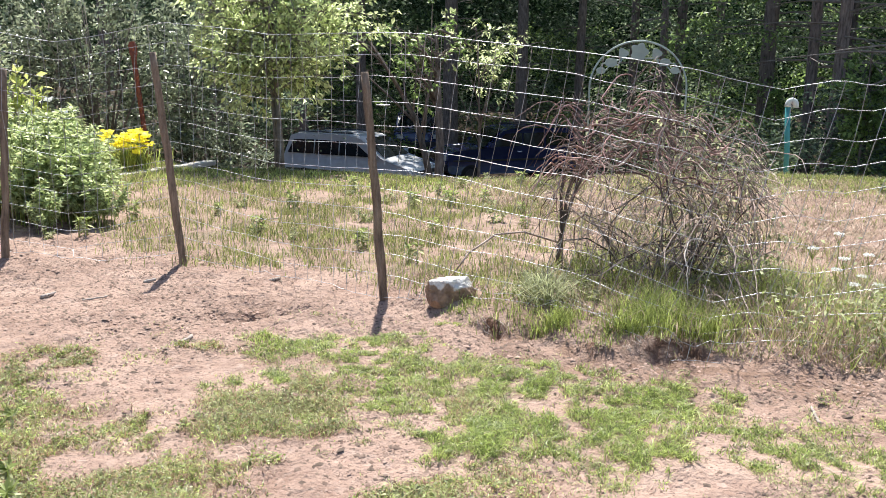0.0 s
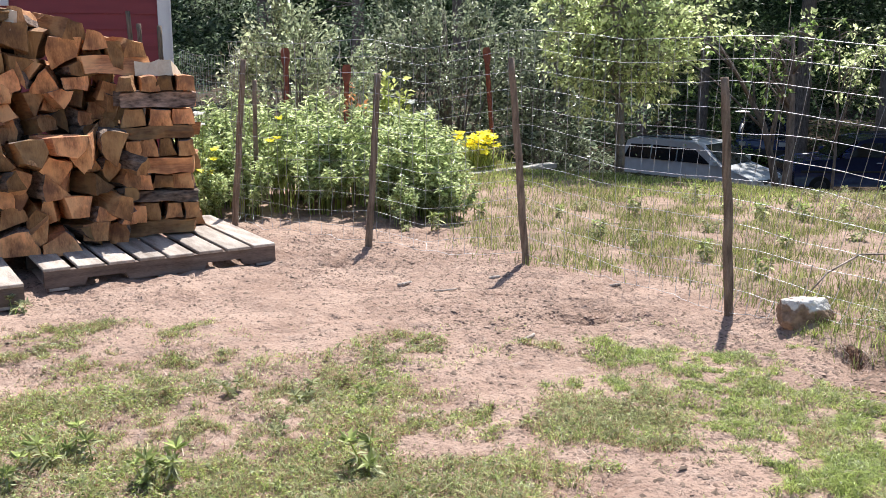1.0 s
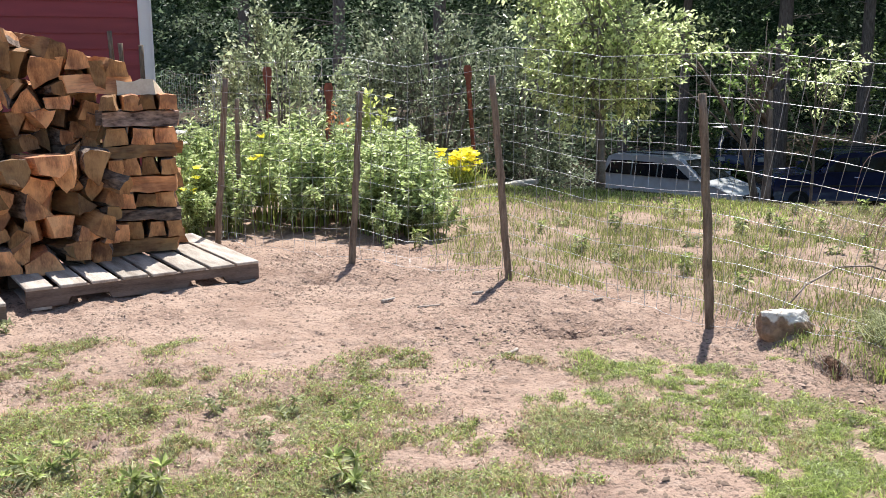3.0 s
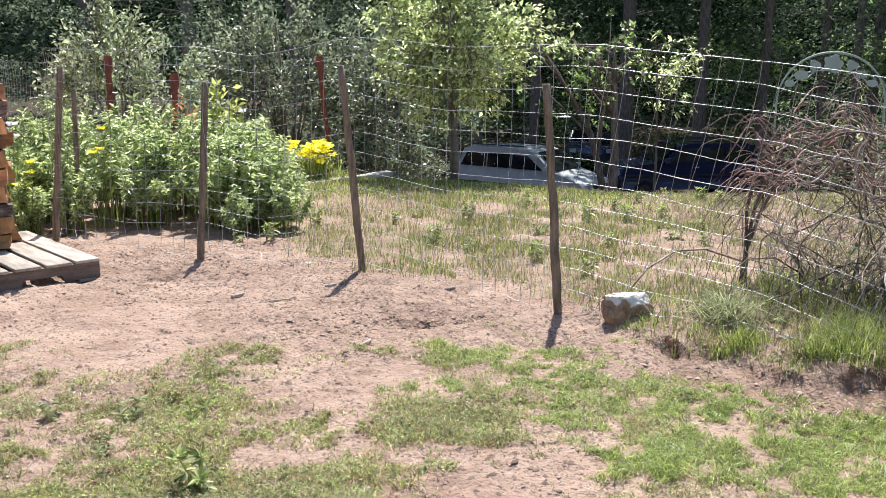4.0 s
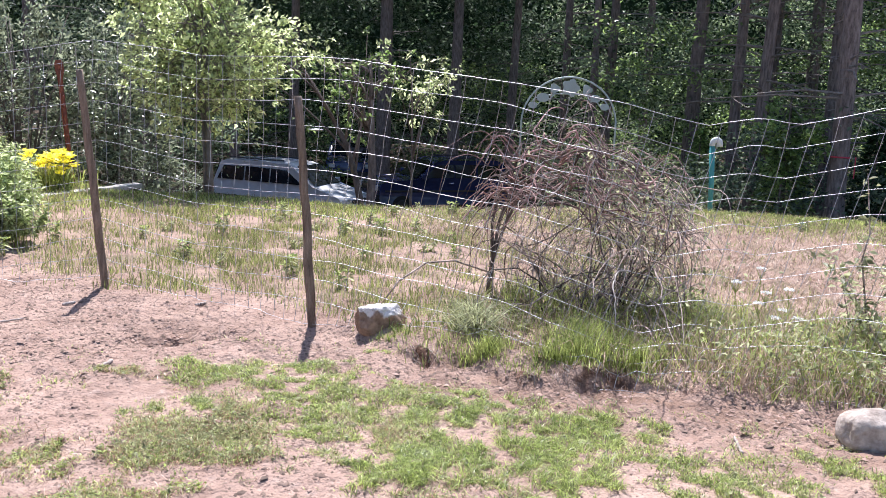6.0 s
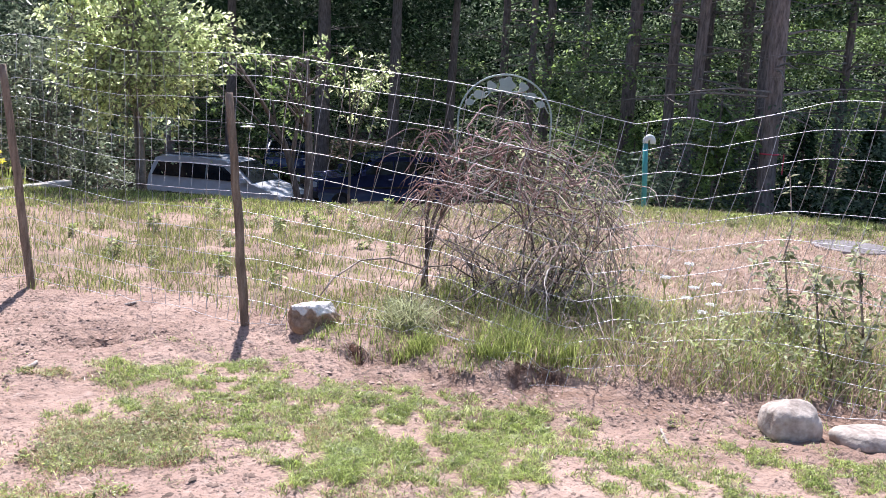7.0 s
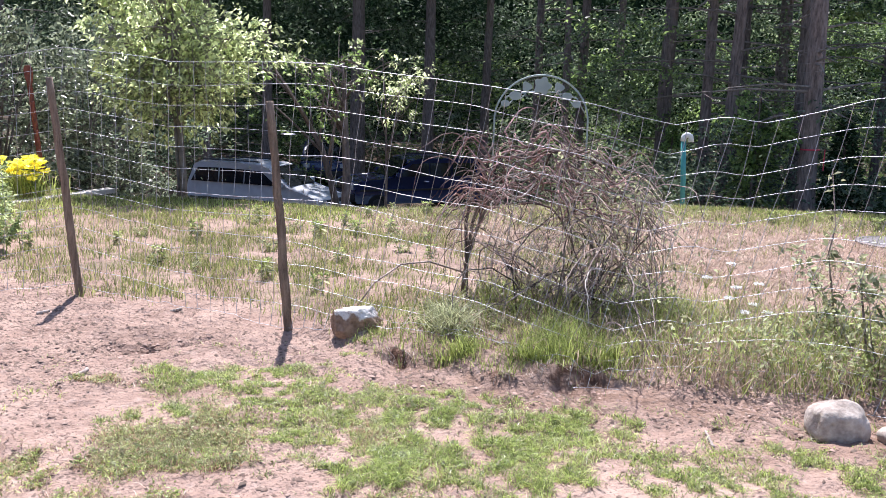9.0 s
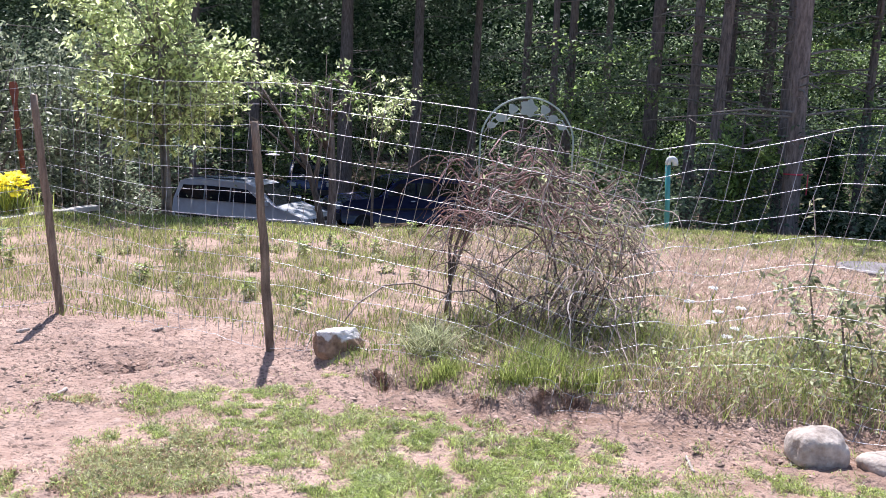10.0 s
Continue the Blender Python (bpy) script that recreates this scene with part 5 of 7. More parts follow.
# ---- trees and shrubs ----
def tree(name, label, x, y, h_trunk, r0, crown, mat, leaf_size, n_leaves, seed, lean=(0, 0), z=None, limbs=14, bark=BRANCH, category="tree", vase=0.0):
    """A trunk that forks into limbs, and leaves gathered round the twigs of a crown (centre height, half width, half height)."""
    rng, nrng = random.Random(seed), np.random.default_rng(seed)
    z = ground_z(x, y) if z is None else z
    t = thing(name, label, category, m=pose(x, y, z))
    cz, cw, ch = crown
    g = Geo()
    top = Vector((lean[0], lean[1], h_trunk))
    pts = [Vector((0, 0, -0.1))] + [Vector((lean[0] * k * k + rng.gauss(0, 0.012), lean[1] * k * k + rng.gauss(0, 0.012), h_trunk * k)) for k in (0.15, 0.35, 0.55, 0.75, 0.9, 1)]
    g.tube(pts, [r0 * 1.25, r0, r0 * 0.85, r0 * 0.72, r0 * 0.55, r0 * 0.4, r0 * 0.25], 9)
    part("trunk", g, [bark], t, smooth=True)
    ends = []
    for i in range(limbs):
        g = Geo()
        k = rng.uniform(0.35, 1.0)
        s = Vector((lean[0] * k * k, lean[1] * k * k, h_trunk * k))
        a = rng.uniform(0, 2 * math.pi)
        ln_ = cw * rng.uniform(0.65, 1.1)
        e = Vector((math.cos(a) * ln_ + lean[0], math.sin(a) * ln_ + lean[1], cz + ch * rng.uniform(-0.85, 0.95) * math.sqrt(max(0.05, 1 - (ln_ / (cw * 1.15)) ** 2))))
        if vase:
            e.xy *= max(0.3, min(1.0, (e.z - cz + ch) / (1.15 * ch))) ** vase
        mid = s.lerp(e, 0.5) + Vector((rng.gauss(0, 0.06), rng.gauss(0, 0.06), 0.08 * cw))
        g.tube([s, s.lerp(mid, 0.5) + Vector((0, 0, 0.02)), mid, e], [r0 * 0.36, r0 * 0.28, r0 * 0.2, r0 * 0.06], 6)
        for q in range(5):
            st = s.lerp(e, rng.uniform(0.35, 0.95))
            b = st + Vector((rng.gauss(0, 0.3), rng.gauss(0, 0.3), rng.gauss(0.05, 0.25))) * cw * 0.7
            g.tube([st, st.lerp(b, 0.5) + Vector((0, 0, 0.02)), b], [r0 * 0.11, r0 * 0.08, r0 * 0.03], 4)
            ends.append((st, b))
        ends.append((mid, e))
        part("limb", g, [bark], t, smooth=True)
    w = np.array([(b - a).length for a, b in ends])
    sprig = nrng.integers(0, n_leaves // 8, n_leaves)
    pick = nrng.choice(len(ends), n_leaves // 8, p=w / w.sum())[sprig]
    A, B = np.array([tuple(a) for a, b in ends]), np.array([tuple(b) for a, b in ends])
    k = nrng.uniform(0.15, 1.05, n_leaves // 8)[sprig][:, None]
    c = A[pick] * (1 - k) + B[pick] * k + nrng.normal(0, 0.03 + 0.05 * cw, (n_leaves // 8, 3))[sprig] + nrng.normal(0, 0.032, (n_leaves, 3))
    o = c - np.array([lean[0], lean[1], cz - ch * 0.3])
    o /= np.linalg.norm(o, axis=1)[:, None] + 1e-6
    v, f = leaves(nrng, c, o * 0.6 + (B - A)[pick] / (w[pick][:, None] + 1e-6) * 0.4, leaf_size, 0.52, 0.25, 0.75)
    part("crown", tri_mesh("crown", v, f, mat), None, t)
    return t


tree("fruit_tree", "young leafy fruit tree at the edge of the lawn", 2.0, 10.35, 2.3, 0.036, (1.42, 1.05, 1.15), TREE_LEAF, 0.07, 8000, 3, (-0.12, 0), z=-0.12, limbs=40, vase=1.0)
tree("fruit_tree", "young leafy fruit tree at the edge of the lawn", 1.96, 10.4, 2.6, 0.02, (2.35, 0.75, 0.65), TREE_LEAF, 0.068, 5200, 13, (-0.2, 0.1), z=-0.12, limbs=16)
tree("maple_sapling", "slim young maple with broad bright rosettes of leaves", 6.05, 14.3, 3.0, 0.025, (2.75, 0.75, 0.5), TREE_LEAF, 0.08, 720, 8, (-0.1, 0), limbs=12, bark=TRUNK)
tree("maple_sapling", "slender maple sapling with broad bright leaves", 5.30, 14.2, 2.9, 0.078, (2.60, 0.9, 0.6), MAPLE_LEAF, 0.085, 380, 5, (-0.1, 0), limbs=10, bark=TRUNK)
tree("maple_sapling", "leaning maple trunk beside the parked cars", 5.13, 14.1, 2.6, 0.062, (2.9, 1.0, 0.7), MAPLE_LEAF, 0.085, 380, 6, (-0.95, 0.2), limbs=8, bark=TRUNK)
tree("maple_sapling", "sunlit young maple bush at the foot of the pines", 11.0, 11.1, 1.35 - ground_z(11.0, 11.1), 0.02, (0.45 - ground_z(11.0, 11.1), 0.55, 0.8), MAPLE_LEAF, 0.10, 1500, 9, (0.05, 0), limbs=16, bark=TRUNK)


def shrub(label, x, y, w, d, h, mat, leaf_size, n_leaves, seed, flowers=0, base=0.1):
    """A many-stemmed shrub: leaves thickest on the outside of an uneven dome."""
    rng, nrng = random.Random(seed), np.random.default_rng(seed)
    s = thing("shrub", label, "shrub", m=pose(x, y, ground_z(x, y)))
    for i in range(16):
        g = Geo()
        a, r = rng.uniform(0, 6.28), rng.uniform(0.2, 0.95)
        e = Vector((math.cos(a) * r * w, math.sin(a) * r * d, h * math.sqrt(1 - r * r * 0.8) * rng.uniform(0.7, 0.98)))
        g.tube([(e.x * 0.12, e.y * 0.12, -0.05), (e.x * 0.45, e.y * 0.45, e.z * 0.55), e], [0.018, 0.012, 0.004], 5)
        part("stem", g, [BRANCH], s, smooth=True)
    clump = nrng.normal(0, 1, (90, 3))
    clump /= np.linalg.norm(clump, axis=1)[:, None]
    clump[:, 2] = np.abs(clump[:, 2]) * 1.15 - 0.15
    clump *= nrng.uniform(0.72, 1.04, (90, 1))
    pick = nrng.integers(0, 90, n_leaves)
    c = clump[pick] * nrng.uniform(0.72, 1.0, (n_leaves, 1)) ** 0.5 + nrng.normal(0, 0.058, (n_leaves, 3))
    out = c / (np.linalg.norm(c, axis=1)[:, None] + 1e-6)
    c = c * np.array([w, d, h])
    c[:, 2] = np.maximum(c[:, 2], base)
    v, f = leaves(nrng, c, out, leaf_size, 0.5, 0.3, 0.6)
    part("foliage", tri_mesh("foliage", v, f, mat), None, s)
    if flowers:
        pick = nrng.integers(0, 90, flowers)
        cc = (clump[pick] * 1.05 + nrng.normal(0, 0.05, (flowers, 3))) * np.array([w, d, h])
        cc[:, 2] = np.maximum(cc[:, 2], 0.2)
        c = np.repeat(cc, 5, 0) + nrng.normal(0, 0.012, (flowers * 5, 3))
        v, f = leaves(nrng, c, nrng.normal(0, 1, (flowers * 5, 3)), 0.03, 0.8)
        part("blossom", tri_mesh("blossom", v, f, WHITE_PETAL), None, s, "small white flowers")
    return s


shrub("large rounded shrub with glossy grey-green leaves behind the garden", -1.66, 10.9, 1.2, 0.95, 1.86, SHRUB_LEAF, 0.066, 14500, 21, 60)
shrub("tall grey-leaved shrub behind the flower bed", 0.15, 12.2, 1.15, 0.9, 2.25, GREY_LEAF, 0.07, 8000, 23)
shrub("tall grey-leaved shrub behind the flower bed", 1.2, 12.8, 1.0, 0.9, 2.35, GREY_LEAF, 0.07, 7000, 24)
shrub("tall grey-leaved shrub behind the flower bed", -0.5, 12.9, 0.9, 0.8, 2.1, GREY_LEAF, 0.07, 4500, 28)
shrub("dark bramble bush under the fruit tree", 1.5, 12.3, 0.9, 0.5, 0.75, GREY_LEAF, 0.05, 3500, 25)
shrub("yellow-green leafy shrub in the garden", -0.47, 8.3, 0.32, 0.3, 1.02, YELLOW_LEAF, 0.07, 1300, 26)
shrub("small shrub with coppery red young leaves", -0.74, 8.15, 0.2, 0.2, 0.98, RED_LEAF, 0.055, 420, 27)


def phlox(seed, stems, tall, spread):
    """A clump of upright leafy stems, bare towards the ground."""
    rng, nrng = random.Random(seed), np.random.default_rng(seed)
    t = thing("garden_plant", "lush light-green leafy perennial in the garden", "plant", "garden perennials")
    g, cs, os_ = Geo(), [], []
    for i in range(stems):
        a, r = rng.uniform(0, 6.28), spread * math.sqrt(rng.random())
        h = tall * rng.uniform(0.55, 1.12) * (1 - 0.34 * (r / spread) ** 2)
        bx, by = math.cos(a) * r * 0.6, math.sin(a) * r * 0.6
        ex, ey = math.cos(a) * r * 1.3 + rng.gauss(0, 0.03), math.sin(a) * r * 1.3 + rng.gauss(0, 0.03)
        pts = [Vector((bx, by, -0.01)), Vector((bx * 1.1, by * 1.1, h * 0.45)), Vector((ex, ey, h))]
        g.tube(pts, [0.005, 0.004, 0.002], 4, caps=False)
        m = 80
        k = nrng.uniform(0.12, 1.0, m) ** 0.5
        base = np.stack([bx + (ex - bx) * k ** 2, by + (ey - by) * k ** 2, h * k], -1)
        ang = nrng.uniform(0, 6.28, m)
        cs.append(base)
        os_.append(np.stack([np.cos(ang), np.sin(ang), 0.15 + 0.5 * (k > 0.92)], -1))
    part("stalk", g, [LONG_GRASS], t)["kind"] = "stuff"
    v, f = leaves(nrng, np.concatenate(cs), np.concatenate(os_), 0.064, 0.30, 0.42, 0.42)
    part("foliage", tri_mesh("foliage", v, f, PHLOX_LEAF), None, t)
    return t


kinds = [phlox(40, 44, 0.88, 0.31), phlox(41, 36, 0.80, 0.27), phlox(42, 28, 0.70, 0.23)]
rng = random.Random(12)
first = [True, True, True]
for x, y, k, s in ((-1.75, 7.6, 1, 1.0), (-1.72, 8.1, 0, 1.1), (-1.25, 7.75, 0, 1.0), (-1.15, 8.3, 0, 1.1), (-0.8, 7.55, 0, 1.0), (-0.72, 8.0, 1, 1.0), (-0.42, 7.25, 0, 0.98), (-0.3, 7.75, 0, 0.95),
                   (-0.16, 7.2, 1, 0.95), (-0.12, 7.65, 0, 0.9), (-0.12, 8.2, 1, 0.95), (-0.02, 7.1, 2, 0.8), (-1.5, 7.15, 2, 0.8), (-0.95, 7.3, 2, 0.95), (-2.0, 7.9, 1, 1.0), (-0.1, 6.95, 2, 0.75), (-0.28, 6.72, 2, 0.5), (0.08, 6.85, 2, 0.6), (-1.75, 7.0, 2, 0.6)):
    m = pose(x, y, ground_z(x, y), 0, 0, rng.uniform(0, 360)) @ Matrix.Scale(s, 4)
    if first[k]:
        kinds[k].matrix_world = m
        first[k] = False
    else:
        ob = copy_thing(kinds[k], m)
        ob.scale = (s, s, s)


def flower_clump(name, label, x, y, tall, spread, count, petal, leaf, size, seed, cat="flower"):
    rng, nrng = random.Random(seed), np.random.default_rng(seed)
    t = thing(name, label, cat, "flowering plants", m=pose(x, y, ground_z(x, y)))
    heads = []
    for i in range(count):
        g = Geo()
        a, r = rng.uniform(0, 6.28), spread * math.sqrt(rng.random())
        h = tall * rng.uniform(0.5, 1.1)
        e = Vector((math.cos(a) * r, math.sin(a) * r, h))
        g.tube([(e.x * 0.5, e.y * 0.5, -0.01), (e.x * 0.8, e.y * 0.8, h * 0.6), e], [0.0035, 0.003, 0.0018], 4, caps=False)
        heads.append(tuple(e))
        part("stem", g, [LONG_GRASS], t)
    for e in heads:
        ang = np.linspace(0, 2 * math.pi, 9)[:-1] + rng.uniform(0, 1)
        c = np.repeat(np.array([e]), 8, 0)
        v, f = leaves(nrng, c, np.stack([np.cos(ang), np.sin(ang), np.full(8, 0.6)], -1), size, 0.75, 0.0, 0.15)
        part("bloom", tri_mesh("bloom", v, f, petal), None, t)
    n = count * 7
    x_, y_ = nrng.normal(0, spread * 0.6, n), nrng.normal(0, spread * 0.6, n)
    v, f = blades(nrng, x_, y_, np.zeros(n), tall * 0.8, 0.012, 0.5)
    part("foliage", tri_mesh("foliage", v, f, leaf), None, t)
    return t


flower_clump("daylily", "clump of bright yellow flowers at the garden's end", 0.33, 10.12, 0.33, 0.28, 44, YELLOW, LONG_GRASS, 0.075, 51)
flower_clump("daylily", "a few yellow blooms among the perennials", -1.75, 7.05, 0.48, 0.08, 5, YELLOW, LONG_GRASS, 0.05, 52)
flower_clump("daylily", "a few yellow blooms among the perennials", -1.25, 7.35, 0.74, 0.12, 3, YELLOW, LONG_GRASS, 0.045, 53)
flower_clump("white_flower", "small white blooms beside the woodpile", -1.92, 7.2, 0.85, 0.08, 6, WHITE_PETAL, LONG_GRASS, 0.05, 54)
flower_clump("white_flower", "white daisy blooms among the perennials", -0.25, 8.0, 0.88, 0.12, 4, WHITE_PETAL, LONG_GRASS, 0.04, 55)


def yarrow(x, y, tall, seed):
    """Yarrow: a feathery stem with a flat white head."""
    nrng = np.random.default_rng(seed)
    t = thing("yarrow", "white flat-headed yarrow in the long grass", "flower", "yarrow", m=pose(x, y, ground_z(x, y)))
    g = Geo()
    g.tube([(0, 0, -0.01), (0.01, 0, tall * 0.5), (0.015, 0.01, tall - 0.03)], [0.003, 0.0026, 0.002], 5)
    for k in range(7):
        a = k * 0.9
        g.tube([(0.013, 0.008, tall - 0.06), (0.015 + 0.025 * math.cos(a), 0.01 + 0.025 * math.sin(a), tall - 0.004)], 0.0012, 3)
    part("stem", g, [LONG_GRASS], t)
    n = 90
    r, a = 0.023 * np.sqrt(nrng.random(n)), nrng.uniform(0, 6.28, n)
    v, f = leaves(nrng, np.stack([0.015 + r * np.cos(a), 0.01 + r * np.sin(a), tall + 0.006 * nrng.random(n) - r * r * 4], -1), np.stack([np.cos(a), np.sin(a), 0.3 + 0 * a], -1), 0.010, 0.9, 0, 0.45)
    part("flower_head", tri_mesh("flower_head", v, f, WHITE_PETAL), None, t)


for i, (x, y, h) in enumerate(((3.41, 3.6, 0.23), (3.57, 3.6, 0.28), (3.52, 3.5, 0.19), (3.48, 3.5, 0.12), (3.60, 3.45, 0.10), (3.78, 3.6, 0.17), (3.40, 3.3, 0.10), (3.55, 3.3, 0.08))):
    yarrow(x, y, h, 60 + i)


# ---- sapling in the long grass on the bank ----
def sapling(x, y, seed, tall=0.93):
    rng, nrng = random.Random(seed), np.random.default_rng(seed)
    t = thing("wild_sapling", "leggy wild sapling with small oval leaves by the fence", "shrub", m=pose(x, y, ground_z(x, y)))
    side, away = Vector((0.80, -0.60, 0)), Vector((0.60, 0.80, 0))
    cs, os_ = [], []
    stems = [([(0.0, 0, 0), (-0.03, 0, 0.2), (-0.07, 0, 0.42), (-0.05, 0, tall * 0.67), (-0.09, 0, tall)], 0.007)]
    for i in range(5):
        b = rng.uniform(-0.28, 0.30)
        stems.append(([(b * 0.3 + 0.06, rng.uniform(-0.08, 0.08), 0), (b * 0.6 + 0.05, 0, 0.14), (b + rng.gauss(0, 0.06), rng.uniform(-0.1, 0.1), rng.uniform(0.26, 0.36)), (b * 1.25 + rng.gauss(0, 0.08), rng.uniform(-0.12, 0.12), rng.uniform(0.36, 0.55))], 0.0035))
    for pts, r in stems:
        g = Geo()
        w = [side * p[0] + away * p[1] + Vector((0, 0, p[2])) for p in pts]
        g.tube(w, [r * (1 - 0.7 * i / (len(w) - 1)) for i in range(len(w))], 6)
        for i in range(len(w) - 1):
            for q in range(16):
                k = rng.random()
                p = w[i].lerp(w[i + 1], k)
                if p.z > 0.10:
                    cs.append(tuple(p + Vector((rng.gauss(0, 0.015), rng.gauss(0, 0.015), rng.gauss(0, 0.01)))))
                    a = rng.uniform(0, 6.28)
                    os_.append((math.cos(a), math.sin(a), 0.5))
        part("stem", g, [TWIG], t, smooth=True)
    v, f = leaves(nrng, np.array(cs), np.array(os_), 0.046, 0.48, 0.3, 0.6)
    part("foliage", tri_mesh("foliage", v, f, GREY_WEED), None, t)
    return t


sapling(3.70, 3.00, 71, 0.82)
sapling(3.42, 2.58, 72, 0.5)
sapling(3.62, 2.52, 73, 0.55)


# ---- weeds ----
def weed(seed, tall, mat, leaf):
    """A weed: uneven stems, narrow leaves that droop lower down, a bright rosette on top."""
    rng, nrng = random.Random(seed), np.random.default_rng(seed)
    t = thing("weed", "leafy green weed growing in the thin grass", "plant", "weeds")
    g, low, low_out, top, top_out = Geo(), [], [], [], []
    for s in range(3):
        bx, by = rng.gauss(0, 0.016), rng.gauss(0, 0.016)
        h = tall * (1, 0.7, 0.45)[s] * rng.uniform(0.85, 1.1)
        lx, ly = rng.gauss(0, 0.02), rng.gauss(0, 0.02)
        g.tube([(bx, by, -0.01), (bx + lx * 0.4, by + ly * 0.4, h * 0.5), (bx + lx, by + ly, h)], [0.003, 0.0026, 0.0015], 4, caps=False)
        for q in range(15):
            k, a = rng.uniform(0.15, 0.92), rng.uniform(0, 6.28)
            low.append((bx + lx * k, by + ly * k, h * k))
            low_out.append((math.cos(a), math.sin(a), -0.7 + 1.0 * k + rng.gauss(0, 0.2)))
        for q in range(13):
            a = rng.uniform(0, 6.28)
            top.append((bx + lx, by + ly, h * rng.uniform(0.9, 1.0)))
            top_out.append((math.cos(a), math.sin(a), rng.uniform(0.2, 1.1)))
    part("stem", g, [LONG_GRASS], t)
    v, f = leaves(nrng, np.array(low), np.array(low_out), leaf, 0.27, 0.1, 0.3)
    part("foliage", tri_mesh("foliage", v, f, GREY_WEED), None, t, "grey-green drooping lower leaves")
    v, f = leaves(nrng, np.array(top), np.array(top_out), leaf * 0.9, 0.28, 0.0, 0.2)
    part("rosette", tri_mesh("rosette", v, f, mat), None, t, "fresh bright leaves at the tip")["kind"] = "stuff"
    return t


weeds = [weed(81, 0.10, WEED, 0.044), weed(82, 0.065, GREY_WEED, 0.036), weed(83, 0.13, WEED, 0.046)]
first = [True] * 3
spots = [(-1.21, 2.64, 0), (-1.14, 2.70, 0), (-0.85, 2.50, 0), (-0.83, 2.56, 0), (-0.27, 3.17, 0), (-0.22, 2.64, 0), (-0.51, 3.23, 1), (-0.78, 3.26, 1), (-1.26, 2.49, 0), (-0.54, 2.89, 1), (-2.08, 4.40, 1),
         (1.56, 5.41, 2), (1.70, 4.80, 2), (0.90, 7.06, 2), (0.29, 7.06, 2), (-0.04, 6.48, 2), (2.88, 7.60, 2), (3.10, 7.06, 2), (-0.26, 6.45, 1), (7.44, 5.83, 2), (7.66, 5.63, 2), (6.78, 6.48, 2), (2.25, 3.75, 1), (2.72, 6.86, 2), (3.94, 7.75, 2), (1.25, 5.95, 1), (2.94, 6.64, 1)]
meadow_rng = random.Random(19)
spots += [(meadow_rng.uniform(0.6, 4.5), meadow_rng.uniform(5.6, 8.6), meadow_rng.choice((1, 2, 2))) for _ in range(22)]
for x, y, k in spots:
    s = rng.uniform(0.75, 1.2)
    m = pose(x, y, ground_z(x, y), 0, 0, rng.uniform(0, 360))
    if first[k]:
        weeds[k].matrix_world = m
        first[k] = False
    else:
        ob = copy_thing(weeds[k], m)
        ob.scale = (s, s, s)


# ---- grass ----
LAWN_A = [(1.08, 3.61, 0.33, 0.19), (1.10, 3.26, 0.28, 0.32), (1.42, 3.21, 0.15, 0.15), (0.60, 3.34, 0.13, 0.14), (1.00, 2.88, 0.19, 0.20), (1.63, 2.94, 0.27, 0.17), (1.68, 2.62, 0.28, 0.30), (1.17, 2.59, 0.20, 0.20),
          (0.68, 2.88, 0.10, 0.07), (2.10, 2.09, 0.29, 0.18), (2.60, 2.18, 0.10, 0.09), (2.71, 1.82, 0.16, 0.15), (1.63, 2.51, 0.30, 0.30), (1.57, 3.78, 0.08, 0.13), (1.92, 2.56, 0.19, 0.22), (2.09, 2.33, 0.18, 0.15)]
LAWN_B = [(-0.14, 3.88, 0.14, 0.18), (-0.27, 3.67, 0.18, 0.16), (-0.33, 3.40, 0.21, 0.18), (-0.61, 3.19, 0.29, 0.27), (0.06, 3.03, 0.29, 0.18), (0.28, 2.65, 0.21, 0.14), (-0.32, 2.77, 0.35, 0.19), (-0.67, 2.83, 0.21, 0.23),
          (-1.15, 4.16, 0.10, 0.11), (-1.68, 4.04, 0.26, 0.17), (-1.22, 4.13, 0.16, 0.12), (-1.74, 3.76, 0.21, 0.17), (-1.29, 3.58, 0.32, 0.18), (0.41, 3.80, 0.12, 0.06), (-1.0, 3.3, 0.3, 0.2), (-0.95, 2.9, 0.3, 0.3), (-0.75, 2.55, 0.26, 0.2), (-0.45, 2.97, 0.2, 0.15), (-0.2, 2.45, 0.3, 0.2), (-1.1, 2.6, 0.3, 0.25)]


def patch(x, y, spots):
    """How thickly the grass stands: 1 in a patch, falling to 0 past its ragged edge."""
    wob = noise2(x, y, 5, 31) * 0.42 + noise2(x, y, 14, 32) * 0.42
    best = np.zeros_like(x)
    for cx, cy, rx, ry in spots:
        az = math.atan2(cx, cy)
        u, w = (x - cx) * math.cos(az) - (y - cy) * math.sin(az), (x - cx) * math.sin(az) + (y - cy) * math.cos(az)
        best = np.maximum(best, 1 - smooth(0.55, 1.3, np.sqrt((u / rx) ** 2 + (w / ry) ** 2) + wob))
    return (best * 0.94 + 0.05 * smooth(0.1, 0.6, noise2(x, y, 8, 39)) * (y < 4.2)) * smooth(-0.55, 0.1, noise2(x, y, 19, 37) + 0.5 * noise2(x, y, 7, 38))


def in_lawn(x, y):
    """1 inside the green lawn patches, 0 outside, with no gaps."""
    best = np.zeros_like(x)
    for cx, cy, rx, ry in LAWN_A:
        az = math.atan2(cx, cy)
        u, w = (x - cx) * math.cos(az) - (y - cy) * math.sin(az), (x - cx) * math.sin(az) + (y - cy) * math.cos(az)
        best = np.maximum(best, 1 - smooth(0.85, 1.35, np.sqrt((u / rx) ** 2 + (w / ry) ** 2)))
    return best


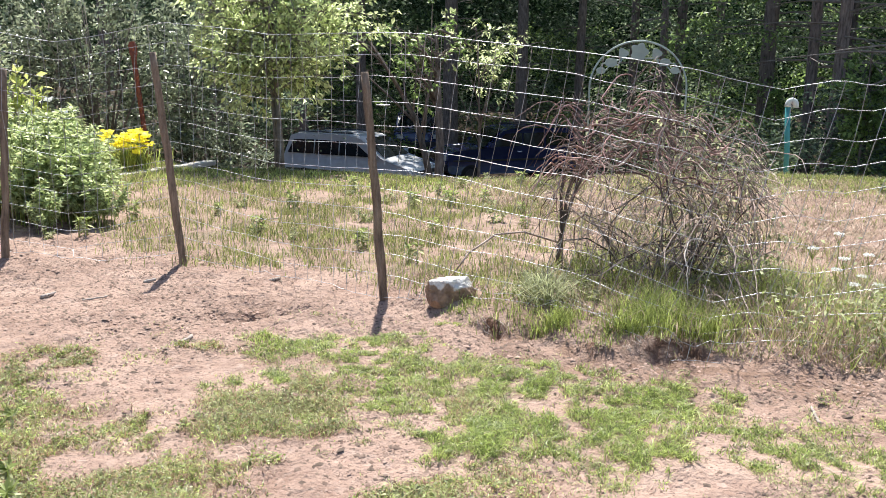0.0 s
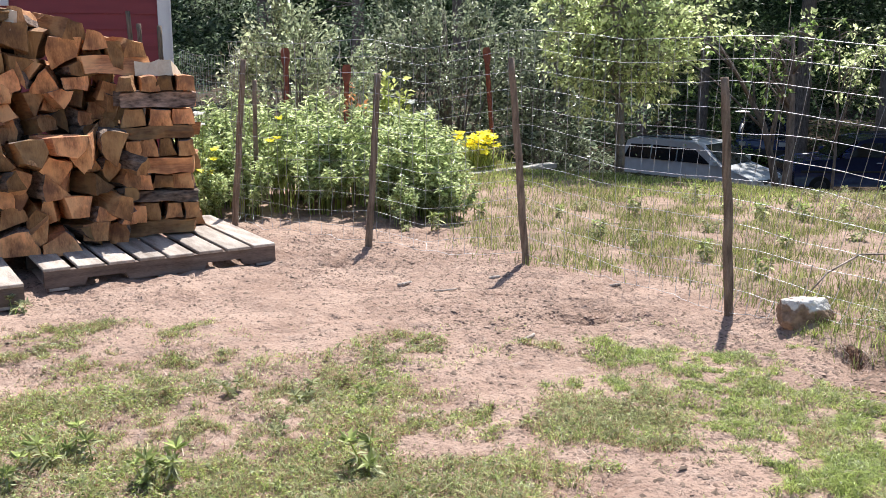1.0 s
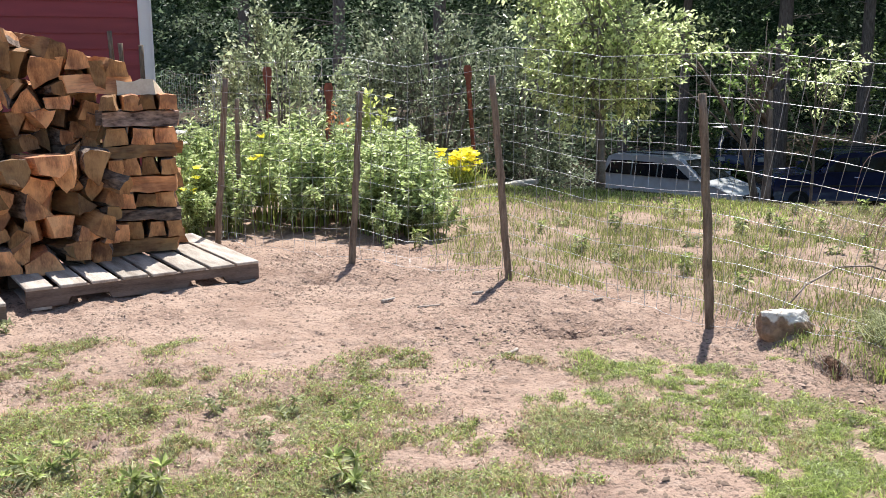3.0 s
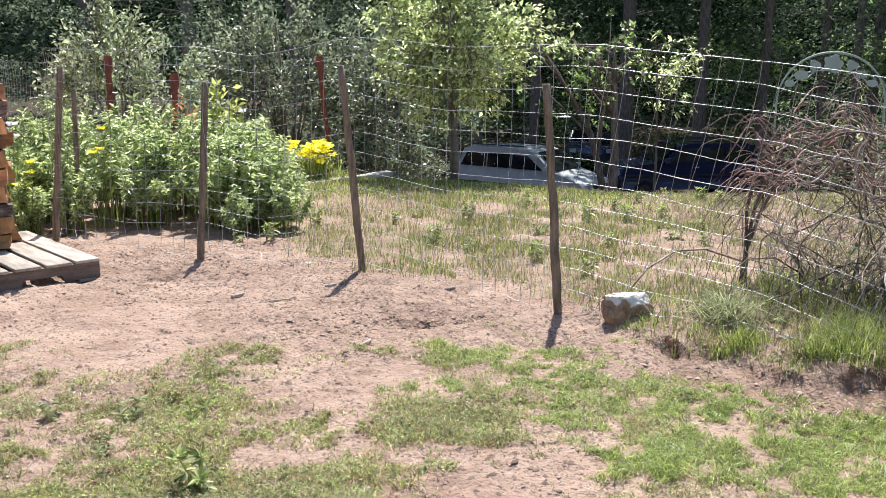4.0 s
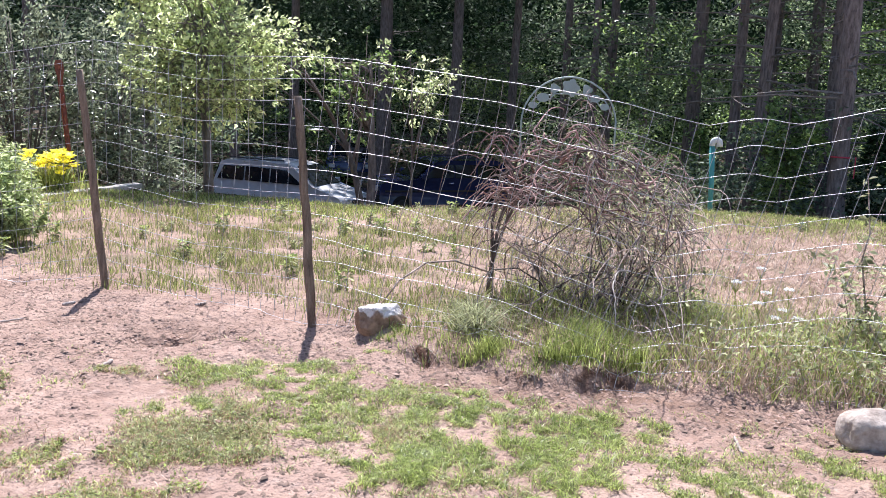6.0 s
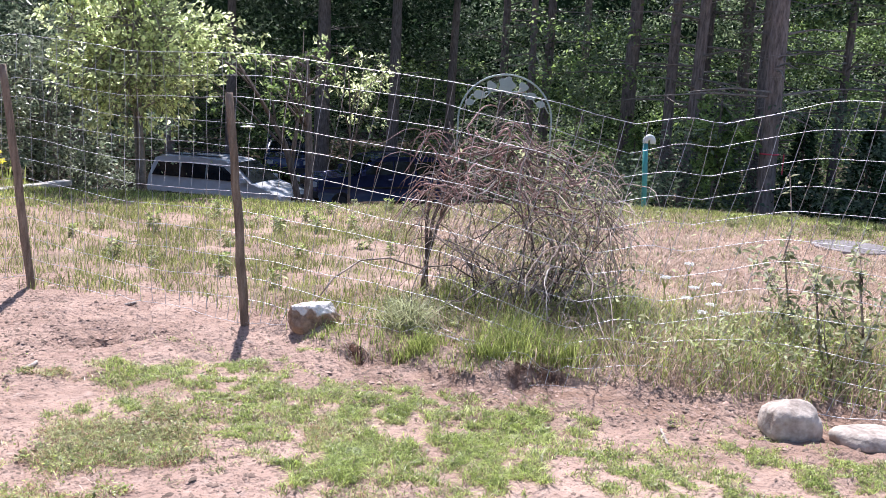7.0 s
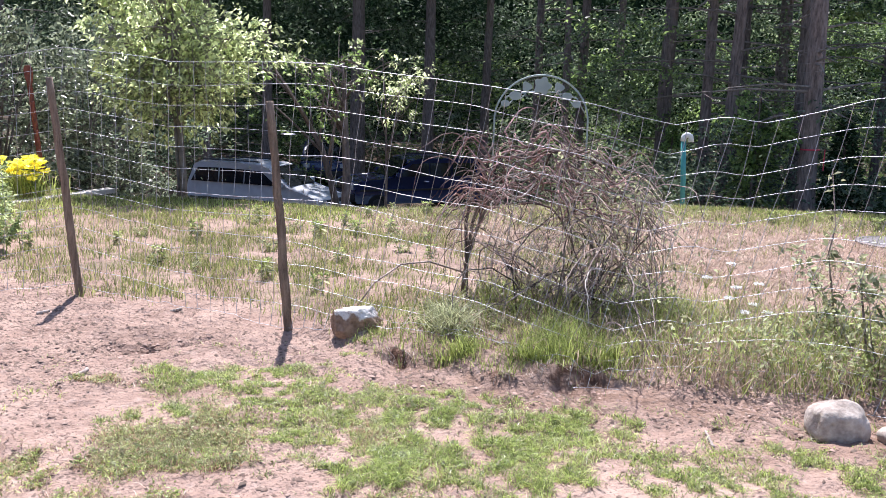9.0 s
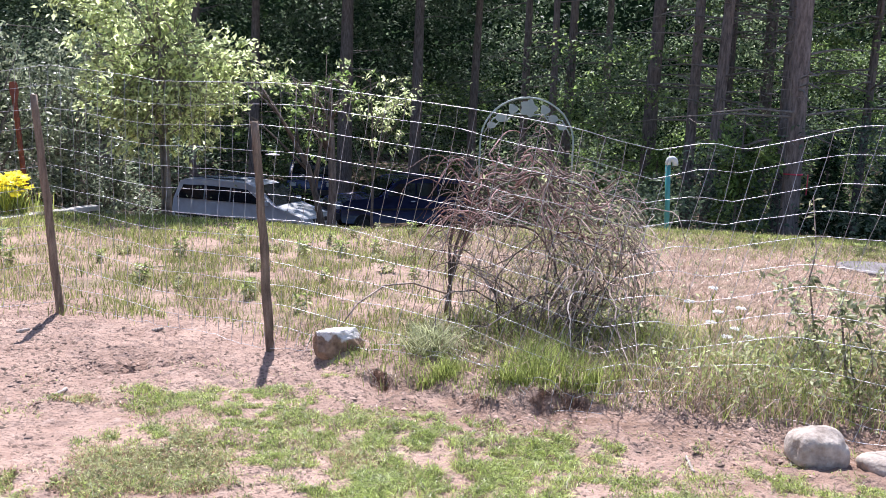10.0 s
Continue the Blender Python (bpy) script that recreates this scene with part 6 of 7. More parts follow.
def scatter(seed, x0, x1, y0, y1, n, density):
    nrng = np.random.default_rng(seed)
    x, y = nrng.uniform(x0, x1, n), nrng.uniform(y0, y1, n)
    keep = nrng.random(n) < density(x, y)
    return nrng, x[keep], y[keep]


# 1 inside the camera's wedge of view, fading raggedly to 0 beside it
def in_view(x, y):
    az = np.degrees(np.arctan2(x, np.maximum(y, 0.01)))
    az = az + noise2(x, y, 1.3, 61) * 9 + noise2(x, y, 4.1, 62) * 5
    return smooth(-46, -36, az) * (1 - smooth(66, 78, az)) * smooth(1.35, 1.9, y + noise2(x, y, 1.9, 63) * 0.25)


def lay(name, label, pieces, mat, category="grass"):
    v, f = joined(pieces)
    thing(name, label, category, kind="stuff", mesh=tri_mesh(name, v, f, mat))


# green lawn patches
nrng, x, y = scatter(101, -0.2, 3.2, 1.2, 4.1, 950000, lambda x, y: in_view(x, y) * patch(x, y, LAWN_A) * (0.4 + 0.6 * smooth(-0.3, 0.3, noise2(x, y, 9, 33))) * (0.5 + 0.5 * smooth(-0.4, 0.0, noise2(x, y, 34, 71))) * (beyond_edge(x, y) < -0.08))
lush = smooth(0.0, 0.6, noise2(x, y, 3.3, 34) + 0.5 * noise2(x, y, 11, 64))
tall = 0.010 + 0.015 * lush + 0.012 * nrng.random(len(x))
kind = nrng.random(len(x))
for lo, hi, mat, label in ((0, 0.80, LAWN, "bright green short grass in ragged patches on the dirt"), (0.80, 0.96, DULL_GRASS, "dull grey-green blades mixed into the short grass"), (0.96, 1, DRY_GRASS, "dry pinkish straw blades mixed into the short grass")):
    some = (kind >= lo) & (kind < hi)
    lay("lawn_grass", label, [blades(nrng, x[some], y[some], height(x[some], y[some]) - 0.003, tall[some], 0.0036, 1.0, 0.5)], mat)
# sparse sprouts in the bare gaps round the patches
wide = [(cx, cy, rx * 1.5, ry * 1.6) for cx, cy, rx, ry in LAWN_A]
nrng, x, y = scatter(118, -0.2, 3.4, 1.2, 4.2, 150000, lambda x, y: in_view(x, y) * patch(x, y, wide) * smooth(0.0, 0.35, noise2(x, y, 11, 74)) * (beyond_edge(x, y) < -0.10))
lay("grass_sprouts", "sparse grey-green sprouts in the bare gaps", [blades(nrng, x, y, height(x, y) - 0.002, 0.012 + 0.012 * nrng.random(len(x)), 0.0036, 1.1, 0.5)], DULL_GRASS)
# clover and thin turf on the near side
turf = lambda x, y: in_view(x, y) * np.maximum(patch(x, y, LAWN_B) * 0.7 * smooth(-0.6, 0.3, noise2(x, y, 24, 55)), smooth(1.5, 1.0, x) * 0.75 * smooth(3.5, 2.8, y + noise2(x, y, 1.5, 35) * 0.4) * smooth(-0.3, 0.25, noise2(x, y, 2.6, 36))) * (beyond_edge(x, y) < -0.1) * (0.28 + 0.72 * smooth(-0.6, 0.05, 0.6 * noise2(x, y, 6.5, 65) + 0.6 * noise2(x, y, 13, 66) + 0.5 * noise2(x, y, 29, 68))) * (1 - 0.96 * in_lawn(x, y))
nrng, x, y = scatter(102, -2.7, 1.5, 1.5, 4.5, 900000, turf)
kind = nrng.random(len(x))
for lo, hi, tall, mat, label in ((0, 0.42, 0.026, DULL_GRASS, "dull grey-green thin turf over dirt"), (0.42, 0.68, 0.022, LAWN, "thin green grass mixed into the turf"), (0.68, 1, 0.024, DEAD_TURF, "reddish-brown dead blades in the thin turf")):
    some = (kind >= lo) & (kind < hi)
    lay("turf_grass", label, [blades(nrng, x[some], y[some], height(x[some], y[some]) - 0.003, tall * (0.65 + 0.8 * smooth(-0.2, 0.6, noise2(x[some], y[some], 13, 66))), 0.0031, 1.1)], mat)
for seed, n, mat, spread, label in ((112, 420000, DULL_GRASS, lambda x, y: turf(x, y) * smooth(-0.4, 0.4, noise2(x, y, 4.2, 67)), "tiny grey-green clover leaves over the dirt"), (117, 420000, LAWN, lambda x, y: turf(x, y) * smooth(0.5, -0.3, noise2(x, y, 4.2, 67)), "tiny yellow-green clover leaves over the dirt")):
    nrng, x, y = scatter(seed, -2.6, 3.2, 1.5, 4.5, n, spread)
    k = len(x)
    c = np.stack([x, y, height(x, y) + 0.003 + 0.018 * nrng.random(k)], -1)
    lay("clover", label, [leaves(nrng, c, nrng.normal(0, 1, (k, 3)) * [1, 1, 0.35], 0.0105, 0.65, 0.2, 0.35)], mat, "plant")
# low broad-leaved weeds in the turf
for seed, n, mat, label in ((115, 6500, GREY_WEED, "low grey-green broad-leaved weeds in the turf"), (116, 3500, WEED, "low bright green broad-leaved weeds in the turf")):
    nrng, x, y = scatter(seed, -2.6, 3.2, 1.5, 4.2, n, lambda x, y: in_view(x, y) * np.maximum(turf(x, y), 0.2 * patch(x, y, LAWN_A)) * (beyond_edge(x, y) < -0.12))
    m = 7
    k = len(x) * m
    x, y = np.repeat(x, m), np.repeat(y, m)
    a = nrng.uniform(0, 6.28, k)
    c = np.stack([x, y, height(x, y) + 0.002 + 0.018 * nrng.random(k)], -1)
    lay("broadleaf_weeds", label, [leaves(nrng, c, np.stack([np.cos(a), np.sin(a), nrng.uniform(0, 0.8, k)], -1), 0.0155, 0.45, 0.0, 0.25)], mat, "plant")
nrng, x, y = scatter(103, -2.4, 3.0, 1.5, 4.3, 85000, lambda x, y: in_view(x, y) * np.where(patch(x, y, LAWN_A) > 0.05, 0.2, 0.6 * (patch(x, y, LAWN_B) > 0.05)) * (beyond_edge(x, y) < -0.1))
lay("dead_grass", "straw-coloured dead blades among the turf", [blades(nrng, x, y, height(x, y) - 0.002, 0.026, 0.003, 1.5)], DRY_GRASS)
# meadow past the fence
meadow_d = lambda x, y: in_view(x, y) * smooth(-0.05, 0.5, x) * (0.1 + 0.9 * smooth(-0.6, 0.3, noise2(x, y, 2.7, 47) + 0.5 * noise2(x, y, 8, 57))) * smooth(-0.05, 0.5, beyond_edge(x, y) + noise2(x, y, 2, 41) * 0.25) * (np.hypot(x, y) < 11) * (1 - 0.85 * smooth(0.3, 0.8, (x - 3.4) * 0.6 - (y - 5.2) * 0.3 + noise2(x, y, 1.2, 46) * 0.3) * (np.hypot(x, y) < 9.3))
nrng, x, y = scatter(104, -1.2, 9, 2, 11, 420000, lambda x, y: 0.8 * meadow_d(x, y) * (0.32 + 0.68 * smooth(-0.4, 0.5, noise2(x, y, 2.3, 42) + 0.5 * noise2(x, y, 9, 45))))
lay("meadow_grass", "thin green and yellowing meadow grass", [blades(nrng, x, y, height(x, y) - 0.004, 0.065, 0.0042, 0.45)], FIELD_GRASS)
nrng, x, y = scatter(105, -1.2, 9, 2, 11, 45000, lambda x, y: 0.5 * meadow_d(x, y))
lay("meadow_straw", "dry straw-coloured stalks in the meadow", [blades(nrng, x, y, height(x, y) - 0.004, 0.085, 0.0035, 0.5)], DRY_GRASS)
# short green grass along the crest and the woods' edge
nrng, x, y = scatter(106, 0, 11, 5, 11.6, 150000, lambda x, y: in_view(x, y) * smooth(8.3, 9.5, np.hypot(x, y) + noise2(x, y, 0.9, 43) * 0.6) * (np.hypot(x, y) < 11.6) * 0.8)
lay("crest_grass", "green grass along the top of the slope", [blades(nrng, x, y, height(x, y) - 0.004, 0.045, 0.0085, 0.45)], LAWN)
# dry hay on the open patch to the side
nrng, x, y = scatter(107, 3.2, 9, 3.2, 8.6, 65000, lambda x, y: in_view(x, y) * 0.7 * (beyond_edge(x, y) > 0.6) * (np.hypot(x, y) < 10) * (np.hypot(x - 6.98, y - 5.26) > 0.36))
lay("mown_hay", "pale mown dry grass lying on the ground", [blades(nrng, x, y, height(x, y) + 0.002, 0.05, 0.005, 1.9)], DRY_GRASS)
# long grass on the bank
bank = lambda x, y: in_view(x, y) * smooth(0.0, 0.05, bank_line(x, y)) * (1 - smooth(0.45, 1.1, beyond_edge(x, y) - 0.4 * smooth(2.6, 3.4, x))) * smooth(1.55, 2.0, x)
nrng, x, y = scatter(108, 1.5, 4.8, 1.2, 5.2, 60000, lambda x, y: bank(x, y) * (1 - 0.6 * smooth(2.5, 3.0, x)) * (0.35 + 0.65 * smooth(-0.2, 0.3, noise2(x, y, 2.2, 44))))
lay("bank_grass", "long lush green grass hanging over the eroded bank", [blades(nrng, x, y, height(x, y) - 0.005, 0.05 + 0.08 * smooth(-0.1, 0.45, noise2(x, y, 2.2, 44)), 0.0036, 0.6, 0.6)], LONG_GRASS)
nrng, x, y = scatter(109, 1.5, 4.8, 1.2, 5.2, 21000, lambda x, y: bank(x, y) * smooth(1.9, 2.8, x))
lay("bank_straw", "dry stalks standing in the long grass", [blades(nrng, x, y, height(x, y) - 0.005, 0.15, 0.0042, 0.8, 0.4)], DRY_GRASS)
nrng, x, y = scatter(110, 2.3, 4.9, 1.2, 4.8, 28000, lambda x, y: in_view(x, y) * smooth(0.0, 0.10, bank_line(x, y)) * (1 - smooth(0.9, 1.5, beyond_edge(x, y))) * smooth(2.35, 2.8, x) * smooth(-0.5, 0.3, noise2(x, y, 3.1, 48)))
k = len(x)
tallness = 0.08 + 0.17 * smooth(-0.2, 0.6, noise2(x, y, 2.4, 49))
c = np.stack([x, y, height(x, y) + nrng.uniform(0.02, 1, k) * tallness], -1)
some = nrng.random(k) < 0.5
lay("bank_weeds", "grey-green small-leaved weeds mixed into the long grass", [leaves(nrng, c[some], nrng.normal(0, 1, (k, 3))[some] + [0, 0, 0.3], 0.031, 0.42)], GREY_WEED, "plant")
lay("bank_weeds", "bright green small-leaved weeds in the long grass", [leaves(nrng, c[~some], nrng.normal(0, 1, (k, 3))[~some] + [0, 0, 0.3], 0.026, 0.42)], WEED, "plant")
nrng, x, y = scatter(114, 2.3, 4.9, 1.2, 4.8, 13000, lambda x, y: in_view(x, y) * smooth(0.0, 0.10, bank_line(x, y)) * (1 - smooth(0.9, 1.6, beyond_edge(x, y))) * smooth(2.35, 2.8, x))
lay("bank_stalks", "upright green and brown weed stalks on the bank", [blades(nrng, x, y, height(x, y) - 0.005, 0.17, 0.0036, 0.6, 0.4)], LONG_GRASS)
for i, (x0, y0, h, spread, count, mat, label) in enumerate(((2.30, 3.26, 0.15, 0.10, 620, LONG_GRASS, "lush green tuft of long grass under the vines"), (2.47, 3.16, 0.14, 0.075, 420, LONG_GRASS, "lush green tuft of long grass on the bank"), (2.14, 3.26, 0.09, 0.05, 260, LONG_GRASS, "green tuft of long grass on the bank"),
                                                          (1.91, 3.45, 0.10, 0.05, 320, LONG_GRASS, "bright green tuft of grass on the bank"), (2.40, 3.42, 0.17, 0.09, 460, LONG_GRASS, "green tuft of long grass under the vines"), (1.64, 3.84, 0.05, 0.05, 200, LONG_GRASS, "small green tuft of grass below the rock"))):
    nrng = np.random.default_rng(600 + i)
    x, y = nrng.normal(x0, spread, count), nrng.normal(y0, spread * 0.7, count)
    y = np.where(bank_line(x, y) < 0.015, y + 0.06, y)
    v, f = blades(nrng, x, y, height(x, y) - 0.01, h, 0.0036, 0.55, 0.6)
    thing("grass_tuft", label, "grass", "grass tufts", kind="stuff", mesh=tri_mesh("grass_tuft", v, f, mat))
# grey-green spiky tuft by the vine
nrng = np.random.default_rng(77)
x, y = nrng.normal(2.02, 0.05, 420), nrng.normal(3.78, 0.05, 420)
v, f = blades(nrng, x, y, height(x, y), 0.16, 0.005, 1.1, 0.5)
thing("grass_tuft", "grey-green spiky grass tuft beside the vines", "grass", "grass tufts", kind="stuff", mesh=tri_mesh("grass_tuft", v, f, GREY_WEED))
# roots hanging from the bank
g = Geo()
rr = random.Random(5)
for i in range(18):
    u = rr.choice((rr.uniform(1.62, 1.74), rr.uniform(1.84, 2.45), rr.uniform(1.95, 2.2)))
    yy = float(np.interp(u, EDGE_X, EDGE_Y))
    yy = next((q for q in np.arange(yy - 0.12, yy + 0.14, 0.008) if bank_line(u, q) > 0.004), yy)
    z0 = ground_z(u, yy + 0.03) + 0.004
    g.tube([(u, yy + 0.03, z0), (u + rr.gauss(0, 0.008), yy - 0.018, z0 - 0.006), (u + rr.gauss(0, 0.014), yy - 0.03, z0 - rr.uniform(0.02, 0.05)), (u + rr.gauss(0, 0.02), yy - 0.035 - rr.uniform(0, 0.03), z0 - rr.uniform(0.05, 0.085))], rr.uniform(0.0006, 0.0013), 3, caps=False)
thing("bank_roots", "pale roots hanging out of the eroded bank", "roots", kind="stuff", mesh=g.mesh("bank_roots", [bleached]))

# turf and dead grass hanging over the lip of the bank
for seed, n, mat, label in ((131, 420, LONG_GRASS, "green grass drooping over the lip of the bank"), (132, 420, DRY_GRASS, "dead grass hanging over the lip of the bank")):
    nrng = np.random.default_rng(seed)
    x = np.concatenate([nrng.uniform(1.86, 2.6, n), nrng.uniform(1.62, 1.75, n // 6), nrng.uniform(2.6, 3.3, n // 3)])
    x = x[nrng.random(len(x)) < 0.06 + 0.94 * smooth(0.0, 0.5, noise2(x, 0 * x, 17, seed))]
    y = np.interp(x, EDGE_X, EDGE_Y) - 0.08
    for _ in range(24):
        y = np.where(bank_line(x, y) < 0.006, y + 0.008, y)
    y, k = y + nrng.uniform(0, 0.04, len(x)), len(x)
    z, l, w = height(x, y) - 0.004, nrng.uniform(0.015, 0.06, k), 0.0012
    a = -math.pi / 2 - 0.5 + nrng.normal(0, 1.1, k)
    ox, oy = np.cos(a), np.sin(a)
    root, across = np.stack([x, y, z], 1), np.stack([-oy * w, ox * w, 0 * x], 1)
    mid = root + np.stack([ox * l * 0.5, oy * l * 0.5, l * nrng.uniform(-0.1, 0.9, k)], 1)
    tip = root + np.stack([ox * l * 0.75, oy * l * 0.75, l * nrng.uniform(-0.8, 0.7, k)], 1)
    v = np.stack([root - across, root + across, mid + across, mid - across, tip], 1).reshape(-1, 3)
    o = np.arange(k)[:, None] * 5
    lay("bank_fringe", label, [(v, np.concatenate([o + [0, 1, 2], o + [0, 2, 3], o + [3, 2, 4]], 1).reshape(-1, 3))], mat)

# crumbs, bark bits and pebbles in the dirt
nrng, x, y = scatter(120, -3, 4, 1.6, 6.6, 130000, lambda x, y: in_view(x, y) * (beyond_edge(x, y) < 0.5) * (0.3 + 0.7 * smooth(-0.4, 0.4, noise2(x, y, 2.0, 51))))
k = len(x)
s = np.where(nrng.random(k) < 0.09, 0.005 + 0.009 * nrng.random(k), 0.0025 + 0.0085 * nrng.random(k) ** 3)
# clods kicked up round the hollows and below the bank
for cx, cy, sx, sy, m in ((0.70, 4.36, 0.22, 0.10, 700), (-0.61, 5.42, 0.13, 0.07, 130), (0.25, 4.62, 0.3, 0.2, 160), (1.68, 3.42, 0.12, 0.05, 130), (2.2, 2.96, 0.22, 0.05, 200), (2.72, 2.46, 0.25, 0.07, 160), (2.0, 3.0, 0.12, 0.05, 120), (-0.2, 6.5, 0.5, 0.12, 120)):
    x, y = np.concatenate([x, nrng.normal(cx, sx, m)]), np.concatenate([y, nrng.normal(cy, sy, m)])
    s = np.concatenate([s, 0.003 + 0.011 * nrng.random(m) ** 2])
k = len(x)
lump = np.array([(1, 0.1, -0.1), (0.1, 1, 0.05), (-0.9, -0.1, -0.1), (-0.1, -1, 0), (0.1, 0.05, 0.75), (0, 0, -0.7)])
sides = np.array([(0, 1, 4), (1, 2, 4), (2, 3, 4), (3, 0, 4)])
a = nrng.uniform(0, 6.28, k)
ca, sa = np.cos(a)[:, None], np.sin(a)[:, None]
shape = lump[None] * nrng.uniform(0.55, 1.45, (k, 6, 1)) * np.stack([nrng.uniform(0.8, 1.7, k), np.ones(k), nrng.uniform(0.5, 1.1, k)], -1)[:, None, :]
tx, ty, tz = shape[..., 0], shape[..., 1], shape[..., 2]
v = np.stack([x[:, None] + (tx * ca - ty * sa) * s[:, None], y[:, None] + (tx * sa + ty * ca) * s[:, None], height(x, y)[:, None] + tz * s[:, None]], -1)[:, :5].reshape(-1, 3)
f = (np.arange(k)[:, None, None] * 5 + sides[None]).reshape(-1, 3)
thing("dirt_crumbs", "crumbs of earth, bark bits and pebbles on the dirt", "dirt", kind="stuff", mesh=tri_mesh("dirt_crumbs", v, f, GRIT))


# ---- woods ----
def polar(az, r):
    return r * math.sin(radians(az)), r * math.cos(radians(az))


def pine(az, r, width, lean, seed, stubs=10, tape=False):
    """A tall bare forest trunk with dead branch stubs and a high crown."""
    rng, nrng = random.Random(seed), np.random.default_rng(seed)
    x, y = polar(az, r)
    t = thing("pine_tree", "tall straight forest pine with dead lower branches", "tree", "forest pines", m=pose(x, y, ground_z(x, y)))
    h = 13.0
    g = Geo()
    zs = [-0.2, 0.0, 0.3, 1.0, 2, 3.5, 5.5, 8, 11, h]
    ox, oy = math.cos(radians(az)) * lean, -math.sin(radians(az)) * lean
    g.tube([(ox * z + rng.gauss(0, 0.01), oy * z + rng.gauss(0, 0.01), z) for z in zs], [width / 2 * k for k in (1.35, 1.25, 1.1, 1.03, 1, 0.95, 0.85, 0.7, 0.45, 0.1)], 12)
    part("trunk", g, [TRUNK], t, smooth=True)
    g = Geo()
    for i in range(stubs):
        z = rng.uniform(1.2, 7)
        a = rng.uniform(0, 6.28)
        l = rng.uniform(0.5, 2.5)
        p = Vector((ox * z, oy * z, z))
        e = p + Vector((math.cos(a) * l, math.sin(a) * l, rng.uniform(-0.35, 0.25)))
        g.tube([p, p.lerp(e, 0.5) + Vector((0, 0, 0.06)), e], [0.022, 0.014, 0.005], 5)
        for q in range(4):
            s = p.lerp(e, rng.uniform(0.3, 1))
            g.tube([s, s + Vector((rng.gauss(0, 0.25), rng.gauss(0, 0.25), rng.gauss(-0.05, 0.12)))], [0.006, 0.002], 3)
    part("dead_branch", g, [BRANCH], t)["kind"] = "stuff"
    n = 1200
    zz = nrng.uniform(8.8, h, n)
    rad = (1 - (zz - 8.8) / (h - 8.3)) * 2.6 * np.sqrt(nrng.random(n)) + 0.1
    a = nrng.uniform(0, 6.28, n)
    c = np.stack([ox * zz + rad * np.cos(a), oy * zz + rad * np.sin(a), zz], -1)
    v, f = leaves(nrng, c, np.stack([np.cos(a), np.sin(a), 0 * a], -1), 0.42, 0.5, 0.2, 0.5)
    part("crown", tri_mesh("crown", v, f, FIR), None, t)
    if tape:
        g = Geo()
        g.tube([(ox * 1.03 + (width / 2 + 0.012) * math.cos(q), oy * 1.03 + (width / 2 + 0.012) * math.sin(q), 1.03) for q in np.linspace(0, 6.28, 18)], 0.012, 5)
        g.box(0.12, 0.14, -width / 2 - 0.035, -width / 2 - 0.03, 0.72, 1.04)
        part("marking_tape", g, [PINK_TAPE], t, "strip of pink marking tape")


for i, (az, r, w, lean) in enumerate(((20.9, 34, 0.56, 0.0), (25.2, 33, 0.42, 0.0), (31.8, 26, 0.24, 0.0), (33.6, 24, 0.2, -0.01), (34.3, 25, 0.27, 0.01), (39.3, 21, 0.32, 0.01), (41.8, 19, 0.21, 0.0), (43.0, 18, 0.22, 0.03), (43.7, 22, 0.15, 0.0),
                                      (45.7, 24, 0.32, 0.0), (47.75, 15.5, 0.27, -0.015), (46.9, 19, 0.24, 0.0), (51.0, 20, 0.16, 0.02), (36.5, 34, 0.3, 0), (28.5, 36, 0.35, 0.02), (53.5, 24, 0.3, 0), (56.5, 19, 0.32, 0), (15.5, 36, 0.4, 0), (12, 33, 0.35, 0.01), (7, 30, 0.35, 0), (1, 29, 0.4, 0), (-5, 27, 0.35, 0), (60, 23, 0.35, 0), (-10.5, 26, 0.3, 0))):
    pine(az, r, w, lean, 200 + i, 38 if az > 40 else 14, tape=(az == 47.75))


def undergrowth(name, label, seed, az0, az1, r0, r1, z0, z1, n, size, mat, clump=0.5, bottom=None):
    """Leaves in uneven clumps between two distances."""
    nrng = np.random.default_rng(seed)
    m = max(20, n // 80)
    az, r = np.radians(nrng.uniform(az0, az1, m)), np.sqrt(nrng.uniform(r0 ** 2, r1 ** 2, m))
    cx, cy = r * np.sin(az), r * np.cos(az)
    cz = height(cx, cy) + nrng.uniform(z0, z1, m)
    share = nrng.random(m) ** 3 + 0.04
    pick = nrng.choice(m, n, p=share / share.sum())
    flat = nrng.normal(0, 1, (n, 2)) * clump * (0.35 + 0.5 * share[pick])[:, None]
    slope = nrng.normal(0, 0.3, (m, 2))[pick]
    c = np.stack([cx[pick] + flat[:, 0], cy[pick] + flat[:, 1], cz[pick] + (flat * slope).sum(1) - 0.25 * (flat ** 2).sum(1) / clump + nrng.normal(0, 0.16 * clump, n)], -1)
    c[:, 2] = np.maximum(c[:, 2], height(c[:, 0], c[:, 1]) + 0.05)
    v, f = leaves(nrng, c, nrng.normal(0, 1, (n, 3)) * [1, 1, 0.5], size, 0.5, 0.25, 0.4)
    thing(name, label, "woodland", kind="stuff", mesh=tri_mesh(name, v, f, mat))


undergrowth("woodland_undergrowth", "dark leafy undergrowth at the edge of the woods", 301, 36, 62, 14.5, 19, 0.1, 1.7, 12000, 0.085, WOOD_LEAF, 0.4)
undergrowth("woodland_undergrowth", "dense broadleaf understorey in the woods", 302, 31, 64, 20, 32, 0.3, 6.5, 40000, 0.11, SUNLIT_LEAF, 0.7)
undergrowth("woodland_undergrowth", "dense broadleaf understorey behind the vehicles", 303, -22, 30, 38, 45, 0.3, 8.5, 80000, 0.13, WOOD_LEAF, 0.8)
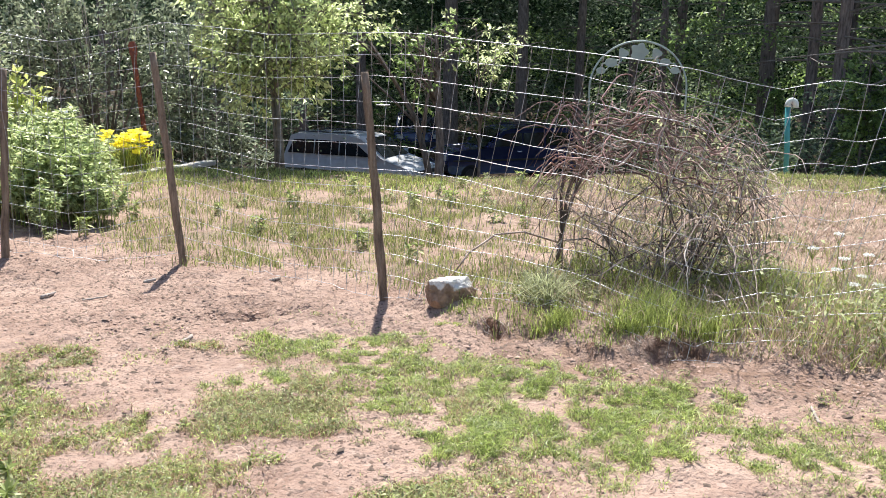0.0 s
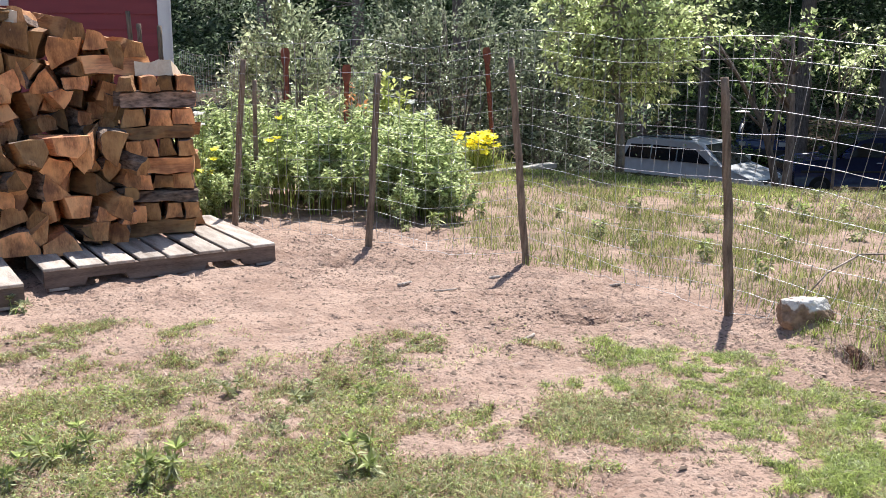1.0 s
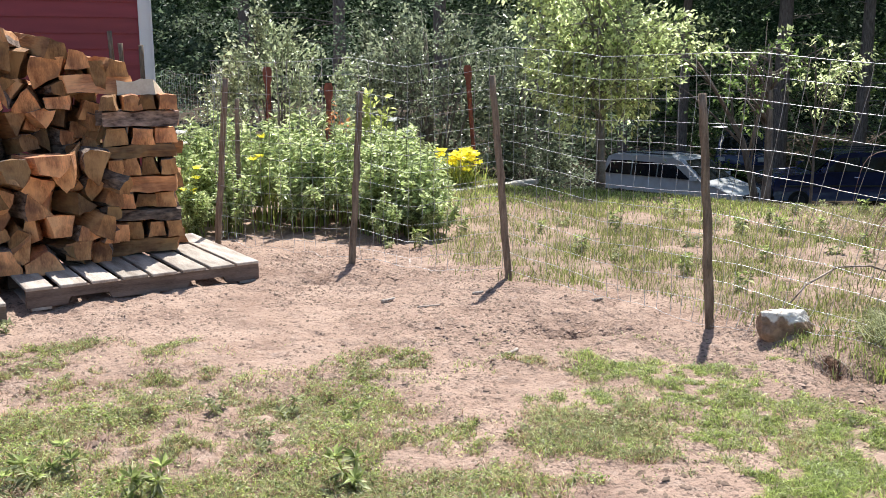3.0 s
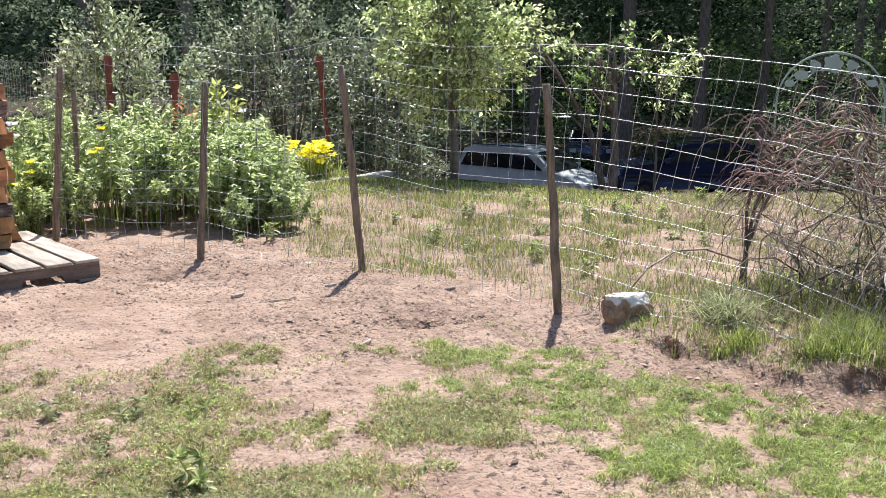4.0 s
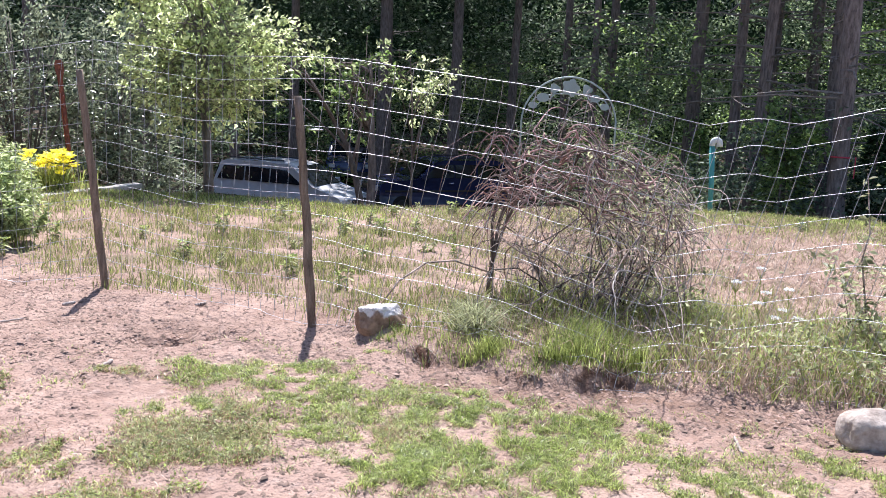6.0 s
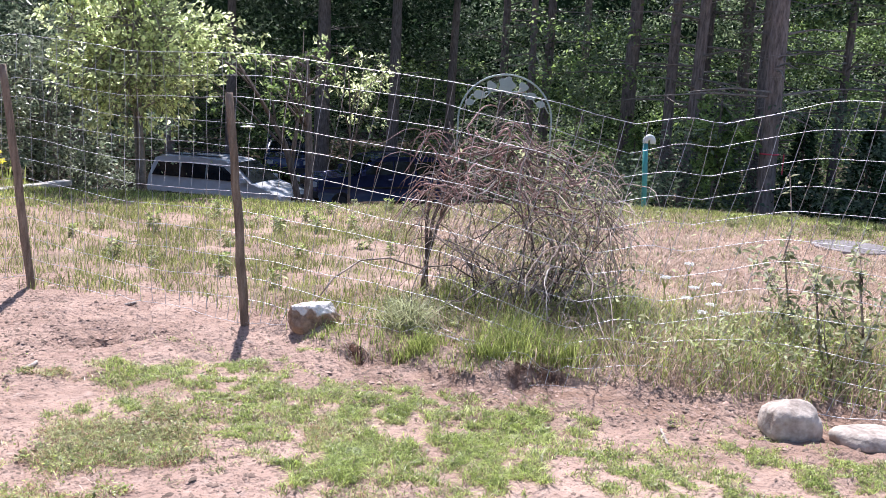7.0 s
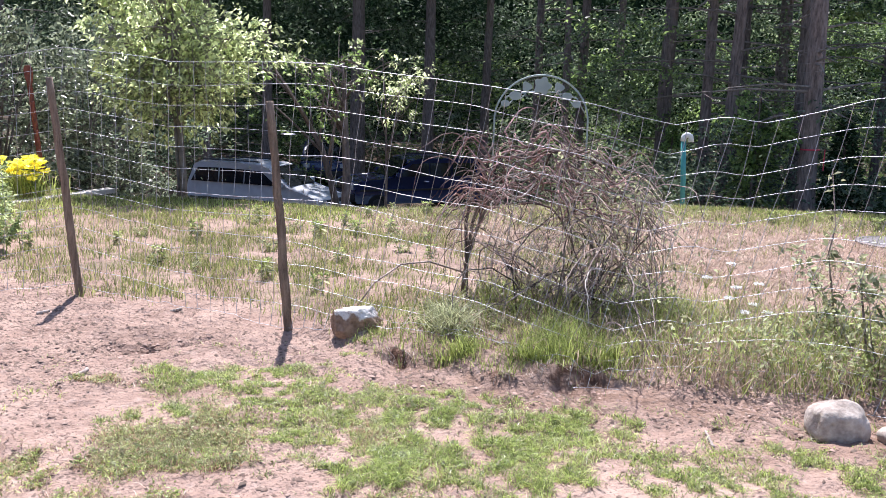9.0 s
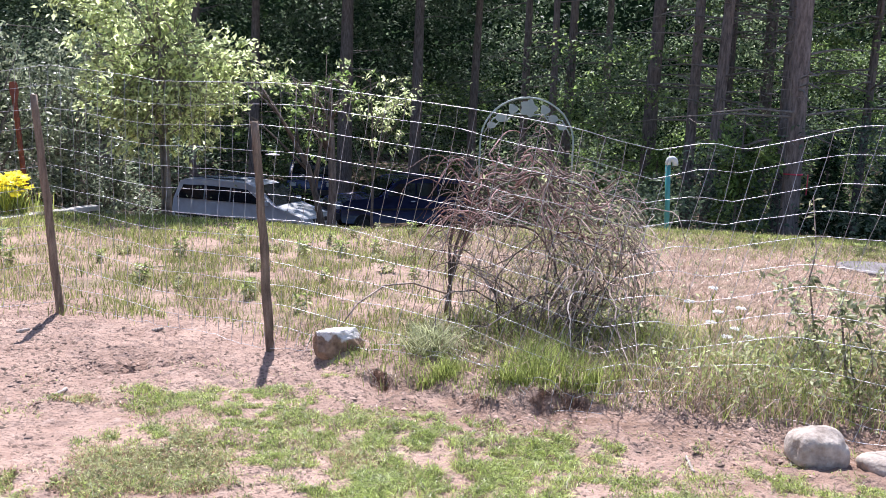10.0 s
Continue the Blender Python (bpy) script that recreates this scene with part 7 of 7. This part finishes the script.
# brighter maple leaves in these two layers stand in for sunlit clumps
undergrowth("woodland_undergrowth", "sunlit broadleaf saplings among the pines", 309, 33, 62, 19, 30, 0.4, 5.0, 30000, 0.10, MAPLE_LEAF, 0.55)
undergrowth("woodland_undergrowth", "sunlit broadleaf saplings behind the vehicles", 310, 8, 30, 36, 42, 0.4, 5.5, 8000, 0.15, MAPLE_LEAF, 0.8)
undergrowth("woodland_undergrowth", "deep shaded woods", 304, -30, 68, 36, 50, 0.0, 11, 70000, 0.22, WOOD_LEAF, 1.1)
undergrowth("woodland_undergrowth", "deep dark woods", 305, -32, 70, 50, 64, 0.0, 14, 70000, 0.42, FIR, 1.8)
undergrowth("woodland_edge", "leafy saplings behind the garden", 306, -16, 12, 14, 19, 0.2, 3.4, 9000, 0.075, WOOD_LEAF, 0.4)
# leaf layers above the view, added only to block sun from woods and cars
undergrowth("shade_canopy", "unseen leaf layer added to shade the parked cars", 311, 12, 28, 30, 56, 11, 15, 14000, 0.5, WOOD_LEAF, 1.3)
undergrowth("shade_canopy", "unseen broken leaf layer added to shade the woods behind the garden", 314, -25, 9, 38, 56, 11, 15, 9000, 0.5, WOOD_LEAF, 1.3)
undergrowth("shade_canopy", "unseen broken leaf layer added to dapple the light among the pines", 312, 33, 66, 23, 40, 10, 13.5, 4500, 0.5, WOOD_LEAF, 1.1)
undergrowth("shade_canopy", "high unseen leaf layer added to darken the woods", 307, -30, 66, 42, 60, 11.5, 16, 16000, 0.6, WOOD_LEAF, 1.2)


def fir(az, r, tall, seed):
    """A small forest conifer with drooping tiers."""
    nrng = np.random.default_rng(seed)
    x, y = polar(az, r)
    t = thing("young_fir", "young bright-green conifer at the woods' edge", "tree", "young conifers", m=pose(x, y, ground_z(x, y)))
    g = Geo()
    g.tube([(0, 0, -0.1), (0, 0, tall * 0.6), (0, 0, tall)], [0.045, 0.03, 0.006], 7)
    part("trunk", g, [TRUNK], t)
    n = 2600
    k = nrng.random(n) ** 1.3
    tier = np.floor(k * 14) / 14 + 0.02 * nrng.normal(0, 1, n)
    rad = (1 - tier) * tall * 0.30 * np.sqrt(nrng.random(n))
    a = np.floor(nrng.uniform(0, 7, n)) / 7 * 6.28 + tier * 9 + nrng.normal(0, 0.16, n)
    c = np.stack([rad * np.cos(a), rad * np.sin(a), tier * tall + 0.15 - rad * 0.25], -1)
    v, f = leaves(nrng, c, np.stack([np.cos(a), np.sin(a), 0 * a], -1), 0.10, 0.35, 0.15, 0.35)
    part("needles", tri_mesh("needles", v, f, MAPLE_LEAF if seed % 2 else FIR), None, t)


for i, (az, r, h) in enumerate(((44.9, 16.2, 1.9), (49.5, 17, 1.6), (40.0, 18.5, 2.2), (53, 16, 1.5), (36.5, 20, 2.0))):
    fir(az, r, h, 401 + i)


# far forest wall closing the view behind the trees, shade painted into its colour
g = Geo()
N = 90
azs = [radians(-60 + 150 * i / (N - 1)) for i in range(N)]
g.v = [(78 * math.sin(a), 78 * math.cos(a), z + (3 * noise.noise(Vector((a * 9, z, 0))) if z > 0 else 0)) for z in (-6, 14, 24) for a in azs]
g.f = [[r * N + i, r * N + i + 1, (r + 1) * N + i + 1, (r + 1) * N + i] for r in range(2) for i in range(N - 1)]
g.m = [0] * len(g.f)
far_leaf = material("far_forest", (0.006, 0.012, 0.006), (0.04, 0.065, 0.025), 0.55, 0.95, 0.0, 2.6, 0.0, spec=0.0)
thing("backdrop", "backdrop sheet of distant forest foliage with its shade painted in", "forest", kind="structure", mesh=g.mesh("backdrop", [far_leaf]))
